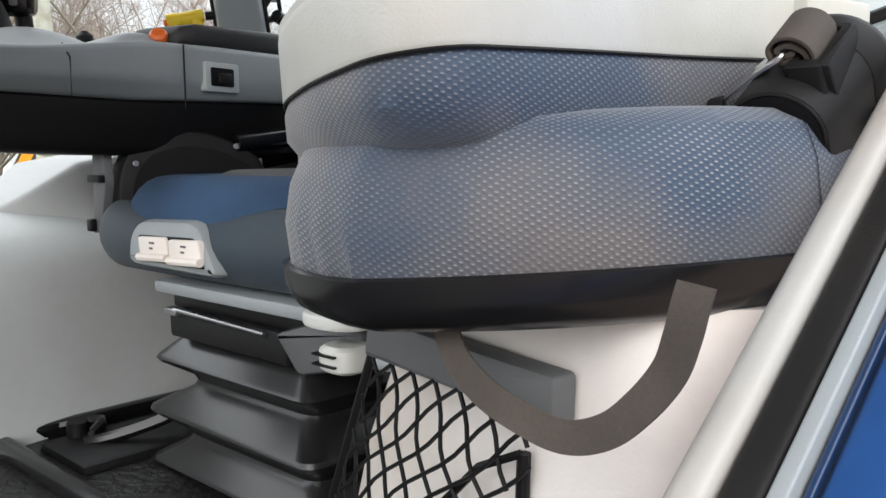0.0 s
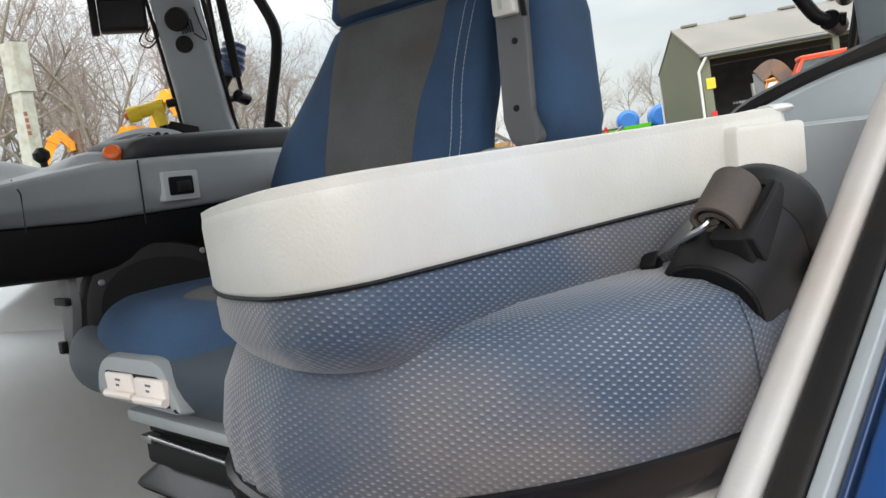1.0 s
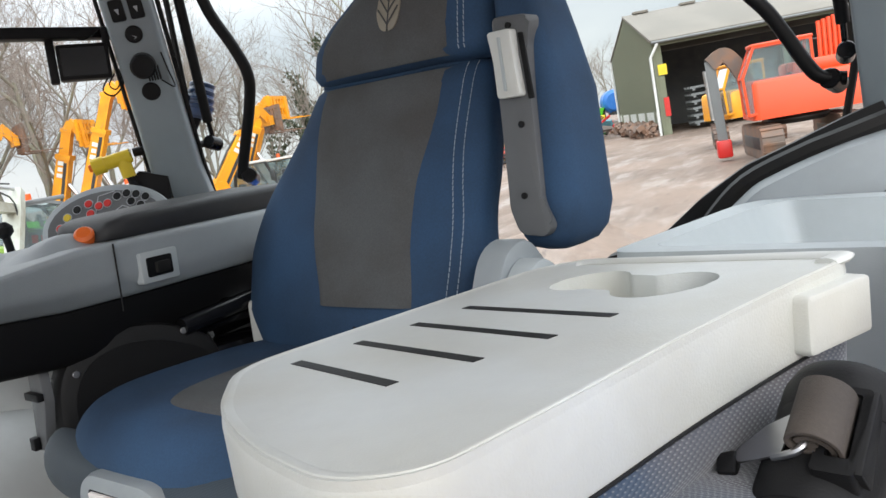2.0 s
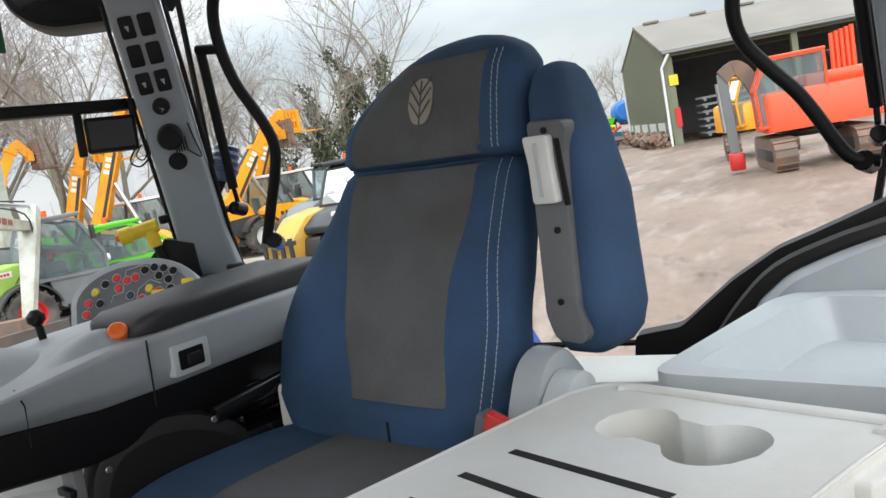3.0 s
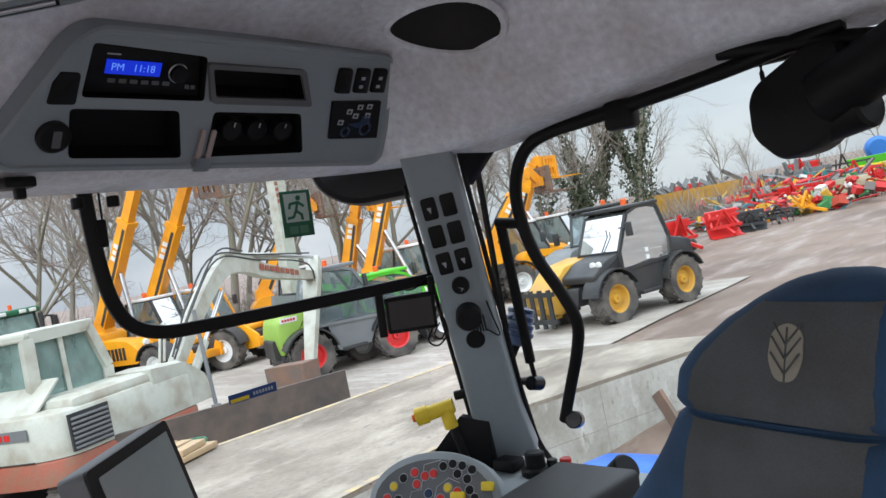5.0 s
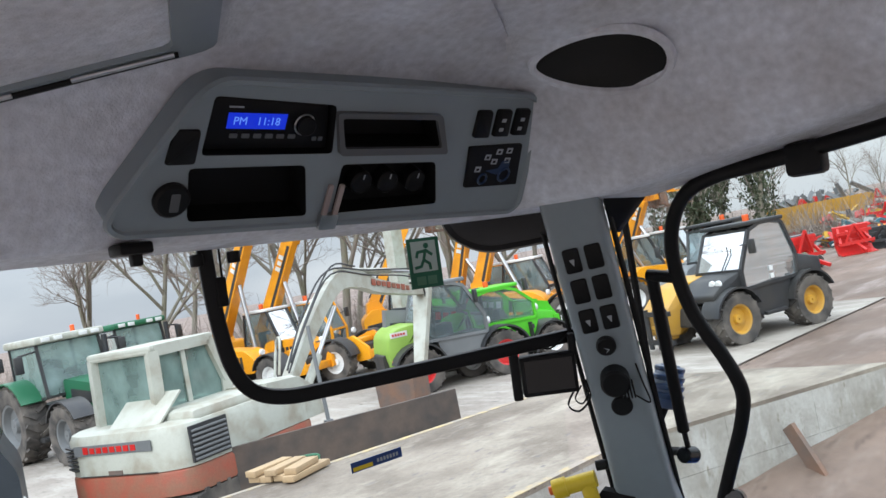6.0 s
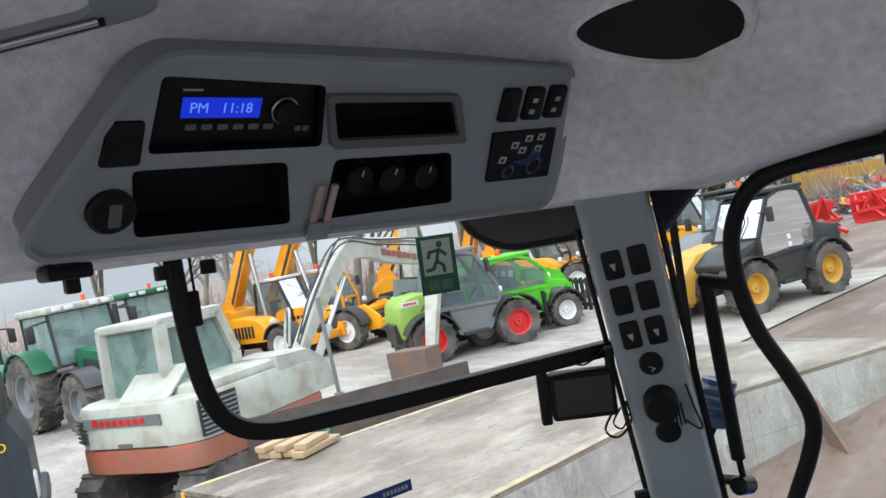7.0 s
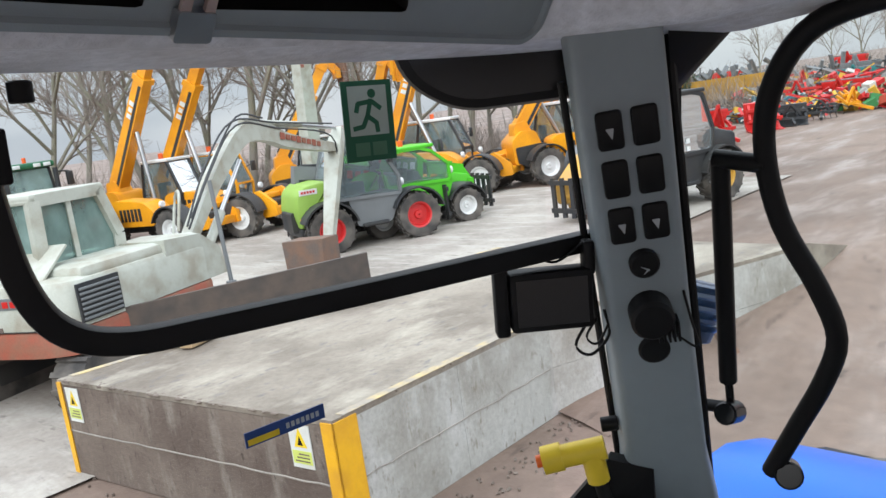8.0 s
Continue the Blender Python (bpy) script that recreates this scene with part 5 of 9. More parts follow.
# ---- instructor's seat with its backrest folded forward ----
IM = Matrix.Translation((-0.2, 0.78, 0)) @ Matrix.Rotation(radians(-28), 4, "Z")
ins = thing("instructor_seat", IM @ Vector((0, 0.05, 1.33)), "small folding seat in blue mesh cloth, white back shell folded forward", "seat")
rings = []
for z, k, dz in ((1.793, 0.9, 0.0), (1.798, 0.95, 0.0), (1.818, 0.99, 0.0), (1.862, 1.005, 0.012), (1.9, 0.985, 0.022), (1.93, 0.94, 0.03), (1.943, 0.86, 0.035), (1.95, 0.7, 0.037), (1.952, 0.4, 0.038)):
    ring = []
    for j in range(120):
        a = 2 * math.pi * j / 120
        c, s = math.cos(a), math.sin(a)
        n = 2.3
        x = -0.01 + 0.215 * k * math.copysign(abs(c) ** (2 / n), c)
        y = -0.012 + 0.262 * k * math.copysign(abs(s) ** (2 / n), s)
        x *= 1 + 0.12 * (0.25 - y) * 0.5
        y += 0.4 * max(0.0, x - 0.03) * (1 if y < 0 else 0)
        tuft = 0.004 * math.exp(-((x + 0.01) / 0.06) ** 2) * math.sin(x * 260) * smooth(1.9, 1.83, z) * (1 if y < 0 else 0)
        y += tuft + 0.006 * math.exp(-((x + 0.01) / 0.05) ** 2) * smooth(1.88, 1.83, z) * (1 if y < 0 else 0)
        ring.append(IM @ Vector((x, y, 1.789 + (z - 1.793) * 0.83 + dz * (0.1 + x * 0.3) + 0.07 * max(0.0, x))))
    rings.append(ring)
part("cushion", loft_uv(rings), MESH, ins, "blue woven mesh cushion, soiled brown")
tr = []
for z, k in ((1.772, 0.86), (1.774, 0.92), (1.781, 0.97), (1.795, 0.998), (1.812, 1.008), (1.814, 0.99), (1.803, 0.9)):
    ring = []
    for j in range(48):
        a = 2 * math.pi * j / 48
        c, s = math.cos(a), math.sin(a)
        x, y = -0.01 + 0.215 * k * math.copysign(abs(c) ** 0.85, c), -0.012 + 0.264 * k * math.copysign(abs(s) ** 0.85, s)
        x *= 1 + 0.12 * (0.25 - y) * 0.5
        y += 0.4 * max(0.0, x - 0.03) * (1 if y < 0 else 0)
        ring.append(IM @ Vector((x, y, z + 0.07 * max(0.0, x))))
    tr.append(ring)
part("tray", loft(tr), GLOSS_BLACK, ins, "glossy black seat tray")
part("hinge_block", box(0.0, 0.14, -0.1, 0.2, 1.745, 1.785, 0.015, IM), BLACK, ins)
fold = [(-0.53, 0.775), (-0.45, 0.645), (-0.36, 0.558), (-0.27, 0.498), (-0.215, 0.505), (-0.165, 0.605), (-0.11, 0.727), (-0.045, 0.85), (0.02, 0.955), (-0.29, 1.16), (-0.335, 1.14)]


def tilt(x, y, z):
    return Vector((x, y, z + 0.083 * (x + 0.32)))


fp = fillet(fold, 0.05, 5)
cen = Vector((-0.24, 0.83))
part("back_pad", loft_uv([[tilt(*(cen + (p - cen) * k), z) for p in fp] for z, k in ((1.89, 0.74), (1.894, 0.84), (1.906, 0.93), (1.926, 0.985), (1.948, 0.99), (1.961, 0.975))]), MESH, ins, "blue mesh back pad")
pp = [tilt(*(cen + (p - cen) * 0.989), 1.9575) for p in fp]
part("piping", sweep(pp + pp[:1], circle(0.0016, 6), UP, False), BLACK, ins, "black edge piping")
c1, c2 = Vector((-0.235, 1.0)), Vector((-0.15, 0.925))
ce = (c2 - c1).normalized()
cn_ = Vector((-ce.y, ce.x))
cd = (c2 - c1).length
half = []
for q in np.linspace(-0.043, cd + 0.05, 32):
    w = max(math.sqrt(max(0.0, 0.043 ** 2 - q * q)), math.sqrt(max(0.0, 0.05 ** 2 - (q - cd) ** 2)), 0.03 if 0 < q < cd else 0.0)
    half.append((q, max(w, 0.002)))
cup = [c1 + ce * q + cn_ * w for q, w in half] + [c1 + ce * q - cn_ * w for q, w in reversed(half)]
cup_mid = (c1 + c2) / 2
slots = []
AXD = Vector((0.0355, 0.0545)).normalized()
for i in range(4):
    o = Vector((-0.463, 0.77)) + Vector((0.0355, 0.0545)) * i
    q = Vector((0.82, -0.572)) * (0.18, 0.2, 0.212, 0.216)[i]
    slots.append([o, o + q, o + q + AXD * 0.011, o + AXD * 0.011])
SH = lambda a, b, h: tilt(a, b, 2.0235 + h)
shell = plate(fp, [cup] + slots, SH, -0.012, 0.0)
wall = loft([[SH(*(cen + (p - cen) * k), h) for p in fp] for k, h in ((0.985, -0.065), (0.995, -0.061), (1.003, -0.012), (0.999, -0.004), (0.99, 0.001), (0.98, 0.0015), (0.965, 0.0)) ], caps=False)
part("back_shell", shell, WHITE, ins, "white hard plastic back shell")
part("shell_wall", wall, WHITE, ins)
part("cup_holder", loft([[SH(*p, h) for p in cup] for h in (-0.0118, -0.022, -0.05)] + [[SH(*(cup_mid + (p - cup_mid) * 0.97), -0.058) for p in cup]] + [[SH(*(cup_mid + (p - cup_mid) * 0.01), -0.059) for p in cup]], caps=False), WHITE, ins)
# dark strips fill the shell's grooves in place of their shade
for q in slots:
    part("slot", loft([[SH(p[0], p[1], h) for p in q] for h in (-0.013, -0.012, 0.0005)]), RUBBER, ins, "shell groove filled dark for its shade")
lip = [SH(*p, 0.0) for p in ((-0.012, 0.925), (0.0, 0.945), (-0.012, 0.96), (-0.14, 1.046), (-0.25, 1.12), (-0.275, 1.128))]
part("raised_lip", sweep(spline(lip, 4), [(0.011 * math.cos(q), 0.0045 * math.sin(q)) for q in np.linspace(0, 2 * math.pi, 13)[:-1]], UP), WHITE, ins)
part("end_tab", prism(rect(0, 0.1, -0.05, 0.0, 0.006), frame_map(SH(-0.036, 0.85, -0.01), Vector((0.526, 0.85, 0.0)), Vector((0, 0, 1)), Vector((0.85, -0.526, 0))), -0.02, 0.007, 0.004), WHITE, ins)
# belt reel beside it
RO = Vector((-0.045, 0.71, 1.911))
RA = Vector((0.27, 0.8, 0.53)).normalized()
RS = Vector((0.96, -0.27, 0.0))
RS = (RS - RA * RS.dot(RA)).normalized()
RT = RS.cross(RA)
RT = RT if RT.z > 0 else -RT
RP = lambda a, t, n: RO + RS * n + RT * t + RA * a
rl = thing("belt_reel", RP(0, -0.04, 0), "black plastic seat belt reel with rolled brown webbing", "belt reel")


def reel_ring(a, r, n0, t0, foot):
    """An arched cross-section: round above, straight walls down to a flat foot."""
    pts = [(t0 + r * math.sin(q), n0 + r * math.cos(q)) for q in np.linspace(0, math.pi, 19)]
    pts += [(t0 + foot * k, n0 - r) for k in (0.5, 0.9)] + [(t0 + foot, n0 - r * 0.9), (t0 + foot, n0 + r * 0.9)] + [(t0 + foot * k, n0 + r) for k in (0.9, 0.5)]
    return [RP(a, t, n) for t, n in pts]


part("cover", loft([reel_ring(a, r, n0, t0, -0.043) for a, r, n0, t0 in ((0.0, 0.0355, 0.0, 0.0), (0.001, 0.037, 0.0, 0.0), (0.006, 0.0385, 0.0, 0.0), (0.045, 0.04, 0.003, 0.001), (0.082, 0.042, 0.006, 0.002))]), SCUFFED, rl, "scuffed black cover")
part("rear_hood", loft([reel_ring(a, r, n0, t0, -0.05) for a, r, n0, t0 in ((0.075, 0.0415, 0.006, 0.002), (0.082, 0.0445, 0.008, 0.002), (0.1, 0.045, 0.009, 0.002), (0.112, 0.042, 0.009, 0.001), (0.118, 0.036, 0.009, 0.0), (0.12, 0.026, 0.009, 0.0))]), SCUFFED, rl)
part("drum_cap", loft([reel_ring(a, r, 0.0, 0.0, -0.041) for a, r in ((0.0005, 0.034), (-0.0012, 0.0338), (-0.0016, 0.032))]), BLACK, rl, "glossy black end cap")
part("cap_rim", sweep([RP(-0.0005, 0.0352 * math.sin(t), 0.0352 * math.cos(t)) for t in np.linspace(-0.2, math.pi, 22)], circle(0.0012, 5), RA), SCUFFED, rl)
SLOT_IN = fillet([(0.029, 0.013), (0.081, 0.013), (0.081, 0.028), (0.029, 0.028)], 0.002, 2)
part("slot_housing", plate(fillet([(0.017, 0.006), (0.088, 0.008), (0.086, 0.034), (0.017, 0.033)], 0.004, 3), [SLOT_IN], lambda a, n, h: RP(a, h, n), 0.018, 0.046), SCUFFED, rl, "dark grey belt slot")
part("slot_side", prism(fillet([(0.018, 0.046), (0.086, 0.046), (0.09, -0.005), (0.045, -0.012), (0.03, 0.006)], 0.004, 2), lambda a, t, n: RP(a, t, n), 0.028, 0.0375, 0.002), SCUFFED, rl)
strap_line = spline([RP(0.055, t, n) for t, n in ((0.03, 0.022), (0.048, 0.023), (0.0585, 0.017), (0.063, 0.007), (0.061, -0.003), (0.054, -0.009), (0.046, -0.007), (0.043, 0.0), (0.045, 0.008))], 6)
part("webbing_roll", sweep(strap_line, fillet([(-0.0016, -0.0245), (0.0016, -0.0245), (0.0016, 0.0245), (-0.0016, 0.0245)], 0.001, 2), RA), STRAP, rl, "rolled brown webbing")
part("webbing", sweep(spline([RP(0.055, t, n) for t, n in ((0.032, 0.018), (0.046, 0.018), (0.0535, 0.012), (0.056, 0.004), (0.053, -0.003), (0.048, 0.002), (0.05, 0.009))], 5), [(-0.0018, -0.0225), (0.0018, -0.0225), (0.0018, 0.0225), (-0.0018, 0.0225)], RA), STRAP, rl)
part("tongue", tube([RP(*p) for p in ((0.046, 0.05, -0.002), (0.036, 0.05, 0.001), (0.029, 0.047, -0.002), (0.027, 0.042, -0.011), (0.028, 0.036, -0.02))], 0.0028, 8, 3), STEEL, rl)
part("tongue_plate", prism(fillet([(0.028, -0.014), (0.062, -0.012), (0.06, -0.034), (0.046, -0.056), (0.034, -0.052), (0.03, -0.032)], 0.004, 2), lambda a, n, h: RP(a, 0.042 + (n + 0.012) * 0.75 + h, n), -0.001, 0.001), STEEL, rl)
part("tongue_stop", prism(fillet([(0.026, -0.05), (0.024, -0.064), (0.04, -0.068), (0.046, -0.055)], 0.003, 2), lambda a, n, h: RP(a, 0.006 + h, n), -0.006, 0.006, 0.002), BLACK, rl)
part("bracket_bolt", puck(RP(0.075, -0.032, 0.046), RP(0.075, -0.034, 0.062), 0.012, 14), BLACK, rl)

# ---- seat box, net pocket, strap ----
bxs = thing("seat_box", IM @ Vector((0.05, 0.1, 1.33)), "cream moulded seat box with rust-stained upper edge", "seat box", kind="structure")
part("shell", loft([[IM @ Vector((x, y, z)) for x, y in fillet([(-0.19 - g, -0.1 - g * 0.2), (0.15, -0.11 - g * 0.3), (0.42, 0.24), (0.42, 0.6), (-0.19 - g, 0.6)], 0.04, 4)] for z, g in ((1.33, 0.11), (1.5, 0.085), (1.6, 0.055), (1.7, 0.01), (1.76, 0.0), (1.79, -0.02))]), CREAM, bxs)
NB = lambda a, b, h: IM @ Vector((a, -0.125 - h, b))
nt = thing("net_pocket", IM @ Vector((-0.05, -0.13, 1.4)), "black elastic net pocket under a grey bar", "net pocket")
part("top_bar", prism(fillet([(-0.178, 1.742), (0.088, 1.735), (0.086, 1.694), (-0.186, 1.7)], 0.006, 3), NB, -0.01, 0.014, 0.005), MID, nt, "grey plastic bar")
part("side_rod", tube([NB(-0.185, 1.7, 0.004), NB(-0.235, 1.58, 0.012), NB(-0.3, 1.45, 0.012), NB(-0.34, 1.36, 0.01)], 0.005, 8), BLACK, nt)
part("side_rod", tube([NB(0.04, 1.66, 0.0), NB(0.035, 1.5, 0.004), NB(0.03, 1.36, 0.006)], 0.006, 8), BLACK, nt)
part("side_rod", tube([NB(-0.06, 1.58, 0.02), NB(0.0, 1.64, 0.014), NB(0.04, 1.66, 0.004)], 0.004, 6), BLACK, nt)


def net_pt(u, v):
    x0, x1 = -0.172 - 0.17 * v, 0.075 - 0.06 * min(1, v * 2)
    return NB(x0 + (x1 - x0) * u, 1.70 - 0.34 * v, 0.012 + 0.02 * math.sin(math.pi * u) * min(1, v * 3))


for i in range(-6, 9):
    for sg in (1, -1):
        pts = []
        for v in np.linspace(0, 1, 25):
            u = (i / 7.0 + v * 1.15) if sg > 0 else (i / 7.0 + 1 - v * 1.15)
            u += 0.018 * math.sin(v * 7 * math.pi * 1.15 + (0 if sg > 0 else math.pi))
            if 0 <= u <= 1:
                pts.append(net_pt(u, v) + Vector((0, 0.001 * sg, 0)))
        if len(pts) > 2:
            part("net_cord", tube(pts, 0.0022, 5), BLACK, nt)
sl = thing("strap_loop", IM @ Vector((0.13, -0.2, 1.71)), "brown woven strap loop hanging below the folding seat", "strap")
path = spline([IM @ Vector(p) - Vector((0, 0, 0.006)) for p in ((0.03, -0.15, 1.812), (0.042, -0.2, 1.796), (0.058, -0.21, 1.768), (0.092, -0.212, 1.747), (0.133, -0.212, 1.737), (0.172, -0.212, 1.735), (0.205, -0.212, 1.747), (0.23, -0.212, 1.768), (0.247, -0.21, 1.79), (0.255, -0.21, 1.81), (0.258, -0.208, 1.826), (0.259, -0.204, 1.838))], 6)
part("webbing", sweep(path, [(-0.0105, -0.0013), (0.0105, -0.0013), (0.0105, 0.0013), (-0.0105, 0.0013)], IM.to_3x3() @ Vector((0.25, -0.95, 0.35))), STRAP, sl)
part("end_fold", box(-0.016, 0.016, -0.02, 0.02, -0.004, 0.006, 0.002, IM @ Matrix.Translation((0.03, -0.15, 1.812))), STRAP, sl)

# ---- left fender cover with a storage tray ----
fc = thing("fender_cover", (0.0, 1.3, 1.7), "pale grey fender cover with a moulded storage tray", "cover", kind="structure")
tray_o = fillet([(-0.25, 1.175), (0.3, 1.04), (0.36, 1.5), (-0.05, 1.62), (-0.105, 1.57)], 0.04, 4)
tray_i = fillet([(-0.2, 1.2), (0.27, 1.085), (0.31, 1.45), (-0.035, 1.57), (-0.07, 1.53)], 0.035, 4)
TF = lambda a, b, h: Vector((a, b, 2.03 + 0.012 * (b - 1.05) + h))
part("rim", plate(tray_o, [tray_i], TF, -0.02, 0.0), PALE, fc)
part("tray_wall", loft([[TF(*p, -0.001) for p in tray_i], [TF(*(Vector((0.06, 1.33)) + (p - Vector((0.06, 1.33))) * 0.86), -0.065) for p in tray_i]], caps=False), PALE, fc)
part("tray_floor", prism([(Vector((0.06, 1.33)) + (p - Vector((0.06, 1.33))) * 0.87) for p in tray_i], TF, -0.07, -0.064), PALE, fc)
part("tray_plug", puck(TF(-0.077, 1.485, -0.066), TF(-0.077, 1.485, -0.061), 0.014, 14), BLACK, fc)
part("body", loft([[TF(*p, -0.005) for p in tray_o], [Vector((p.x * 1.03, p.y, 1.6)) for p in tray_o]], caps=False), PALE, fc)
fcu = thing("upper_fender_cover", (0.1, 1.62, 2.0), "grey arched fender cover below the left rear pillar", "cover", kind="structure")
arch = [(-0.15, 1.96), (-0.135, 2.01), (-0.08, 2.06), (-0.01, 2.09), (0.06, 2.115), (0.2, 2.15), (0.4, 2.17), (0.4, 1.9), (-0.15, 1.9)]
part("panel", prism(fillet(arch, 0.02, 3), lambda a, b, h: Vector((a, h, b)), 1.75, 1.6, 0.03), GREY, fcu)
part("rubber_seal", tube([(-0.2, 1.69, 1.93), (-0.15, 1.68, 2.0), (-0.09, 1.67, 2.06), (0.0, 1.66, 2.1), (0.06, 1.65, 2.12), (0.2, 1.64, 2.165)], 0.02, 8, 4), RUBBER, fcu)
part("black_skirt", prism(fillet([(-0.375, 1.88), (-0.37, 1.93), (-0.28, 1.945), (-0.18, 2.03), (-0.095, 2.085), (-0.03, 2.11), (0.08, 2.155), (0.15, 2.18), (0.15, 1.86), (-0.1, 1.82), (-0.3, 1.84)], 0.01, 2), lambda a, b, h: Vector((a, h, b)), 1.82, 1.77), BLACK, fcu)

# ---- rear edge of the door opening ----
dj = thing("door_jamb", (-0.12, 0.36, 1.5), "white door jamb with black rubber seal and blue outer panel", "door frame", kind="structure")
J0, J1 = Vector((-0.285, 0.017, 1.3)), Vector((0.146, 1.014, 2.2))
JD = (J1 - J0).normalized()
JS = Vector((0.88, -0.46, 0))
JS = (JS - JD * JS.dot(JD)).normalized()
JN = JD.cross(JS)
JN = JN if JN.dot(Vector((-0.43, 0.9, 0))) > 0 else -JN


def jamb(a0, a1, n0, n1, r):
    return loft([[p + JS * q.x + JN * q.y for q in fillet([(a0, n0), (a1, n0), (a1, n1), (a0, n1)], r, 3)] for p in (J0, J1)])


part("white_trim", jamb(0.0, 0.024, 0.0, 0.024, 0.009), mat("jamb_paint", (0.42, 0.415, 0.4), 0.45, var=0.06, bump=0.15, bscale=300, col2=(0.4, 0.37, 0.34), scale2=6), dj)
part("rubber_seal", jamb(0.026, 0.051, 0.006, 0.03, 0.006), RUBBER, dj)
part("grey_flange", jamb(0.0525, 0.063, 0.004, 0.03, 0.002), GREY, dj)
part("inner_panel", jamb(0.065, 0.07, 0.012, 0.03, 0.002), NAVY, dj)
part("outer_panel", jamb(0.072, 0.105, 0.012, 0.03, 0.006), DEEP_BLUE, dj, "deep blue painted panel")
part("outer_panel", jamb(0.107, 0.29, 0.01, 0.03, 0.01), BLUE_PAINT, dj)

# blue rear fender outside the right window
rf = thing("rear_fender", (-1.5, 2.9, 1.3), "glossy blue rear fender of the tractor", "fender", "tractor fenders")
rings = []
for cy, cz in ((2.44, 1.72), (2.46, 1.8), (2.52, 1.84), (2.6, 1.855), (2.72, 1.845), (2.9, 1.79), (3.1, 1.69), (3.3, 1.52), (3.45, 1.35)):
    rings.append([Vector((x, cy + dy, cz + dz - 0.035)) for x, dy, dz in ((-1.72, 0.02, -0.08), (-1.71, 0, -0.01), (-1.68, 0, 0.0), (-1.1, 0, 0.01), (-1.0, 0, -0.02), (-1.0, 0.02, -0.08))])
part("shell", loft(rings), BLUE_PAINT, rf)

# ribbed blue lamp housing outside, beside the rear pillar
lp = thing("rear_lamp_housing", (-1.427, 1.938, 2.34), "ribbed blue lamp housing outside the cab beside the pillar", "lamp")
LAX = Vector((0.15, 0.25, 0.95)).normalized()
for k in range(4):
    c = Vector((-1.424, 1.938, 2.36)) + LAX * 0.019 * k
    part("cooling_rib", sweep([c, c + LAX * 0.004, c + LAX * 0.011, c + LAX * 0.014], [circle(r * (1.0 - 0.05 * k), 20) for r in (0.036, 0.039, 0.039, 0.034)], Vector((0, 1, 0))), NAVY, lp)
part("body", sweep([Vector((-1.424, 1.938, 2.36)) + LAX * a for a in (-0.022, -0.018, 0.0, 0.06, 0.074)], [circle(r, 20) for r in (0.022, 0.031, 0.035, 0.031, 0.02)], Vector((0, 1, 0))), mat("lamp_blue_grey", (0.04, 0.07, 0.16), 0.4, var=0.1, col2=(0.1, 0.12, 0.17), scale2=20), lp)
part("stem", rod((-1.428, 1.935, 2.345), (-1.45, 1.9, 2.28), 0.012), BLACK, lp)

# the cab and its fenders lean a little on the uneven yard, all as one
LEAN = Matrix.Translation((-0.3, 0.4, 2.4)) @ Matrix.Rotation(radians(3.46), 4, Vector((-0.034, 0.05, 0.0))) @ Matrix.Translation((0.3, -0.4, -2.4))
for ob in list(scene.collection.objects):
    if ob.parent is None and ob.type in ("EMPTY", "MESH"):
        ob.matrix_basis = LEAN @ ob.matrix_basis

# ---- the rest of the tractor that carries the cab ----
tc_ = thing("tractor_chassis", (-0.65, 0.8, 0), "dark tractor chassis and plain posts carrying the cab", "tractor", kind="structure")
part("rear_axle", box(-1.25, -0.05, 1.7, 3.2, 0.6, 1.28, 0.08), BLACK, tc_)
part("transmission", box(-1.05, -0.25, -1.2, 1.75, 0.55, 1.29, 0.08), BLACK, tc_)
part("front_axle", box(-1.35, 0.05, -2.0, -1.7, 0.45, 0.8, 0.05), BLACK, tc_)
for x in (-1.52, 0.22):
    part("front_post", rod((x, -0.66, 1.35), (x + (0.05 if x < -1 else -0.05), -0.6, 2.9), 0.035), PILLAR, tc_)
part("left_fender", loft([[p + Vector((1.4, 0, -0.6)) for p in r] for r in rings]), BLUE_PAINT, tc_)

# ---- the yard ----
def smooth01(a, b, v):
    t = min(1.0, max(0.0, (v - a) / (b - a)))
    return t * t * (3 - 2 * t)


def ground_z(x, y):
    return 0.018 * max(0.0, min(y, 90) - 26) * smooth01(-5, -11, x)


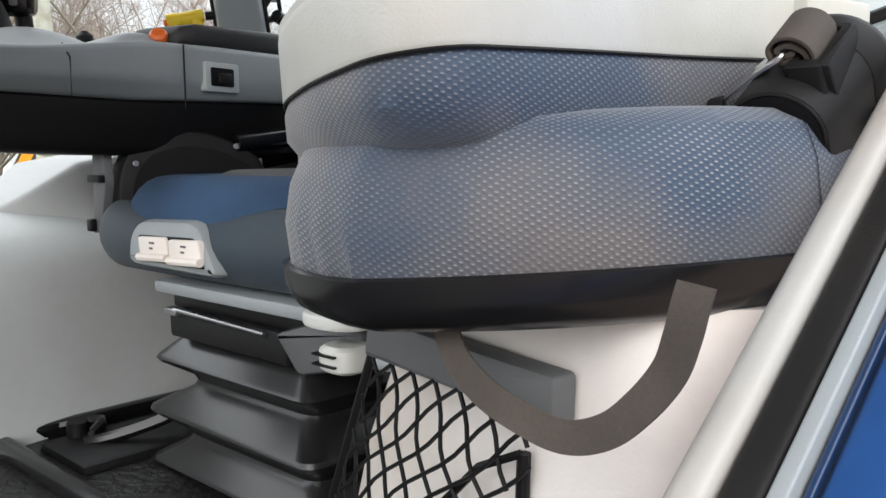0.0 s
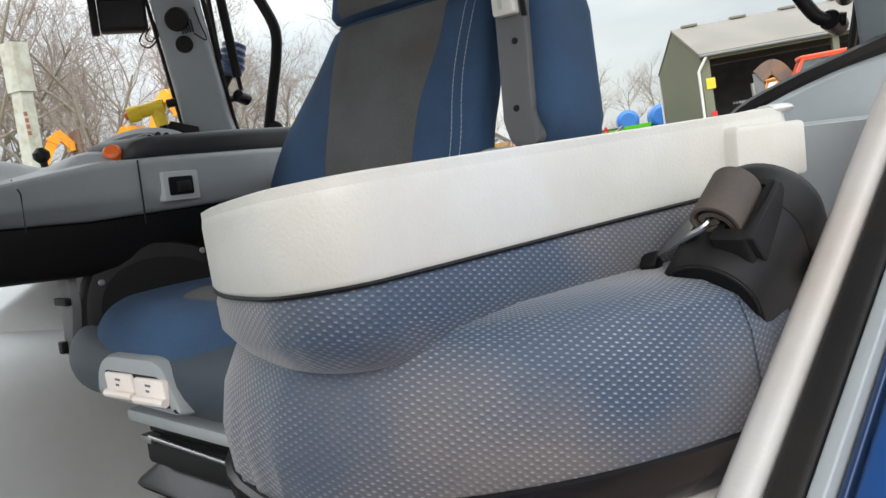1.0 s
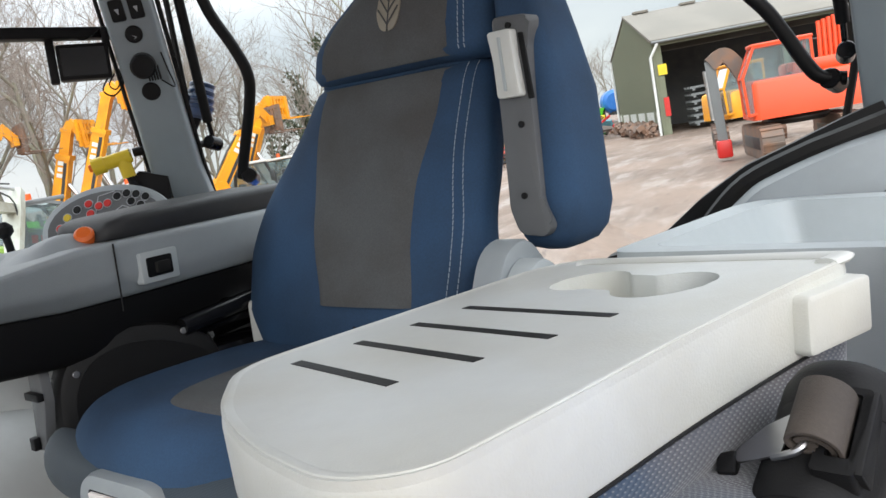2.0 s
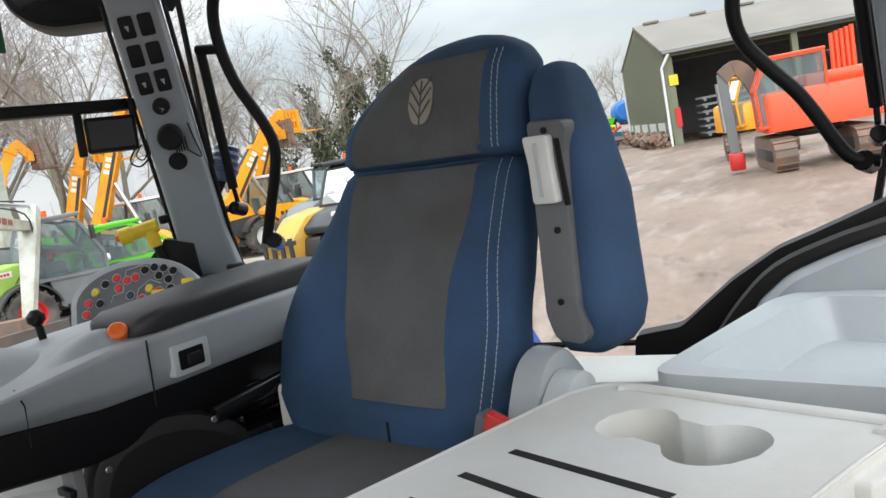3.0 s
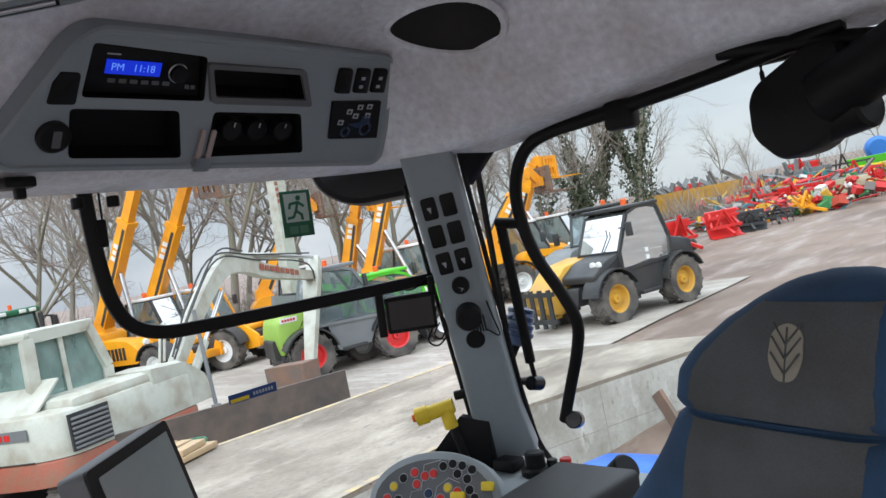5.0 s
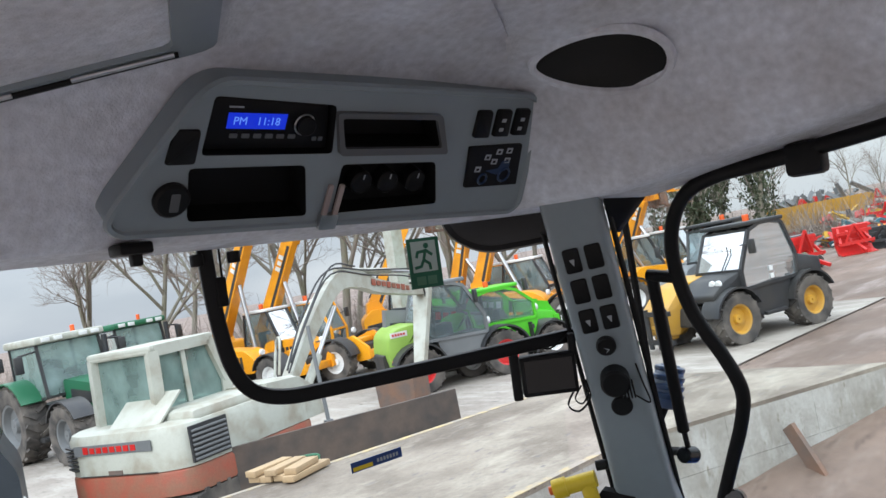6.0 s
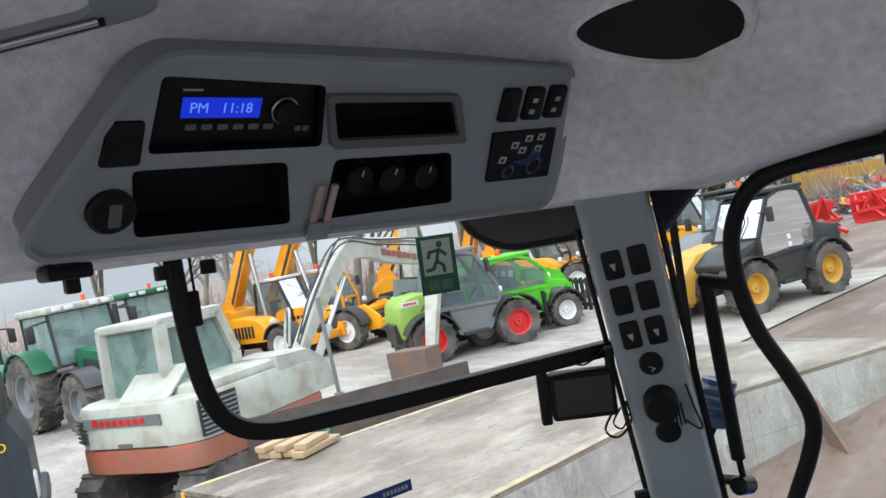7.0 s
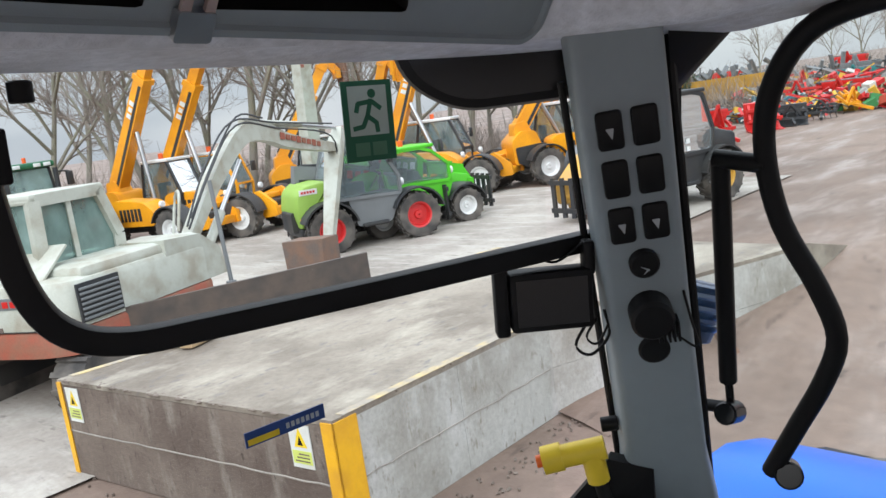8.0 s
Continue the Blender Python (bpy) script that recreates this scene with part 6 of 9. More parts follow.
def earth(name, cols, scale=0.5, stretch=(1.0, 1.0, 1.0), turn=0.0, rough=0.8, wet=0.3, bump=0.5, spots=None):
    """Dirt or worn concrete: broad patches, streaks drawn one way, fine grit and dark spots."""
    m = bpy.data.materials.new(name)
    m.use_nodes = True
    n, l = m.node_tree.nodes, m.node_tree.links
    b = n["Principled BSDF"]
    tc = n.new("ShaderNodeTexCoord")
    mp = n.new("ShaderNodeMapping")
    mp.inputs["Scale"].default_value = stretch
    mp.inputs["Rotation"].default_value = (0, 0, turn)
    l.new(tc.outputs["Object"], mp.inputs["Vector"])
    res = []
    for src, sc, det in ((tc.outputs["Object"], scale, 6.0), (mp.outputs["Vector"], scale * 3.0, 5.0), (tc.outputs["Object"], scale * 40, 6.0), (mp.outputs["Vector"], scale * 14, 4.0)):
        t = n.new("ShaderNodeTexNoise")
        t.inputs["Scale"].default_value, t.inputs["Detail"].default_value, t.inputs["Roughness"].default_value = sc, det, 0.62
        l.new(src, t.inputs["Vector"])
        res.append(t.outputs["Fac"])

    def mixed(a_, c_, fac, lo, hi):
        mr = n.new("ShaderNodeMapRange")
        mr.inputs["From Min"].default_value, mr.inputs["From Max"].default_value = lo, hi
        l.new(fac, mr.inputs["Value"])
        mx = n.new("ShaderNodeMix")
        mx.data_type = "RGBA"
        l.new(mr.outputs["Result"], mx.inputs["Factor"])
        for sock, v in (("A", a_), ("B", c_)):
            if isinstance(v, tuple):
                mx.inputs[sock].default_value = (*v, 1)
            else:
                l.new(v, mx.inputs[sock])
        return mx.outputs["Result"]
    c = mixed(cols[0], cols[1], res[0], 0.42, 0.6)
    c = mixed(c, cols[2], res[1], 0.52, 0.72)
    dark = tuple(v * 0.55 for v in cols[1])
    c = mixed(c, spots or dark, res[3], 0.6, 0.74)
    gr = n.new("ShaderNodeMapRange")
    gr.inputs["To Min"].default_value, gr.inputs["To Max"].default_value = 0.7, 1.3
    l.new(res[2], gr.inputs["Value"])
    mu = n.new("ShaderNodeMix")
    mu.data_type, mu.blend_type = "RGBA", "MULTIPLY"
    mu.inputs["Factor"].default_value = 1.0
    l.new(c, mu.inputs["A"])
    l.new(gr.outputs["Result"], mu.inputs["B"])
    l.new(mu.outputs["Result"], b.inputs["Base Color"])
    rr = n.new("ShaderNodeMapRange")
    rr.inputs["From Min"].default_value, rr.inputs["From Max"].default_value = 0.4, 0.65
    rr.inputs["To Min"].default_value, rr.inputs["To Max"].default_value = rough, rough - wet
    l.new(res[1], rr.inputs["Value"])
    l.new(rr.outputs["Result"], b.inputs["Roughness"])
    b.inputs["Specular IOR Level"].default_value = 0.35
    bp = n.new("ShaderNodeBump")
    bp.inputs["Strength"].default_value, bp.inputs["Distance"].default_value = bump, 0.03
    l.new(res[2], bp.inputs["Height"])
    l.new(bp.outputs["Normal"], b.inputs["Normal"])
    return m


CONCRETE = earth("yard_concrete", ((0.36, 0.33, 0.29), (0.25, 0.22, 0.19), (0.42, 0.39, 0.35)), 0.35, (0.5, 2.0, 1), 0.4, 0.85, 0.25, 0.4)
GROUND = earth("yard_ground", ((0.21, 0.152, 0.12), (0.135, 0.096, 0.075), (0.275, 0.218, 0.185)), 0.16, (2.0, 0.6, 1), -0.35, 0.8, 0.4, 0.6)
xs = sorted(set(list(np.linspace(-60, 60, 61)) + list(np.linspace(-900, -60, 12)) + list(np.linspace(60, 900, 12))))
ysg = sorted(set(list(np.linspace(-30, 150, 91)) + list(np.linspace(-900, -30, 12)) + list(np.linspace(150, 1200, 14))))
bm = bmesh.new()
gv = [[bm.verts.new((x, y, ground_z(x, y) + 0.02 * noise.noise(Vector((x * 0.4, y * 0.4, 0))))) for x in xs] for y in ysg]
for a, b in zip(gv, gv[1:]):
    for i in range(len(xs) - 1):
        bm.faces.new((a[i], a[i + 1], b[i + 1], b[i]))
ap = bmesh.new()
av = [[ap.verts.new((x, y, ground_z(x, y) + 0.03 + 0.02 * noise.noise(Vector((x * 0.4, y * 0.4, 0))))) for x in np.linspace(-26, -7.95, 22)] for y in np.linspace(-12, 21, 29)]
for a, b in zip(av, av[1:]):
    for i in range(21):
        ap.faces.new((a[i], a[i + 1], b[i + 1], b[i]))
tagged(part("pavement", ap, CONCRETE, None, "", 180), "pale worn concrete apron with dirt in patches", "pavement", kind="structure")
tagged(part("ground", bm, GROUND, None, "", 180), "muddy concrete yard with wet patches and tyre tracks", "ground", kind="structure")
# one concrete dock: mid-brown deck, dark brown front blocks, pale side blocks
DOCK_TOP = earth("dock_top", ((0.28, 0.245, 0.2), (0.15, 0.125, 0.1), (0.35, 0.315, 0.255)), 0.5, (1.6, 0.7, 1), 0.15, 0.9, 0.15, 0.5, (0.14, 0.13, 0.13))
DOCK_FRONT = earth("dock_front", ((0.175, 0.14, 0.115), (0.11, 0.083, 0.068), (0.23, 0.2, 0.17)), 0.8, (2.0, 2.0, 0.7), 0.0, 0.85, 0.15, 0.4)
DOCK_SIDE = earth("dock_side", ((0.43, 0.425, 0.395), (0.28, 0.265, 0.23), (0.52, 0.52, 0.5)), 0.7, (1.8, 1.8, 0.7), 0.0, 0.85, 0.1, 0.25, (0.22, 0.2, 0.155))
YPAINT = mat("yellow_paint", (0.75, 0.4, 0.01), 0.5, var=0.1, col2=(0.6, 0.3, 0.02), scale2=4)
dk = thing("loading_dock", (-6.2, 6, 0), "concrete block loading dock with yellow corner posts", "loading dock", kind="structure")
DC = Vector((-4.9, 3.825, 0))
DU, DV = Vector((-0.9938, -0.111, 0)), Vector((-0.005, 1.0, 0))
DM = lambda a, b, z: DC + DU * a + DV * b + Vector((0, 0, z))
DH = 0.9
DW, DL = 3.36, 2.45
# the side wall bends outward, and the deck runs down to the yard behind the bend
BEND, TIP = DM(0, DL, 0), Vector((-3.72, 9.25, 0))
back = DM(DW - 0.75, 5.35, 0)
slab = lambda ps, z0, z1: loft([[p + Vector((0, 0, z)) for p in ps] for z in (z0, z1)])
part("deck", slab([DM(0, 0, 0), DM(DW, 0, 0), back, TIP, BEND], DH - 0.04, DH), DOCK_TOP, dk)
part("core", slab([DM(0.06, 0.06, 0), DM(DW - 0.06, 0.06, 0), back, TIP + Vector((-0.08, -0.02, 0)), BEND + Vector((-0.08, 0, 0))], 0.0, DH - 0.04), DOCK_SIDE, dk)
ramp_a, ramp_b = back + Vector((0.5, 4.4, 0)), TIP + Vector((0.3, 3.6, 0))
part("ramp", loft([[back + Vector((0, 0, DH)), TIP + Vector((0, 0, DH)), TIP, back], [ramp_a + Vector((0, 0, 0.04)), ramp_b + Vector((0, 0, 0.04)), ramp_b, ramp_a]]), DOCK_TOP, dk, "worn concrete ramp down to the yard")
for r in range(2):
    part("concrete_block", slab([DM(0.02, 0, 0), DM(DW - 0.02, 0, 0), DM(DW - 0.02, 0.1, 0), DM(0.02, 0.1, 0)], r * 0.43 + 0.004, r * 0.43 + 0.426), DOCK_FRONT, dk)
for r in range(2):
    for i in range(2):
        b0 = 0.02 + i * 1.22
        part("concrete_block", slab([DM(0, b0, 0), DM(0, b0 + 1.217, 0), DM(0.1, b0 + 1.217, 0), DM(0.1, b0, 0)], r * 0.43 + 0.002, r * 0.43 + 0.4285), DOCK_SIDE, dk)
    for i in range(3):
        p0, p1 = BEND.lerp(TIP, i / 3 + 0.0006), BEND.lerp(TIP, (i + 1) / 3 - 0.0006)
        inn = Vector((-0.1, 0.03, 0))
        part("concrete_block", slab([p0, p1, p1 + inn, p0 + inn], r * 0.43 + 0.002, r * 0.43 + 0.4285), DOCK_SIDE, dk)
# trodden earth rises along the foot of the bent wall
bm = bmesh.new()
rows = []
out = Vector((0.935, -0.355, 0))
for k in range(25):
    t = k / 24
    p = BEND.lerp(TIP + (TIP - BEND) * 0.9, t) if k else BEND
    hgt = 0.06 + 0.9 * t * (1.0 if t < 0.7 else 1.0 - 1.2 * (t - 0.7))
    rows.append([bm.verts.new(p + out * w + Vector((0, 0, max(0.0, hgt) * f - 0.02 + 0.025 * noise.noise(Vector((p.x * 3, p.y * 3, w * 4)))))) for w, f in ((-0.3, 1.0), (0.02, 1.0), (0.3, 0.82), (0.7, 0.52), (1.2, 0.26), (1.9, 0.08), (2.6, -0.06))])
for a, b in zip(rows, rows[1:]):
    for q in range(6):
        bm.faces.new((a[q], a[q + 1], b[q + 1], b[q]))
tagged(part("earth_berm", bm, GROUND, None, "", 180), "muddy earth banked along the dock wall", "bank", kind="structure")
JOINT = mat("pale_mortar", (0.34, 0.31, 0.27), 0.9, var=0.2, scale=8, bump=0.5, bscale=60)
jr = random.Random(8)
part("mortar_line", tube([DM(0.02 + 0.176 * k, -0.001, 0.43 + jr.uniform(-0.006, 0.006)) for k in range(21)], 0.007, 5), JOINT, dk)
part("mortar_line", tube([DM(-0.001, 0.1 + 0.115 * k, 0.43 + jr.uniform(-0.008, 0.008)) for k in range(21)], 0.006, 5), JOINT, dk)
rim_bits = bmesh.new()
for k in range(260):
    on_front = k % 3 > 0
    p = DM(jr.uniform(0.15, DW - 0.1), abs(jr.gauss(0.0, 0.04)), DH - 0.012) if on_front else DM(abs(jr.gauss(0.0, 0.03)) + 0.03, jr.uniform(0.2, DL), DH - 0.012)
    q = jr.uniform(0.008, 0.03)
    lump = bmesh.ops.create_icosphere(rim_bits, subdivisions=1, radius=q)
    for v in lump["verts"]:
        v.co = p + Vector((v.co.x * jr.uniform(0.8, 2.2), v.co.y * 1.0, v.co.z * 0.45)) + Vector((0, 0, 0.003))
part("rim_dirt", rim_bits, DOCK_FRONT, dk, "dirt and chips along the dock rim", 60)
part("corner_post", merge(slab([DM(-0.012, -0.012, 0), DM(0.1, -0.012, 0), DM(0.1, 0, 0), DM(-0.012, 0, 0)], 0.0, DH - 0.02), slab([DM(-0.012, -0.012, 0), DM(0, -0.012, 0), DM(0, 0.2, 0), DM(-0.012, 0.2, 0)], 0.0, DH - 0.02)), YPAINT, dk, "yellow steel corner angle")
part("corner_post", slab([DM(DW - 0.07, -0.012, 0), DM(DW, -0.012, 0), DM(DW, 0.1, 0), DM(DW - 0.02, 0.1, 0)], 0.0, DH - 0.02), YPAINT, dk, "yellow steel corner angle")
WORN = mat("worn_yellow_line", (0.48, 0.37, 0.18), 0.85, var=0.25, col2=(0.29, 0.255, 0.21), scale2=7, fac2=0.55)
part("edge_line", slab([DM(-0.004, 0.1, 0), DM(0.07, 0.1, 0), DM(0.07, DL, 0), DM(-0.004, DL, 0)], DH + 0.001, DH + 0.006), WORN, dk, "worn yellow edge line")
part("edge_line", slab([DM(DW - 0.1, 0.1, 0), DM(DW - 0.01, 0.1, 0), back + Vector((0.02, 0, 0)), back + Vector((0.11, 0, 0))], DH + 0.001, DH + 0.006), WORN, dk, "worn yellow edge line")
for a in (0.22, DW - 0.32):
    wsn = thing("warning_sign", DM(a + 0.1, -0.02, 0.7), "white and yellow hazard sign fixed to the dock face", "sign", "dock hazard signs")
    WS = lambda s, v, h, a=a: DM(a + s, -0.004 - h, v)
    part("plate", prism(rect(0, 0.2, 0.53, 0.84), WS, 0.0, 0.006), WHITE, wsn)
    part("lower_field", prism(rect(0.01, 0.19, 0.56, 0.655), WS, 0.006, 0.008), mat("pale_lime_print", (0.55, 0.62, 0.14), 0.5), wsn)
    for k in range(3):
        part("print_line", prism(rect(0.03, 0.17 - 0.02 * k, 0.575 + 0.025 * k, 0.585 + 0.025 * k), WS, 0.008, 0.009), DOCK_FRONT, wsn)
    part("triangle", prism([(0.04, 0.68), (0.16, 0.68), (0.1, 0.82)], WS, 0.006, 0.008), YELLOW, wsn)
    part("triangle_mark", prism([(0.075, 0.695), (0.125, 0.695), (0.1, 0.76)], WS, 0.008, 0.01), BLACK, wsn)

# ---- machines, trees and buildings of the yard ----
TYRE = mat("dusty_tyre", (0.045, 0.042, 0.04), 0.85, var=0.2, scale=6, bump=0.4, bscale=60, col2=(0.13, 0.115, 0.1), scale2=3)
JYEL = mat("machine_yellow", (0.82, 0.35, 0.006), 0.4, var=0.1, col2=(0.66, 0.26, 0.012), scale2=1.5)
CATYEL = mat("ochre_paint", (0.55, 0.3, 0.03), 0.45, var=0.1, col2=(0.42, 0.24, 0.05), scale2=2)
LIME = mat("lime_paint", (0.26, 0.42, 0.07), 0.4, var=0.08)
VIVID = mat("vivid_green_paint", (0.09, 0.5, 0.02), 0.35, var=0.06)
FGREEN = mat("tractor_green", (0.018, 0.13, 0.06), 0.35, var=0.06)
DARKM = mat("machine_dark", (0.02, 0.022, 0.026), 0.5, var=0.12, col2=(0.035, 0.034, 0.032), scale2=2)
MGREY = mat("machine_grey", (0.16, 0.17, 0.175), 0.5, var=0.1)
TAK = mat("faded_white_paint", (0.42, 0.435, 0.38), 0.5, var=0.1, col2=(0.3, 0.28, 0.22), scale2=3.5, fac2=0.44)
RUSTY = mat("rust_red_paint", (0.3, 0.07, 0.04), 0.6, var=0.2, col2=(0.22, 0.1, 0.06), scale2=4)
RUST = mat("rusty_steel", (0.13, 0.1, 0.085), 0.7, var=0.25, col2=(0.2, 0.11, 0.07), scale2=3)
REDP = mat("red_paint", (0.55, 0.018, 0.015), 0.4, var=0.1)
ORANGEP = mat("orange_red_paint", (0.75, 0.07, 0.015), 0.4, var=0.06)
TBLUE = mat("tank_blue", (0.02, 0.14, 0.45), 0.4, var=0.08)
WHITEP = mat("white_paint", (0.7, 0.71, 0.7), 0.45, var=0.05)
BEACON = mat("beacon_orange", (0.8, 0.12, 0.02), 0.3)
RIMRED = mat("rim_red", (0.6, 0.03, 0.03), 0.4)
WOOD = mat("timber", (0.42, 0.3, 0.17), 0.75, var=0.15, col2=(0.34, 0.25, 0.15), scale2=3)


def add_box(bm, m, dx, dy, dz):
    vs = [bm.verts.new(m @ Vector((x * dx, y * dy, z * dz))) for x in (-0.5, 0.5) for y in (-0.5, 0.5) for z in (-0.5, 0.5)]
    for f in ((0, 1, 3, 2), (4, 6, 7, 5), (0, 4, 5, 1), (2, 3, 7, 6), (0, 2, 6, 4), (1, 5, 7, 3)):
        bm.faces.new([vs[i] for i in f])


def beam(a, b, w, h, w2=None, h2=None, r=0.0):
    """A straight box section from a to b."""
    w2, h2 = w2 or w, h2 or h
    rs = lambda ww, hh: [(-ww / 2, -hh / 2), (ww / 2, -hh / 2), (ww / 2, hh / 2), (-ww / 2, hh / 2)]
    return sweep([Vector(a), Vector(b)], [rs(w, h), rs(w2, h2)], UP if abs((Vector(b) - Vector(a)).normalized().z) < 0.95 else Vector((1, 0, 0)))


def wheel(parent, m, x, y, r, w, rim, lugs=20):
    """A lugged wheel standing at (x, y), axle along local y."""
    ring = [(0.56 * r, -w * 0.42), (0.8 * r, -w * 0.5), (0.93 * r, -w * 0.48), (0.965 * r, -w * 0.3), (0.97 * r, 0), (0.965 * r, w * 0.3), (0.93 * r, w * 0.48), (0.8 * r, w * 0.5), (0.56 * r, w * 0.42)]
    n = 28
    rings = [[m @ Vector((x + a * math.cos(t), y + b, r + a * math.sin(t))) for a, b in ring] for t in np.linspace(0, 2 * math.pi, n + 1)]
    bm = loft(rings, caps=False)
    for i in range(lugs):
        for s in (-1, 1):
            t = 2 * math.pi * (i + (0.25 if s > 0 else -0.25)) / lugs
            lm = m @ Matrix.Translation((x, y, r)) @ Matrix.Rotation(-t, 4, "Y") @ Matrix.Translation((0.97 * r, s * w * 0.24, 0)) @ Matrix.Rotation(s * 0.6, 4, "X")
            add_box(bm, lm, 0.07 * r, w * 0.5, 0.09 * r)
    wh = thing_part("wheel", parent)
    part("tyre", bm, TYRE, wh)
    rp = [(0.57 * r, -w * 0.4), (0.57 * r, w * 0.4), (0.5 * r, w * 0.36), (0.44 * r, w * 0.12), (0.2 * r, w * 0.14), (0.16 * r, w * 0.3), (0.02, w * 0.3), (0.02, -w * 0.3), (0.16 * r, -w * 0.3), (0.2 * r, -w * 0.14), (0.44 * r, -w * 0.12), (0.5 * r, -w * 0.36)]
    part("rim", loft([[m @ Vector((x + a * math.cos(t), y + b, r + a * math.sin(t))) for a, b in rp] for t in np.linspace(0, 2 * math.pi, 25)], caps=False), rim, wh)
    return wh


def thing_part(name, parent):
    """An empty part that groups its pieces under a thing."""
    e = new(name)
    e.parent = parent
    e.matrix_parent_inverse = parent.matrix_basis.inverted()
    return e


def side(poly, m, y0, y1, bev=0.0):
    """A side-view outline (x, z) given width along local y."""
    return prism(poly, lambda a, b, h: m @ Vector((a, h, b)), y0, y1, bev)


def cab(parent, m, outline, y0, y1, frame_m, glass_m=None, roof_m=None, fw=0.07):
    """A glazed cab: corner posts, roof, panes."""
    glass_m = glass_m or DARK_GLASS
    pts = [Vector(p) for p in outline]
    bars = []
    for y in (y0, y1):
        for i in range(len(pts)):
            a, b = pts[i], pts[(i + 1) % len(pts)]
            bars.append(beam(m @ Vector((a.x, y, a.y)), m @ Vector((b.x, y, b.y)), fw, fw))
    for p in pts:
        bars.append(beam(m @ Vector((p.x, y0, p.y)), m @ Vector((p.x, y1, p.y)), 0.06, 0.06))
    part("cab_frame", merge(*bars), frame_m, parent)
    for y in (y0, y1):
        pane = bmesh.new()
        pane.faces.new([pane.verts.new(m @ Vector((p.x, y, p.y))) for p in pts])
        part("cab_window", pane, glass_m, parent)
    for i in range(len(pts)):
        a, b = pts[i], pts[(i + 1) % len(pts)]
        if abs(a.x - b.x) < abs(a.y - b.y):
            pane = bmesh.new()
            pane.faces.new([pane.verts.new(m @ Vector(q)) for q in ((a.x, y0, a.y), (b.x, y0, b.y), (b.x, y1, b.y), (a.x, y1, a.y))])
            part("cab_window", pane, glass_m, parent)
    zt = max(p.y for p in pts)
    xr = [p.x for p in pts if p.y > zt - 0.12]
    part("cab_roof", box(min(xr) - 0.06, max(xr) + 0.08, min(y0, y1) - 0.05, max(y0, y1) + 0.05, zt - 0.01, zt + 0.08, 0.03, m), roof_m or frame_m, parent)
    ym = (y0 + y1) / 2
    xm = (min(p.x for p in pts) + max(p.x for p in pts)) / 2
    zb = min(p.y for p in pts)
    part("cab_seat", merge(box(xm - 0.35, xm + 0.1, ym - 0.22, ym + 0.22, zb + 0.05, zb + 0.35, 0.04, m), box(xm - 0.4, xm - 0.28, ym - 0.22, ym + 0.22, zb + 0.3, zb + 0.95, 0.04, m)), DARKM, parent)


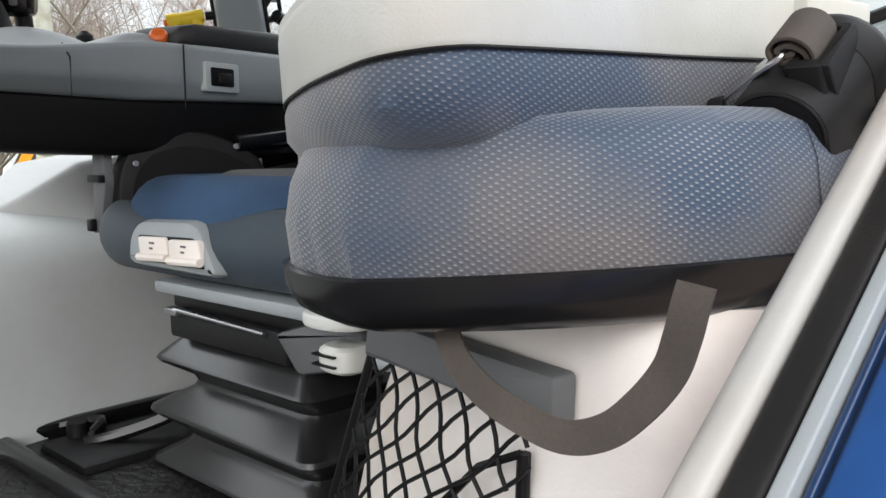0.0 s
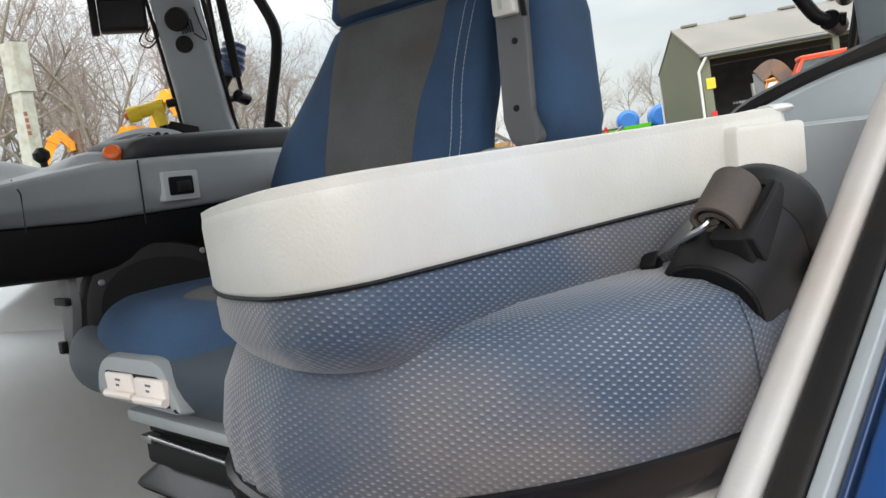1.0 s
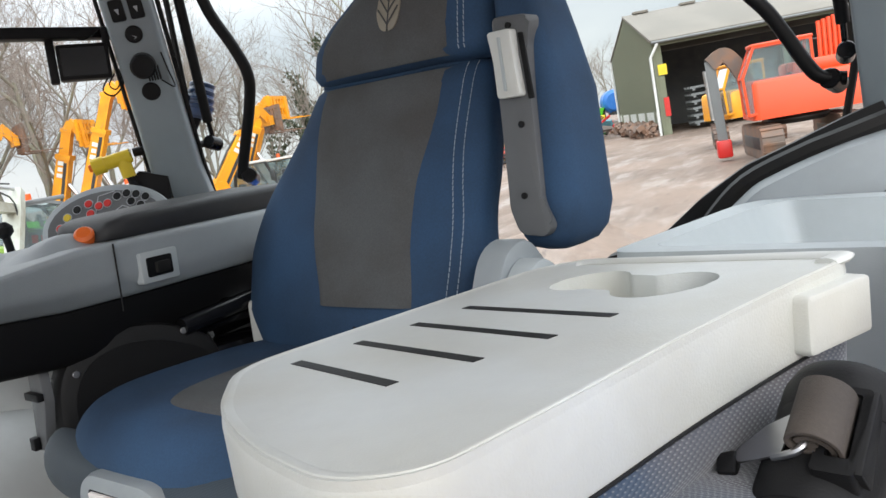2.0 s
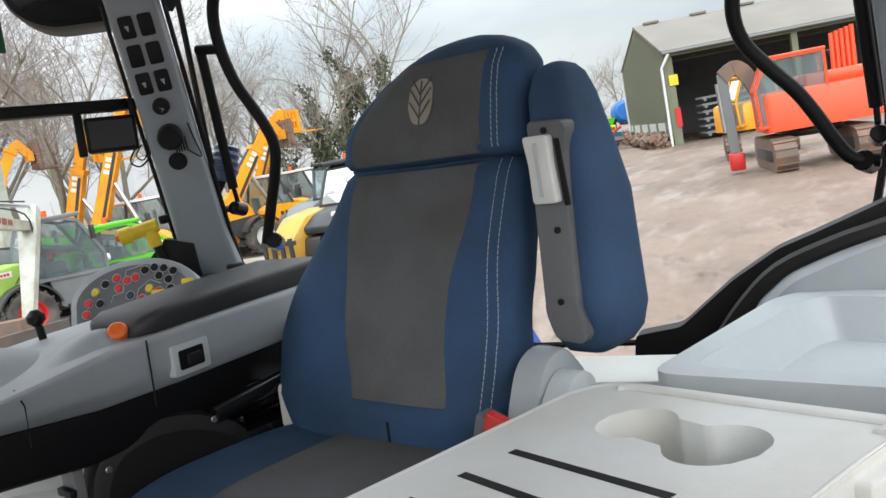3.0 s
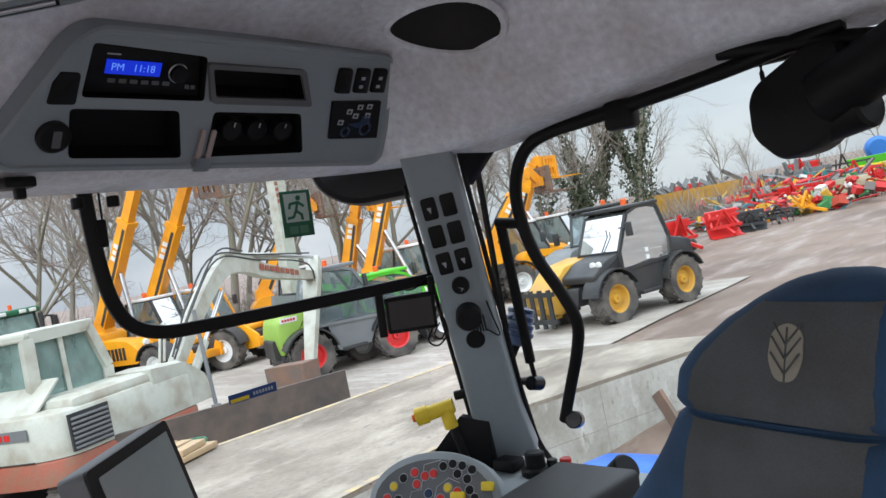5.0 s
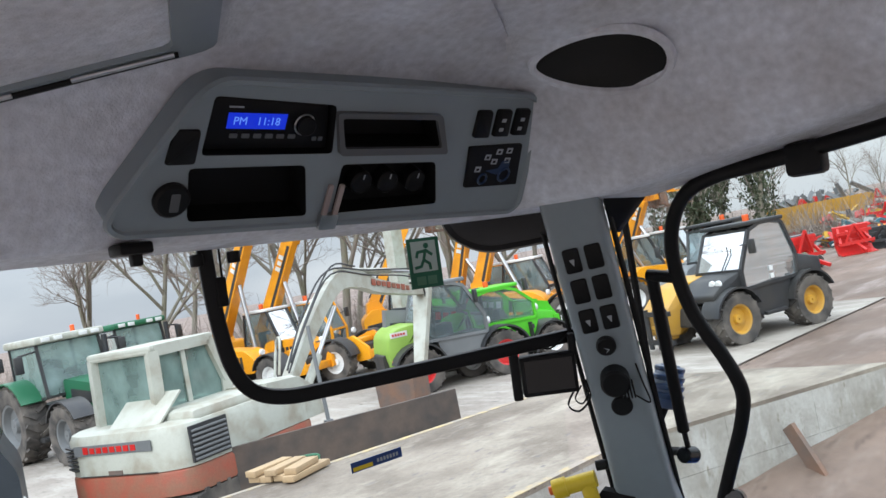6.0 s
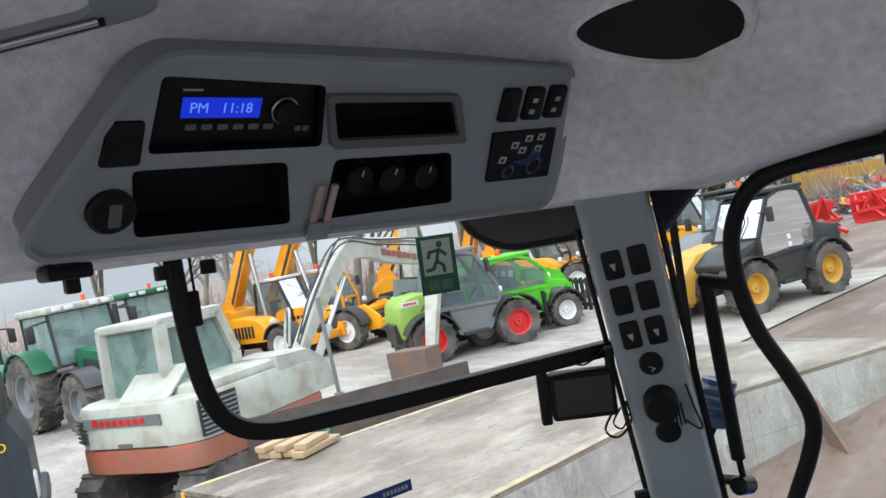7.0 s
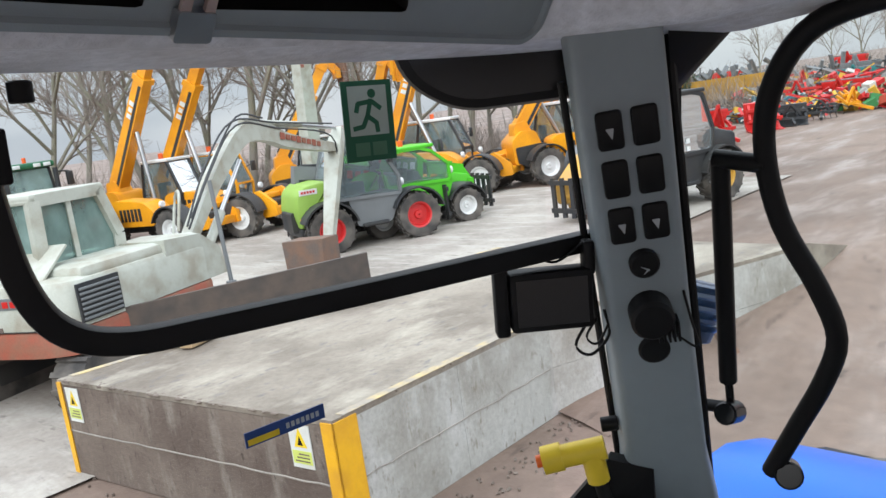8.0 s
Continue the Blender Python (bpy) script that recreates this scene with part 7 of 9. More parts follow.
def boom_set(th, m, p0, angle, length, boom_m, mark, forks=True, fork_m=None):
    """A telescopic boom with its ram, hose track, head and fork carriage."""
    a = radians(angle)
    d = Vector((math.cos(a), 0, math.sin(a)))
    un = Vector((-d.z, 0, d.x))
    p1, p2, p3 = p0 + d * length * 0.66, p0 + d * length * 0.93, p0 + d * length
    bm_ = part("boom", merge(beam(m @ p0, m @ p1, 0.36, 0.46, 0.32, 0.4), beam(m @ (p1 - d * 0.16), m @ p1, 0.39, 0.48)), boom_m, th, "painted outer boom")
    part("boom_extension", merge(beam(m @ (p1 - d * 0.3), m @ p2, 0.25, 0.31), beam(m @ (p2 - d * 0.12), m @ p2, 0.3, 0.37)), boom_m, th)
    for sy in (-1, 1):
        part("side_plate", beam(m @ (p0 + d * 0.1 + Vector((0, sy * 0.186, 0)) - un * 0.13), m @ (p1 - d * 0.25 + Vector((0, sy * 0.168, 0)) - un * 0.1), 0.012, 0.1), DARKM, bm_)
        for k in range(3):
            q = p0 + d * (length * 0.42 + 0.2 * k) + Vector((0, sy * 0.178, 0)) + un * 0.04
            part("boom_mark", beam(m @ q, m @ (q + d * 0.13), 0.014, 0.18 - 0.03 * (k == 1)), mark, bm_)
    part("hose_track", tube([m @ (p0 + un * 0.24 + d * 0.2), m @ (p0 + un * 0.27 + d * length * 0.4), m @ (p1 + un * 0.2), m @ (p2 + un * 0.12)], 0.035, 6), DARKM, bm_)
    head = p3 + (Vector((0.38, 0, -0.5)) if angle > 25 else Vector((0.25, 0, -0.42)))
    part("boom_head", merge(beam(m @ (p2 - d * 0.1), m @ (p3 + Vector((0.1, 0, -0.05))), 0.22, 0.3), beam(m @ p3, m @ head, 0.2, 0.26), beam(m @ (head + Vector((-0.05, -0.3, 0))), m @ (head + Vector((-0.05, 0.3, 0))), 0.16, 0.3)), boom_m, th)
    part("tilt_ram", rod(m @ (p2 + un * 0.14), m @ (head + Vector((0, 0, 0.22))), 0.045), STEEL, th)
    if forks:
        c = head + Vector((0.12, 0, 0))
        bars = [beam(m @ (c + Vector((0, -0.62, z))), m @ (c + Vector((0, 0.62, z))), 0.07, 0.12) for z in (0.42, 0.08, -0.28)]
        bars += [beam(m @ (c + Vector((0.0, y, 0.46))), m @ (c + Vector((0.0, y, -0.38))), 0.06, 0.09) for y in (-0.6, -0.36, -0.12, 0.12, 0.36, 0.6)]
        bars += [beam(m @ (c + Vector((0.04, y, 0.44))), m @ (c + Vector((0.06, y, -0.42))), 0.13, 0.05) for y in (-0.42, 0.42)]
        bars += [beam(m @ (c + Vector((0.06, y, -0.4))), m @ (c + Vector((1.05, y, -0.44))), 0.13, 0.05, 0.08, 0.02) for y in (-0.42, 0.42)]
        fc_ = thing_part("fork_carriage", th)
        for k, b in enumerate(bars):
            part("carriage_bar" if k < 9 else "fork", b, fork_m or RUST, fc_)
    part("lift_ram", rod(m @ Vector((-0.3, p0.y, 1.05)), m @ (p0 + d * length * 0.36 - un * 0.2), 0.07), STEEL, th)


def arch(th, m, x, y, r, w, material):
    arc = [(x + (r + 0.07) * math.cos(t), r + (r + 0.07) * math.sin(t)) for t in np.linspace(0.2, 2.75, 12)]
    arc += [(x + (r + 0.11) * math.cos(t), r + (r + 0.11) * math.sin(t)) for t in np.linspace(2.75, 0.2, 12)]
    part("fender", side(arc, m, y - w / 2, y + w / 2), material, th)


def telehandler(at, heading, label, cabm, angle, length, fork_m=None, group="telehandlers in the yard"):
    """A yellow telescopic handler: x ahead, cab on its left, boom in the middle."""
    m = Matrix.Translation(at) @ Matrix.Rotation(radians(heading), 4, "Z")
    th = thing("telehandler", at, label, "telehandler", group)
    part("chassis", side(fillet([(-2.2, 0.75), (-2.25, 1.25), (-1.4, 1.3), (1.5, 1.0), (1.9, 0.9), (1.9, 0.55), (-1.6, 0.5)], 0.06), m, -0.55, 0.55), DARKM, th)
    hood = part("engine_hood", side(fillet([(-1.2, 0.75), (-1.2, 1.42), (-0.9, 1.52), (0.3, 1.42), (0.72, 1.15), (0.72, 0.75)], 0.14), m, -1.05, -0.32, 0.07), JYEL, th)
    for k in range(6):
        part("grille_slat", box(-0.7 + 0.16 * k, -0.6 + 0.16 * k, -1.068, -1.05, 0.9, 1.25, 0.0, m), DARKM, hood)
    part("rear_body", side(fillet([(-2.3, 0.7), (-2.34, 1.45), (-2.0, 1.75), (-1.5, 1.72), (-1.3, 1.2), (-1.25, 0.7)], 0.12), m, -0.5, 0.5, 0.06), JYEL, th)
    cab(th, m, [(-1.15, 0.85), (-1.2, 1.5), (-1.02, 2.42), (0.05, 2.42), (0.45, 1.45), (0.4, 0.85)], 0.25, 1.05, cabm, None, WHITEP)
    part("cab_door", side(fillet([(-1.1, 0.8), (-1.14, 1.42), (0.36, 1.4), (0.36, 0.8)], 0.04), m, 1.06, 1.09), JYEL, th)
    for x in (-1.4, 1.35):
        for y in (-0.95, 0.95):
            wheel(th, m, x, y, 0.58, 0.42, WHITEP, 20)
            arch(th, m, x, y, 0.58, 0.48, DARKM)
    part("front_frame", merge(side(fillet([(0.8, 1.0), (1.75, 1.25), (2.25, 0.85), (2.3, 0.5), (1.7, 0.45), (1.3, 0.6)], 0.06), m, -0.62, -0.5), side(fillet([(0.8, 1.0), (1.75, 1.25), (2.25, 0.85), (2.3, 0.5), (1.7, 0.45), (1.3, 0.6)], 0.06), m, 0.5, 0.62), box(1.9, 2.2, -0.5, 0.5, 0.5, 0.72, 0.03, m), box(1.3, 1.75, -0.5, 0.5, 0.95, 1.1, 0.03, m)), JYEL, th, "yellow front frame")
    boom_set(th, m, Vector((-1.85, -0.08, 1.85)), angle, length, JYEL, WHITEP, True, fork_m)
    part("boom_post", side(fillet([(-2.2, 1.2), (-2.1, 2.0), (-1.7, 2.05), (-1.3, 1.2)], 0.08), m, -0.32, 0.16), JYEL, th)
    part("beacon", puck(m @ Vector((-0.7, 0.7, 2.5)), m @ Vector((-0.7, 0.7, 2.66)), 0.07, 12), BEACON, th)
    for y in (-0.75, 0.95):
        part("headlight", puck(m @ Vector((0.72, y, 1.3)), m @ Vector((0.82, y, 1.3)), 0.09, 14), WHITEP, th)
    part("mirror", merge(box(0.35, 0.42, 1.2, 1.4, 1.75, 2.05, 0.02, m), rod(m @ Vector((0.3, 1.05, 1.9)), m @ Vector((0.38, 1.25, 1.95)), 0.015)), DARKM, th)
    return th


def side_handler(at, heading, label, body, rim, cabm, boom_m, r, base, tall, tail=True, angle=-7, flash=None, group="telehandlers in the yard", guard=False, hand=1):
    """A handler: rounded tail hood, glazed cab on one hand, low boom on the other, pods between the wheels."""
    m = Matrix.Translation(at) @ Matrix.Rotation(radians(heading), 4, "Z") @ Matrix.Diagonal((1, hand, 1, 1))
    th = thing("telehandler", at, label, "telehandler", group)
    bx = base / 2
    part("chassis", side(fillet([(-bx - 0.7, 0.55), (-bx - 0.7, 1.0), (bx + 0.5, 0.9), (bx + 0.6, 0.5)], 0.06), m, -0.45, 0.45), DARKM, th)
    if tail:
        hood = part("tail_hood", side(fillet([(-bx - 0.56, 0.62), (-bx - 0.64, 1.0), (-bx - 0.57, 1.4), (-bx - 0.36, 1.58), (-bx + 0.05, 1.62), (-bx + 0.32, 1.5), (-bx + 0.22, 1.3), (-bx - 0.25, 1.28), (-bx - 0.42, 0.62)], 0.1, 4), m, -0.7, 0.7, 0.16), body, th)
        part("tail_bumper", box(-bx - 0.58, -bx - 0.4, -0.6, 0.6, 0.42, 0.64, 0.05, m), DARKM, th)
        if flash:
            for sy in (-1, 1):
                part("flash_panel", box(-bx - 0.5, -bx - 0.1, sy * 0.7 - 0.006, sy * 0.7 + 0.006, 1.36, 1.48, 0.0, m), WHITEP, hood)
                part("flash_mark", merge(*[box(-bx - 0.46 + 0.065 * k, -bx - 0.415 + 0.065 * k, sy * 0.71 - 0.006, sy * 0.71 + 0.006, 1.395, 1.445, 0.0, m) for k in range(5)]), flash, hood)
                part("tail_lamp", box(-bx - 0.56, -bx - 0.44, sy * 0.7 - 0.01, sy * 0.7 + 0.01, 0.76, 0.86, 0.0, m), BEACON, hood)
    else:
        part("tail_hood", side(fillet([(-bx - 0.6, 0.6), (-bx - 0.65, 1.35), (-bx + 0.3, 1.5), (-bx + 0.5, 0.8)], 0.1, 4), m, -0.7, 0.7, 0.08), body, th)
    for sy in (-1, 1):
        part("side_pod", side(fillet([(-bx + r + 0.1, 0.5), (-bx + r * 0.9, 1.15), (-0.2, 1.2), (bx - r * 0.6, 1.12), (bx - r - 0.1, 0.5)], 0.09, 3), m, sy * 1.0, sy * 0.42, 0.03), cabm if tail else body, th)
        part("pod_step", box(-0.3, 0.3, sy * 1.03 - 0.05, sy * 1.03 + 0.05, 0.48, 0.56, 0.02, m), DARKM, th)
    cab(th, m, [(-bx + 0.25, 1.15), (-bx + 0.18, 1.6), (-bx + 0.42, tall - 0.06), (-bx + 0.7, tall), (bx - 1.05, tall), (bx - 0.75, tall - 0.1), (bx - 0.35, 1.5), (bx - 0.35, 1.1)], -0.28, 1.0, cabm, None, cabm)
    if not tail:
        low = part("cab_body", side(fillet([(-bx + 0.1, 0.72), (-bx + 0.12, 1.5), (bx - 0.36, 1.5), (bx - 0.3, 0.72)], 0.08, 3), m, -0.26, 0.98, 0.04), cabm, th)
        part("door_seam", merge(box(-bx + 0.35, -bx + 0.365, 0.982, 0.99, 0.8, 1.45, 0.0, m), box(bx - 0.62, bx - 0.605, 0.982, 0.99, 0.8, 1.45, 0.0, m), box(-bx + 0.45, -bx + 0.6, 0.982, 1.0, 1.18, 1.22, 0.0, m)), MGREY, low)
        part("rear_deck", side(fillet([(-bx - 0.6, 1.0), (-bx - 0.6, 1.42), (-bx + 0.15, 1.6), (-bx + 0.2, 1.0)], 0.1, 3), m, -0.95, 0.95, 0.06), body, th)
        part("boom_nose", side(fillet([(bx - 0.5, 1.1), (bx - 0.55, 1.5), (bx + 0.35, 1.38), (bx + 0.95, 0.85), (bx + 0.95, 0.4), (bx + 0.6, 0.35), (bx + 0.3, 0.9)], 0.08, 3), m, -0.85, -0.05, 0.05), boom_m, th, "painted boom nose")
    if guard:
        ws = bmesh.new()
        ws.faces.new([ws.verts.new(m @ Vector(q)) for q in ((bx - 0.32, -0.24, 1.48), (bx - 0.32, 0.94, 1.48), (bx - 0.72, 0.94, tall - 0.12), (bx - 0.72, -0.24, tall - 0.12))])
        # reflected sky is painted into this pane's pale film
        part("windscreen", ws, PALE_GLASS, th, "pale windscreen with sky reflection in its colour", 0)
        part("wiper", tube([m @ Vector((bx - 0.3, 0.5, 1.5)), m @ Vector((bx - 0.46, 0.62, 1.85)), m @ Vector((bx - 0.52, 0.55, 2.0))], 0.014, 5), DARKM, th)
        part("hood_panel", side(fillet([(bx - 0.45, 1.2), (bx - 0.4, 1.5), (bx + 0.1, 1.38), (bx + 0.5, 1.12), (bx + 0.45, 0.95)], 0.06, 3), m, -0.05, 0.98, 0.05), DARKM, th)
        for y in (0.72, 0.9):
            part("lamp", puck(m @ Vector((bx + 0.18, y, 1.32)), m @ Vector((bx + 0.25, y, 1.31)), 0.075, 14), WHITEP, th)
        part("door_mark", merge(*[box(-0.15, -0.05, 1.01, 1.02, 1.2 + 0.16 * k, 1.3 + 0.16 * k, 0.0, m) for k in range(2)]), WHITEP, th)
    for x in (-bx, bx):
        for y in (-0.92, 0.92):
            wheel(th, m, x, y, r, 0.45, rim, 18)
            arch(th, m, x, y, r, 0.5, DARKM)
    boom_set(th, m, Vector((-bx - 0.3, -0.45, 1.75)), angle, base + 0.9, boom_m, flash or WHITEP, False)
    part("front_frame", side(fillet([(bx - 0.1, 0.6), (bx + 0.1, 1.2), (bx + 0.7, 1.05), (bx + 1.0, 0.55), (bx + 0.6, 0.3)], 0.06), m, -0.72, -0.18, 0.03), boom_m, th)
    fc_ = thing_part("fork_carriage", th)
    for y in (-0.75, -0.45, -0.15, 0.15):
        part("carriage_bar", beam(m @ Vector((bx + 1.1, y, 1.0)), m @ Vector((bx + 1.1, y, 0.15)), 0.06, 0.09), DARKM, fc_)
    for z in (0.3, 0.9):
        part("carriage_bar", beam(m @ Vector((bx + 1.1, -0.85, z)), m @ Vector((bx + 1.1, 0.3, z)), 0.07, 0.1), DARKM, fc_)
    part("beacon", puck(m @ Vector((-0.2, 0.5, tall + 0.06)), m @ Vector((-0.2, 0.5, tall + 0.22)), 0.07, 12), BEACON, th)
    for y in (-0.6, 0.85):
        part("headlight", puck(m @ Vector((bx - 0.3, y, 1.32)), m @ Vector((bx - 0.2, y, 1.32)), 0.09, 14), WHITEP, th)
    for sy in (-1, 1):
        part("mirror", merge(box(bx - 0.6, bx - 0.52, sy * 1.2 - 0.08, sy * 1.2 + 0.08, 1.8, 2.1, 0.02, m), rod(m @ Vector((bx - 0.5, sy * 0.95, 2.0)), m @ Vector((bx - 0.56, sy * 1.2, 2.0)), 0.015)), DARKM, th)
    return th


for x, y, r, w in ((-1.4, 2.75, 0.85, 0.55), (0.1, 2.75, 0.85, 0.55), (-1.4, -1.85, 0.62, 0.45), (0.1, -1.85, 0.62, 0.45)):
    wheel(tc_, Matrix.Translation((x, y, 0)) @ Matrix.Rotation(radians(90), 4, "Z"), 0, 0, r, w, WHITEP)
telehandler((-22.6, 12.67, 0), 10, "yellow telehandler with boom raised high and rusty forks", DARKM, 55, 5.5)
telehandler((-22.1, 14.2, 0), 20, "yellow telehandler with steeply raised boom behind the white excavator", JYEL, 58, 4.8)
telehandler((-21.9, 18.75, 0), 60, "yellow telehandler with raised boom beside the bare trees", DARKM, 58, 3.6)
telehandler((-19.85, 20.65, 0), 20, "yellow telehandler with short raised boom in the machine row", JYEL, 70, 3.1, JYEL)
telehandler((-18.55, 20.55, 0), 20, "yellow telehandler with white cab roof in the machine row", DARKM, 66, 4.1, JYEL)
telehandler((-15.8, 23.6, 0), 60, "yellow telehandler with rounded bonnet behind the green one", DARKM, 52, 3.0)
telehandler((-17.1, 26.9, 0), 5, "yellow telehandler with lifted boom and yellow carriage", DARKM, 62, 3.3, JYEL)
side_handler((-15.0, 13.27, 0), 66, "lime green and grey telehandler with red wheel rims", LIME, RIMRED, MGREY, MGREY, 0.53, 2.05, 2.35, True, -9, REDP, hand=-1)
side_handler((-15.19, 15.07, 0), 66, "bright green compact telehandler with pale wheel rims", VIVID, WHITEP, VIVID, VIVID, 0.42, 2.2, 1.95, True, -10, None, hand=-1)
side_handler((-9.53, 17.0, 0), -107, "black telehandler with ochre boom and yellow wheel rims", DARKM, CATYEL, DARKM, CATYEL, 0.55, 2.12, 2.38, False, -17, REDP, guard=True)
side_handler((-12.7, 21.7, 0), -80, "black telehandler with a dark boom parked behind the ochre one", DARKM, CATYEL, DARKM, MGREY, 0.58, 2.6, 2.45, False, -12, None)
# tall white lifting mast in the row
wm2 = thing("white_mast", (-17.9, 14.35, 0), "tall white steel boom standing among the machines", "mast")
part("mast", merge(beam((-17.9, 14.35, 0.3), (-17.7, 14.55, 6.2), 0.4, 0.4, 0.34, 0.34), beam((-17.72, 14.53, 5.4), (-17.7, 14.55, 6.6), 0.46, 0.46)), TAK, wm2)
part("mast_marks", merge(*[box(-17.5, -17.485, 14.25, 14.35, 4.3 + i * 0.16, 4.4 + i * 0.16) for i in range(4)]), RUSTY, wm2)
part("base", box(-18.4, -17.2, 13.85, 14.95, 0.0, 0.5, 0.05), MGREY, wm2)


def crawler(th, m, half, length, width, h, material=None):
    for s in (-1, 1):
        y = s * half
        prof = [(x, z) for x, z in ((-length / 2 + h / 2, 0.0), (length / 2 - h / 2, 0.0))]
        loop = [(length / 2 - h / 2 + h / 2 * math.cos(t), h / 2 + h / 2 * math.sin(t)) for t in np.linspace(-math.pi / 2, math.pi / 2, 9)] + [(-length / 2 + h / 2 + h / 2 * math.cos(t), h / 2 + h / 2 * math.sin(t)) for t in np.linspace(math.pi / 2, math.pi * 1.5, 9)]
        bm = side(loop, m, y - width / 2, y + width / 2)
        k = len(loop)
        line = [Vector((a, b)) for a, b in loop] + [Vector(loop[0])]
        total = sum((line[i + 1] - line[i]).length for i in range(k))
        step, pos, i, acc = total / 36, 0.0, 0, 0.0
        for j in range(36):
            want = j * step
            while acc + (line[i + 1] - line[i]).length < want:
                acc += (line[i + 1] - line[i]).length
                i += 1
            p = line[i].lerp(line[i + 1], (want - acc) / max(1e-6, (line[i + 1] - line[i]).length))
            t = (line[i + 1] - line[i]).normalized()
            mm = m @ Matrix.Translation((p.x, y, p.y)) @ Matrix.Rotation(-math.atan2(t.y, t.x), 4, "Y")
            add_box(bm, mm, 0.06, width * 1.02, 0.07)
        part("track", bm, material or TYRE, th)
        part("track_frame", box(-length * 0.36, length * 0.36, y - width * 0.53, y + width * 0.53, h * 0.3, h * 0.7, 0.03, m), DARKM, th)


# white mini excavator behind the dock
EX = Vector((-11.25, 5.2, 0))
em = Matrix.Translation(EX - Vector((0, 0, 0.1))) @ Matrix.Rotation(math.atan2(0.94, -0.34), 4, "Z") @ Matrix.Diagonal((1.25, 1.25, 1.08, 1.0))
ex = thing("mini_excavator", EX, "faded white mini excavator with rust-red skirt and rubber tracks", "excavator")
crawler(ex, Matrix.Translation(EX) @ Matrix.Rotation(radians(110), 4, "Z"), 0.9, 2.9, 0.45, 0.66)
ow = fillet([(-1.15, -0.55), (-1.0, -0.9), (0.9, -0.9), (0.95, 0.9), (-1.0, 0.9), (-1.15, 0.55)], 0.2, 4)
EZ = lambda a, b, h: em @ Vector((a, b, h))
part("skirt", prism(ow, EZ, 0.72, 1.0, 0.04), RUSTY, ex, "rust-red lower skirt")
part("counterweight", prism([(p.x * 0.99, p.y * 0.99) for p in ow], EZ, 1.0, 1.5, 0.1), TAK, ex)
part("engine_cover", box(-0.85, 0.85, -0.84, 0.0, 1.4, 1.6, 0.08, em), TAK, ex)
part("hatch", box(-0.22, 0.25, -0.5, 0.22, 0.0, 0.03, 0.008, em @ Matrix.Translation((-0.8, 0.0, 1.62)) @ Matrix.Rotation(-0.75, 4, "Y")), TAK, ex, "raised pale hatch cover")
for i in range(7):
    part("vent_slat", box(-0.98, -0.52, -0.93, -0.905, 1.06 + i * 0.052, 1.085 + i * 0.052, 0.004, em), MGREY, ex)
for i in range(6):
    part("vent_slat", box(-0.14, 0.14, -0.02, 0.02, 1.07 + i * 0.05, 1.095 + i * 0.05, 0.004, em @ Matrix.Translation((-1.07, 0.725, 0)) @ Matrix.Rotation(1.16, 4, "Z")), DARKM, ex)
part("name_bars", merge(*[box(-1.152, -1.135, -0.32 + i * 0.098, -0.25 + i * 0.098, 1.275, 1.34 + 0.015 * (i == 7), 0.0, em) for i in range(8)]), REDP, ex)
part("name_panel", box(-1.146, -1.135, -0.53, 0.58, 1.25, 1.37, 0.0, em), MGREY, ex)
part("rust_patch", box(-1.146, -1.13, -0.08, 0.12, 1.01, 1.06, 0.0, em), RUST, ex)
part("panel_line", box(-1.146, -1.13, -0.55, 0.55, 1.003, 1.012, 0.0, em), DARKM, ex)
part("operator_seat", merge(box(-0.45, -0.33, 0.05, 0.5, 1.5, 2.05, 0.05, em), box(-0.45, 0.05, 0.05, 0.5, 1.4, 1.52, 0.05, em)), DARKM, ex)
cab(ex, em, [(-0.72, 1.45), (-0.69, 2.3), (0.08, 2.3), (0.26, 1.75), (0.22, 1.1)], -0.25, 0.62, TAK, sky_film_pane("tinted_glass", (0.62, 0.82, 0.76), 0.7, (0.3, 0.42, 0.385), 0.5), TAK, 0.14)
part("cab_pillar", beam(EZ(-0.3, -0.26, 1.45), EZ(-0.3, -0.26, 2.3), 0.06, 0.06), TAK, ex)
part("cab_roof_cap", box(-0.75, 0.13, -0.29, 0.66, 2.27, 2.34, 0.03, em), TAK, ex)
bp = [Vector(p) for p in ((-11.91, 7.08, 1.4), (-12.27, 7.91, 2.2), (-12.65, 8.77, 2.8), (-12.97, 9.51, 2.8), (-13.29, 10.25, 2.58), (-14.03, 11.96, 2.3))]
line = spline(bp, 5)
secs = [[(-0.1, -k), (0.1, -k), (0.1, k), (-0.1, k)] for k in [0.085 + 0.075 * math.sin(math.pi * i / (len(line) - 1)) for i in range(len(line))]]
part("boom", sweep(line, secs, UP), TAK, ex, "faded white bent boom")
BA, BB, BO = Vector((-13.1, 9.85, 2.71)), Vector((-13.75, 11.3, 2.42)), Vector((0.098, 0.043, 0))
part("boom_bars", merge(*[beam(BA.lerp(BB, i / 8) + BO, BA.lerp(BB, (i + 0.72) / 8) + BO, 0.016, 0.095 if i % 3 else 0.12) for i in range(8)]), RUSTY, ex)
part("dipper", sweep([Vector((-14.15, 12.28, 2.66)), Vector((-14.03, 11.96, 2.25)), Vector((-13.68, 11.15, 0.45))], [[(-0.09, -0.1), (0.09, -0.1), (0.09, 0.1), (-0.09, 0.1)], [(-0.09, -0.19), (0.09, -0.19), (0.09, 0.19), (-0.09, 0.19)], [(-0.08, -0.1), (0.08, -0.1), (0.08, 0.1), (-0.08, 0.1)]], Vector((0.92, 0.4, 0))), TAK, ex)
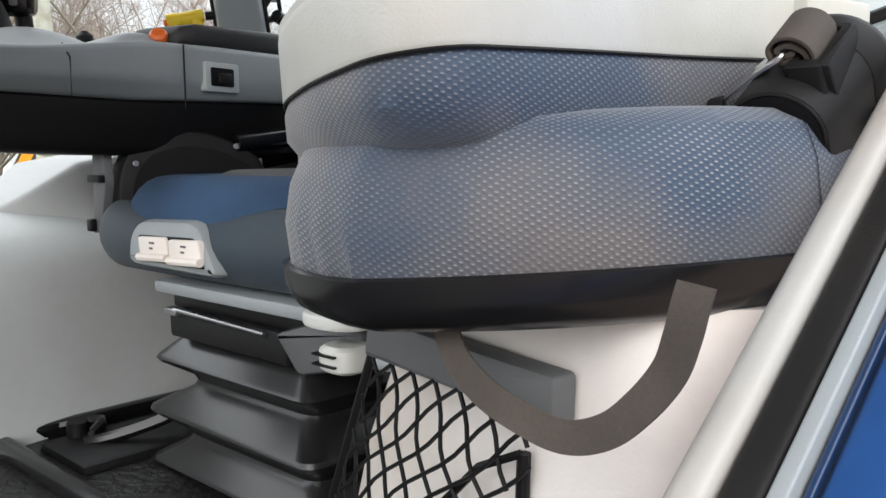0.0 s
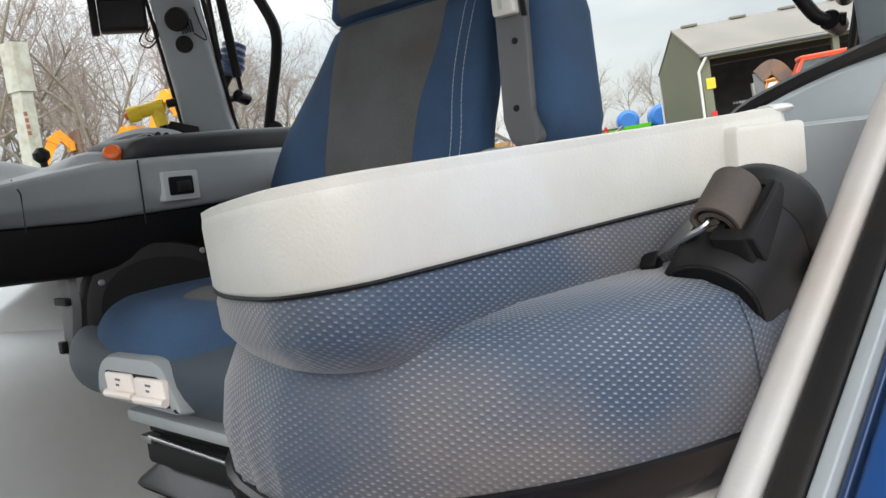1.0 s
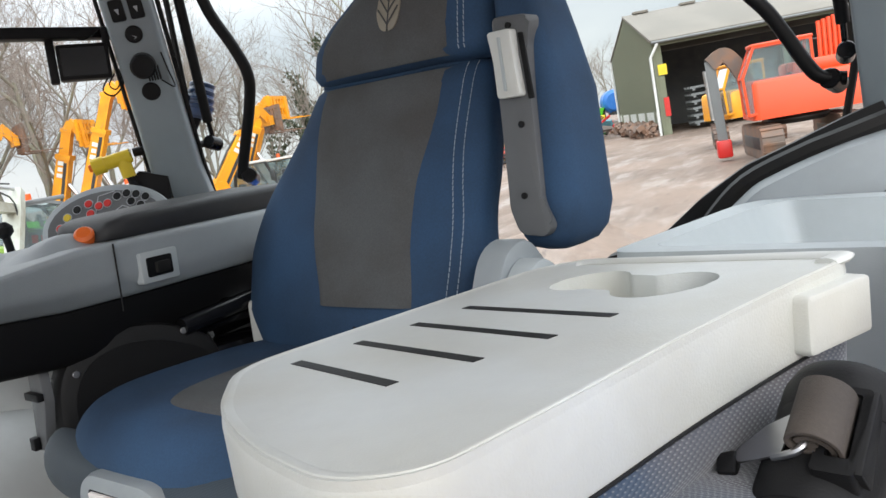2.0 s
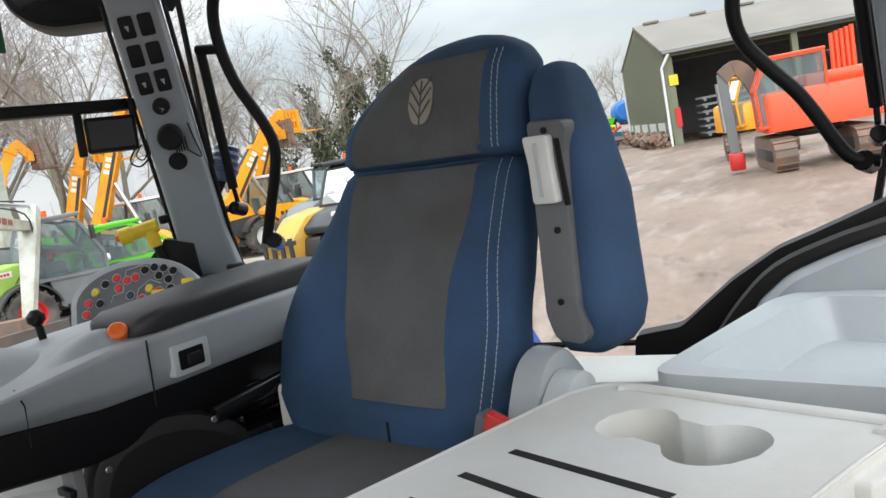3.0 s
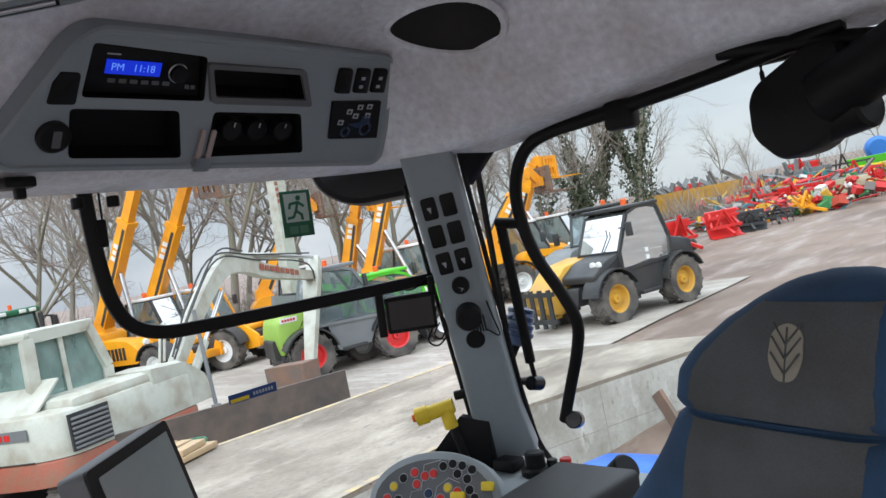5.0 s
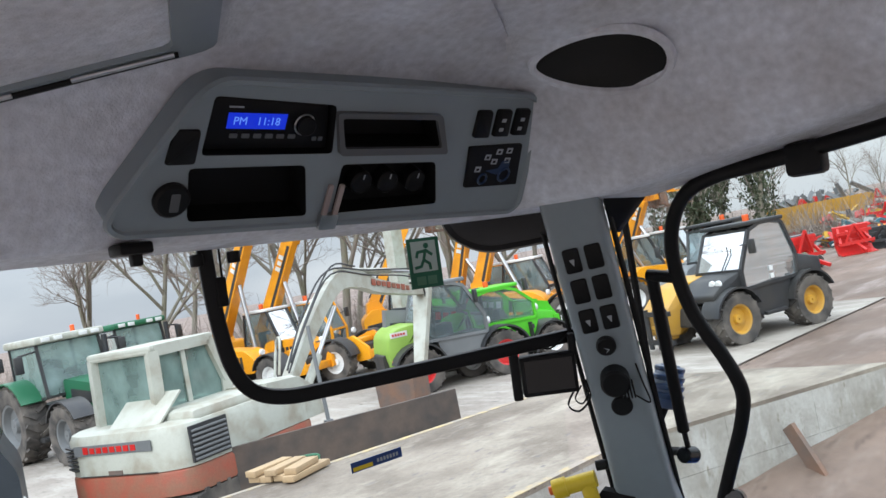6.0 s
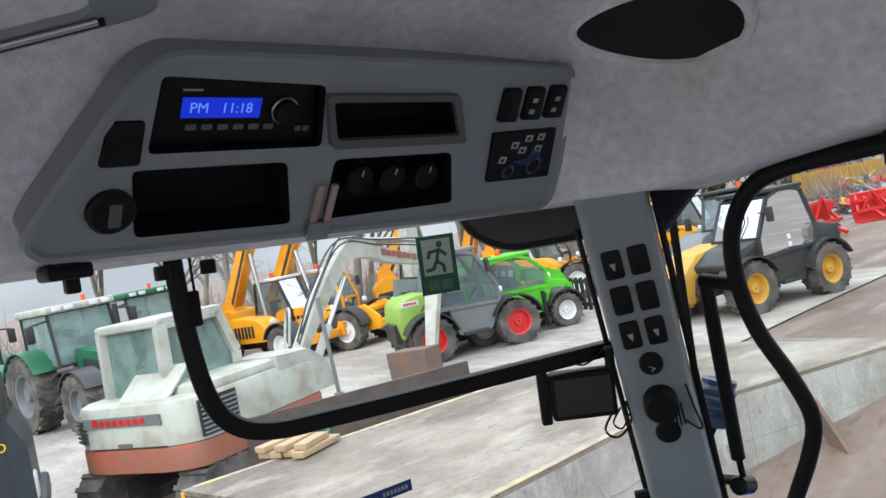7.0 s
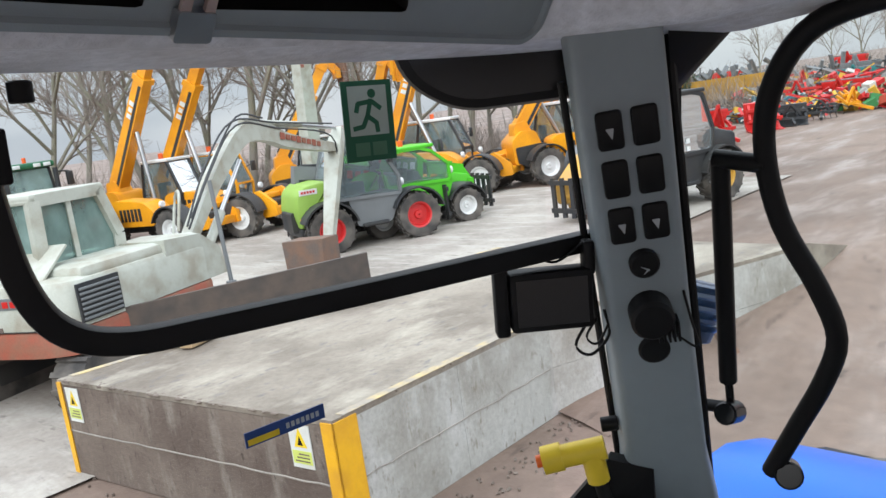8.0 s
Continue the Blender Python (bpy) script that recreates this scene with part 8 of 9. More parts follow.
HOSES = ([(-11.9, 7.0, 1.55), (-12.2, 7.7, 2.3), (-12.6, 8.6, 2.98), (-13.1, 9.8, 2.85), (-13.9, 11.7, 2.55), (-13.95, 11.75, 1.7)], [(-11.85, 6.95, 1.6), (-12.15, 7.6, 2.4), (-12.55, 8.5, 3.05), (-13.1, 9.8, 2.95), (-14.0, 11.85, 2.8)], [(-11.95, 7.1, 1.7), (-12.3, 7.85, 2.45), (-12.62, 8.65, 3.12), (-12.95, 9.4, 3.06)])
for pts in HOSES:
    part("hose", tube([Vector(p) + Vector((0.1, 0.05, 0)) for p in pts], 0.017, 6, 5), DARKM, ex)
part("side_grille", box(-1.0, -0.5, -0.912, -0.89, 1.04, 1.44, 0.0, em), DARKM, ex)
part("boom_ram", rod((-11.98, 7.24, 0.95), (-12.3, 7.95, 1.65), 0.075), TAK, ex)
part("boom_ram", rod((-12.25, 7.85, 1.55), (-12.61, 8.68, 2.4), 0.04), STEEL, ex)
part("dipper_ram", rod((-12.7, 8.9, 3.02), (-13.5, 10.75, 2.86), 0.065), TAK, ex)
part("dipper_ram", rod((-13.4, 10.5, 2.88), (-14.12, 12.15, 2.7), 0.038), STEEL, ex)
part("guard_rail", tube([(-11.75, 6.75, 1.5), (-11.85, 6.95, 2.05), (-11.55, 6.85, 2.1), (-11.4, 6.65, 1.6)], 0.022, 6, 3), TAK, ex)
part("front_cowl", loft([[em @ Vector((x, y, z)) for x, z in ((0.2, 1.0), (0.2, 1.62), (0.75, 1.58), (1.05, 1.35), (1.1, 1.0))] for y in (-0.88, -0.3)]), TAK, ex, "pale sloping front cowl")
part("bucket", sweep([Vector((-13.5, 10.75, 0.05)), Vector((-13.2, 10.1, 0.05))], [[(-0.4, 0), (0.4, 0), (0.42, 0.62), (-0.42, 0.62)], [(-0.4, 0.1), (0.4, 0.1), (0.42, 0.66), (-0.42, 0.66)]], UP), RUST, ex, "rusty digging bucket")
# dark steel beam and planks behind the dock
sbm = thing("steel_blade", (-9.6, 6.4, 0), "long dark steel scraper blade propped behind the dock", "blade")
BLADE = mat("dark_steel", (0.055, 0.047, 0.043), 0.55, var=0.25, scale=3, col2=(0.1, 0.075, 0.06), scale2=3)
part("blade", beam((-10.05, 4.95, 0.74), (-9.05, 8.0, 0.74), 0.06, 0.56), BLADE, sbm)
part("prop", merge(beam((-9.83, 5.7, 0.0), (-9.83, 5.7, 0.6), 0.08, 0.08), beam((-9.35, 7.2, 0.0), (-9.35, 7.2, 0.6), 0.08, 0.08)), RUST, sbm)
wd = thing("timber_stack", (-8.05, 4.62, 0.91), "stack of sawn timber offcuts and blocks on the dock edge", "timber")
rnd = random.Random(4)
for i in range(7):
    row, col = (0, i) if i < 4 else (1, i - 4)
    turn = 1.9 + (0.0 if row == 0 else 0.12 * (col - 1))
    off = Vector((0.95, 0.32, 0)) * (0.165 * (col - (1.5 if row == 0 else 1.0))) * (1.0 if row == 0 else 1.35)
    size = 0.2 + 0.07 * rnd.random()
    part("plank", box(-size, size + 0.1 * rnd.random(), -0.075, 0.075, 0, 0.062, 0.006, Matrix.Translation(Vector((-8.05, 4.62, 0.917 + 0.066 * row)) + off) @ Matrix.Rotation(turn, 4, "Z")), WOOD, wd)
hs = thing("coiled_hose", (-8.2, 5.0, 0.91), "small coil of green hose beside the timber", "hose")
part("coil", tube([(-8.2 + (0.11 + 0.02 * math.sin(i)) * math.cos(i * 0.5), 5.0 + 0.11 * math.sin(i * 0.5), 0.925 + 0.002 * i) for i in range(36)], 0.018, 6), FGREEN, hs)
po = thing("prop_pole", (-9.79, 6.34, 0.0), "grey steel prop pole with a flat foot leaning by the blade", "pole")
part("pole", rod((-9.79, 6.34, 1.0), (-9.9, 6.36, 2.3), 0.028, 8), MGREY, po)
part("stand", rod((-9.79, 6.34, 0.0), (-9.79, 6.34, 0.98), 0.022, 8), RUST, po)
part("foot", box(-9.84, -9.74, 6.29, 6.39, 0.95, 1.02, 0.01), MGREY, po)
lpk = thing("leaning_plank", (-3.9, 7.72, 0.1), "brown timber plank leaning on the dock wall", "plank")
part("board", beam((-3.9, 7.72, 0.12), (-4.2, 7.82, 0.62), 0.05, 0.14), RUST, lpk)


def tractor(at, heading, label, body, roofm):
    m = Matrix.Translation(at) @ Matrix.Rotation(radians(heading), 4, "Z")
    th = thing("tractor", at, label, "tractor", "tractors in the yard")
    part("bonnet", side(fillet([(0.3, 1.1), (0.3, 1.85), (1.7, 1.68), (2.15, 1.45), (2.15, 1.0)], 0.12), m, -0.36, 0.36, 0.1), body, th)
    part("grille", box(2.13, 2.18, -0.28, 0.28, 1.05, 1.42, 0.02, m), DARKM, th)
    for sy in (-1, 1):
        part("bonnet_vent", side(fillet([(0.6, 1.25), (0.62, 1.6), (1.6, 1.5), (1.7, 1.25)], 0.04), m, sy * 0.365, sy * 0.355), DARKM, th)
    part("chassis", side(fillet([(-1.2, 0.7), (-1.2, 1.3), (2.1, 1.1), (2.2, 0.6)], 0.05), m, -0.35, 0.35), DARKM, th)
    for x, y, r, w in ((1.55, -0.9, 0.68, 0.5), (1.55, 0.9, 0.68, 0.5), (-0.9, -0.95, 0.95, 0.6), (-0.9, 0.95, 0.95, 0.6)):
        wheel(th, m, x, y, r, w, MGREY)
        arc = [(x + (r + 0.06) * math.cos(t), r + (r + 0.06) * math.sin(t)) for t in np.linspace(0.5, 2.7, 10)] + [(x + (r + 0.1) * math.cos(t), r + (r + 0.1) * math.sin(t)) for t in np.linspace(2.7, 0.5, 10)]
        part("fender", side(arc, m, y - w / 2, y + w / 2), DARKM if x > 0 else body, th)
    cab(th, m, [(-1.3, 1.4), (-1.35, 2.75), (0.1, 2.75), (0.3, 1.5)], -0.75, 0.75, DARKM, sky_film_pane("tractor_glass", (0.6, 0.76, 0.72), 0.7, (0.33, 0.45, 0.43), 0.45), roofm)
    part("steering_wheel", puck(m @ Vector((-0.1, 0, 1.95)), m @ Vector((-0.12, 0, 1.98)), 0.2, 18), DARKM, th)
    part("cab_console", box(-0.1, 0.2, -0.3, 0.3, 1.4, 1.95, 0.05, m), DARKM, th)
    part("step", box(-0.3, 0.25, -0.98, -0.7, 0.5, 0.62, 0.02, m), DARKM, th)
    part("roof_cap", box(-1.5, 0.3, -0.85, 0.85, 2.74, 2.92, 0.06, m), roofm, th)
    for y in (-0.6, -0.3, 0.3, 0.6):
        part("work_lamp", box(0.28, 0.34, y - 0.1, y + 0.1, 2.78, 2.88, 0.01, m), WHITEP, th)
    part("exhaust", rod(m @ Vector((0.4, 0.75, 1.6)), m @ Vector((0.4, 0.75, 2.7)), 0.07), DARKM, th)
    for s in (-1, 1):
        part("mirror", merge(rod(m @ Vector((0.2, s * 0.8, 2.6)), m @ Vector((0.25, s * 1.25, 2.55)), 0.025), box(0.2, 0.3, s * 1.25 - 0.1, s * 1.25 + 0.1, 2.15, 2.55, 0.03, m)), DARKM, th)
    part("beacon", puck(m @ Vector((-0.6, 0.5, 2.92)), m @ Vector((-0.6, 0.5, 3.08)), 0.055, 12), BEACON, th)
    return th


tractor((-21.1, 6.65, 0), 8, "green tractor with pale roof and muddy front tyres", FGREEN, TAK)
tractor((-24.6, 9.7, 0), 10, "green tractor with green roof behind the excavator", FGREEN, FGREEN)
tractor((-26.0, 5.0, 0), 10, "green tractor with pale roof at the end of the row", FGREEN, MGREY)
# dark lorry
LM = Matrix.Translation((-12.3, 2.87, 0)) @ Matrix.Rotation(radians(75), 4, "Z")
lo = thing("lorry", (-12.3, 2.87, 0), "dark grey lorry cab with yellow lettering on the door", "lorry")
part("cab_body", side(fillet([(-1.9, 0.5), (-1.9, 2.7), (-0.2, 2.7), (0.15, 1.6), (0.3, 1.3), (0.3, 0.5)], 0.12), LM, -1.0, 1.0, 0.08), mat("lorry_grey", (0.03, 0.037, 0.045), 0.5, var=0.1, spec=0.3), lo)
part("windscreen", side([(-0.17, 2.55), (0.12, 1.65), (0.14, 1.65), (-0.14, 2.55)], LM, -0.9, 0.9), GLOSS_BLACK, lo)
part("door_window", side(fillet([(-1.2, 1.65), (-1.2, 2.5), (-0.3, 2.5), (0.0, 1.65)], 0.05), LM, -1.005, -1.0), DARK_GLASS, lo)
part("words", text_mesh("LTD", 0.15, LM @ Matrix.Translation((-0.05, -1.006, 1.34)) @ Matrix.Rotation(radians(90), 4, "X"), 0.003), YELLOW, lo, "", 0)
part("headlight", box(0.22, 0.33, -0.98, -0.6, 0.65, 0.95, 0.03, LM), WHITEP, lo)
part("bumper", box(-0.1, 0.4, -1.02, 1.02, 0.35, 0.62, 0.05, LM), DARKM, lo)
part("door_seam", merge(box(-1.25, -1.235, -1.006, -1.0, 0.7, 2.5, 0.0, LM), box(0.05, 0.065, -1.006, -1.0, 0.7, 1.6, 0.0, LM)), DARKM, lo)
part("door_handle", box(-1.15, -1.0, -1.03, -1.0, 1.35, 1.42, 0.01, LM), DARKM, lo)
part("mirror", merge(box(0.1, 0.2, -1.28, -1.08, 1.75, 2.25, 0.03, LM), rod(LM @ Vector((0.05, -1.0, 2.3)), LM @ Vector((0.15, -1.15, 2.2)), 0.02)), DARKM, lo)
part("beacon", puck(LM @ Vector((-0.4, -0.6, 2.7)), LM @ Vector((-0.4, -0.6, 2.9)), 0.08, 12), BEACON, lo)
wheel(lo, LM, -0.9, -0.85, 0.5, 0.3, MGREY, 0)
wheel(lo, LM, -0.9, 0.85, 0.5, 0.3, MGREY, 0)


# ---- shed and the orange excavator ----
CLAD = mat("shed_cladding", (0.16, 0.17, 0.115), 0.7, var=0.06, col2=(0.14, 0.15, 0.1), scale2=0.5)
ROOFM = mat("fibre_cement_roof", (0.2, 0.18, 0.155), 0.85, var=0.1, col2=(0.155, 0.14, 0.12), scale2=0.3)
SHW = mat("shed_white_wall", (0.55, 0.56, 0.52), 0.8, var=0.08)
SHED0 = Vector((-5.3, 45.6, 0.0))
shm = axes(SHED0, Vector((0.95, 0.31, 0)), Vector((-0.33, 0.944, 0)), UP)
sh = thing("farm_shed", SHED0, "olive clad farm shed with open front and sheeted roof", "shed")
GL, EAVE, RIDGE = 12.4, 5.0, 7.05
part("gable_wall", prism([(0, 0), (0, EAVE), (GL / 2, RIDGE), (GL, EAVE), (GL, 0)], lambda a, b, h: shm @ Vector((h, a, b)), -0.15, 0.0), CLAD, sh)
for i in range(40):
    a = 0.1 + i * GL / 40
    part("sheet_rib", box(-0.175, -0.15, a, a + 0.06, 1.3, EAVE - 0.1 + (RIDGE - EAVE) * (1 - abs(a - GL / 2) / (GL / 2)), 0.0, shm), CLAD, sh)
part("gable_wall", box(-0.17, -0.152, 0.3, GL - 0.3, 0.0, 1.3, 0.0, shm), SHW, sh, "white lower wall")
for i in range(5):
    part("door_post", box(-0.2, -0.172, 1.0 + i * 2.5, 1.5 + i * 2.5, 0.0, 1.35, 0.0, shm), CLAD, sh)
part("front_fascia", box(0, 40, -0.05, 0.1, EAVE - 0.28, EAVE, 0.0, shm), CLAD, sh)
for i in range(6):
    part("post", box(i * 6.5, i * 6.5 + 0.32, -0.02, 0.28, 0, EAVE - 0.28, 0.0, shm), CLAD, sh)
part("roof", loft([[shm @ Vector((x, -0.3, EAVE - 0.05)), shm @ Vector((x, GL / 2, RIDGE + 0.03)), shm @ Vector((x, GL + 0.3, EAVE - 0.05)), shm @ Vector((x, GL + 0.3, EAVE + 0.05)), shm @ Vector((x, GL / 2, RIDGE + 0.13)), shm @ Vector((x, -0.3, EAVE + 0.05))] for x in (-0.2, 40)]), ROOFM, sh)
part("roof_edge", beam(shm @ Vector((-0.22, -0.3, EAVE)), shm @ Vector((-0.22, GL / 2, RIDGE + 0.08)), 0.05, 0.12), ROOFM, sh)
part("gutter", tube([shm @ Vector((-0.2, -0.36, EAVE - 0.08)), shm @ Vector((40, -0.36, EAVE - 0.08))], 0.07, 8), MGREY, sh)
for i in range(14):
    part("ridge_cap", box(0.4 + i * 2.8, 1.3 + i * 2.8, GL / 2 - 0.25, GL / 2 + 0.25, RIDGE + 0.1, RIDGE + 0.25, 0.03, shm), ROOFM, sh)
part("back_wall", box(0, 40, GL - 0.2, GL, 0, EAVE, 0.0, shm), DARKM, sh)
part("end_wall", box(39.8, 40, 0, GL, 0, EAVE, 0.0, shm), DARKM, sh)
part("drain_pipe", tube([shm @ Vector(p) for p in ((0.1, -0.36, EAVE - 0.15), (-0.3, -0.1, EAVE - 0.85), (-0.3, -0.1, 0.0))], 0.08, 8), WHITEP, sh)
part("drain_pipe", tube([shm @ Vector(p) for p in ((-0.25, GL - 0.1, EAVE - 0.1), (-0.25, GL - 0.1, 0.0))], 0.07, 8), WHITEP, sh)
part("notice", box(0.02, 0.48, -0.08, -0.05, 3.2, 3.75, 0.0, shm), YELLOW, sh)
part("notice", box(0.1, 0.38, -0.08, -0.05, 1.0, 2.0, 0.0, shm), REDP, sh)
rk = thing("pallet_racking", shm @ Vector((4, 1.8, 0)), "stacked grey steel frames in the shed mouth", "racking")
for k in range(6):
    part("frame", merge(*[box(1.8, 6.4, 1.0 + j * 0.6, 1.15 + j * 0.6, 0.3 + k * 0.38, 0.42 + k * 0.38, 0.0, shm) for j in range(3)], *[box(1.9 + j * 0.9, 2.05 + j * 0.9, 0.9, 2.6, 0.18 + k * 0.38, 0.3 + k * 0.38, 0.0, shm) for j in range(5)]), MGREY, rk)
rb = thing("rubble_heap", shm @ Vector((-1.6, 2.5, 0)), "heap of dark broken blocks along the shed wall", "rubble", kind="stuff")
bm = bmesh.new()
for i in range(420):
    p = shm @ Vector((rnd.uniform(-1.7, -0.3), rnd.uniform(-0.3, 11.0), rnd.uniform(0, 0.75) ** 1.3))
    add_box(bm, Matrix.Translation(p) @ Euler((rnd.random() * 3, rnd.random() * 3, rnd.random() * 3)).to_matrix().to_4x4(), rnd.uniform(0.15, 0.5), rnd.uniform(0.15, 0.4), rnd.uniform(0.1, 0.3))
part("blocks", bm, RUST, rb, "", 0)

OX = Vector((0.63, 24.9, 0.0))
om = Matrix.Translation(OX) @ Matrix.Rotation(radians(-172), 4, "Z")
ox = thing("large_excavator", OX, "bright orange crawler excavator with steel tracks and grey boom", "excavator")
crawler(ox, Matrix.Translation(OX) @ Matrix.Rotation(radians(-80), 4, "Z"), 1.0, 3.4, 0.55, 0.85, RUST)
oz = lambda a, b, h: om @ Vector((a, b, h))
part("upper_body", prism(fillet([(-1.9, -1.1), (-1.6, -1.3), (1.3, -1.3), (1.3, 1.3), (-1.6, 1.3), (-1.9, 1.1)], 0.2, 4), oz, 1.05, 2.1, 0.12), ORANGEP, ox)
part("slew_ring", puck(om @ Vector((0, 0, 0.8)), om @ Vector((0, 0, 1.06)), 0.8, 20), DARKM, ox)
part("engine_cover", box(-1.8, 0.2, -1.2, 1.2, 2.05, 2.4, 0.1, om), ORANGEP, ox)
cab(ox, om, [(-0.3, 1.5), (-0.3, 2.95), (1.1, 2.95), (1.45, 2.2), (1.4, 1.2)], 0.35, 1.25, ORANGEP)
part("rail", merge(*[rod(om @ Vector((x, -1.2, 2.3)), om @ Vector((x, -1.2, 2.95)), 0.025) for x in (-1.6, -0.8, 0.0)], rod(om @ Vector((-1.6, -1.2, 2.95)), om @ Vector((0.0, -1.2, 2.95)), 0.025)), DARKM, ox)
for i in range(5):
    part("boom_tube", rod(om @ Vector((-0.7 - 0.13 * i, 0.2, 2.35)), om @ Vector((-0.75 - 0.13 * i, 0.1, 3.35 + 0.03 * i)), 0.06), ORANGEP, ox)
part("boom", sweep(spline([om @ Vector(p) for p in ((1.0, -0.2, 1.5), (1.35, -0.2, 2.5), (1.7, -0.2, 2.95), (2.1, -0.2, 2.75))], 5), [(-0.17, -0.2), (0.17, -0.2), (0.17, 0.2), (-0.17, 0.2)]), RUST, ox)
part("dipper", beam(om @ Vector((2.1, -0.2, 2.85)), om @ Vector((2.0, -0.2, 0.55)), 0.22, 0.26), MGREY, ox)
part("ram", rod(om @ Vector((2.25, -0.2, 2.6)), om @ Vector((2.2, -0.2, 1.2)), 0.07), STEEL, ox)
part("quick_hitch", box(1.8, 2.2, -0.42, 0.02, 0.1, 0.6, 0.05, om), REDP, ox)
part("marking", merge(box(-1.6, -1.1, -1.32, -1.29, 1.75, 1.95, 0.0, om), box(0.5, 1.0, -1.32, -1.29, 1.55, 1.75, 0.0, om)), YELLOW, ox)
YX = Vector((-0.9, 31.2, 0.0))
ym = Matrix.Translation(YX) @ Matrix.Rotation(radians(-150), 4, "Z")
yx = thing("small_excavator", YX, "yellow crawler excavator partly behind the orange one", "excavator")
crawler(yx, Matrix.Translation(YX) @ Matrix.Rotation(radians(-85), 4, "Z"), 0.9, 3.0, 0.5, 0.75, RUST)
part("upper_body", prism(fillet([(-1.5, -1.1), (1.1, -1.1), (1.1, 1.1), (-1.5, 1.1)], 0.3, 4), lambda a, b, h: ym @ Vector((a, b, h)), 0.95, 1.9, 0.15), JYEL, yx)
cab(yx, ym, [(-0.3, 1.4), (-0.3, 2.7), (0.9, 2.7), (1.2, 2.0), (1.15, 1.1)], 0.3, 1.05, JYEL)

# ---- implements, tankers ----
rnd = random.Random(11)


def implement(at, yaw, label, m1, w, h, kind):
    """A farm implement: frame, headstock and tools of its kind; w wide, h high."""
    gz = max(at[2], ground_z(at[0], at[1])) - 0.03
    th = thing("farm_implement", (at[0], at[1], gz), label, "implement", "implements behind the yard")
    m = Matrix.Translation((at[0], at[1], gz)) @ Matrix.Rotation(radians(yaw), 4, "Z")
    bars = [beam(m @ Vector((-w / 2, y, z * h)), m @ Vector((w / 2, y, z * h + rnd.uniform(-0.06, 0.06))), 0.11, 0.11) for y, z in ((-0.25, 0.4), (0.3, 0.5), (0.0, 0.72))]
    bars += [beam(m @ Vector((x * w, -0.25, 0.35 * h)), m @ Vector((x * w * 0.8, 0.35, (0.6 + 0.3 * rnd.random()) * h)), 0.09, 0.1) for x in (-0.45, -0.15, 0.2, 0.45)]
    bars += [beam(m @ Vector((x, -0.1, 0.45 * h)), m @ Vector((0, -0.25, h)), 0.09, 0.09) for x in (-0.35, 0.35)]
    part("frame", merge(*bars), m1, th)
    if kind == "drill":
        part("seed_box", loft([[m @ Vector((sx * w * 0.45 * k, 0.25 + sy * 0.32 * k, z * h)) for sx, sy in ((-1, -1), (1, -1), (1, 1), (-1, 1))] for z, k in ((0.5, 0.7), (0.8, 1.0), (0.86, 1.0), (0.88, 0.94))]), m1, th)
        part("lid", box(-w * 0.44, w * 0.44, -0.05, 0.55, 0.885 * h, 0.91 * h, 0.01, m), MGREY, th)
    if kind in ("harrow", "drill"):
        n = max(5, int(w * 5))
        for k in range(n):
            x = w * (-0.46 + 0.92 * k / (n - 1))
            part("tine", tube([m @ Vector((x, 0.1, 0.42 * h)), m @ Vector((x, -0.2, 0.25 * h)), m @ Vector((x, 0.05, 0.02))], 0.022, 5), DARKM, th)
    if kind == "mower":
        part("deck", prism(fillet([(-w / 2, -0.5), (w / 2, -0.5), (w / 2, 0.5), (-w / 2, 0.5)], 0.15, 3), lambda a, b, z: m @ Vector((a, b, z)), 0.18 * h, 0.36 * h, 0.05), m1, th)
        part("gearbox", box(-0.2, 0.2, -0.2, 0.2, 0.36 * h, 0.6 * h, 0.05, m), DARKM, th)
        part("guard", box(-w / 2, w / 2, 0.45, 0.52, 0.02, 0.3 * h, 0.01, m @ Matrix.Rotation(0.1, 4, "X")), YELLOW, th)
    if kind == "bucket":
        part("shell", sweep([m @ Vector((-w / 2, 0, 0)), m @ Vector((w / 2, 0, 0))], [(0.5, 0.0), (0.55, 0.05), (-0.1, 0.12), (-0.42, 0.35 * h), (-0.4, 0.95 * h), (-0.48, 0.98 * h), (-0.55, 0.3 * h), (-0.2, 0.0)], UP), m1, th)
    for sx in (-1, 1):
        if kind in ("drill", "mower"):
            part("support_wheel", puck(m @ Vector((sx * w * 0.5, 0.2, 0.24)), m @ Vector((sx * (w * 0.5 + 0.16), 0.2, 0.24)), 0.25, 16, 0.2), TYRE, th)
    part("drawbar", beam(m @ Vector((0, -0.2, 0.35 * h)), m @ Vector((0.1, -1.0, 0.12 * h)), 0.1, 0.12), m1, th)
    return th


def along(dx, dy, d):
    return (-0.2 + dx * d, 0.25 + dy * d)


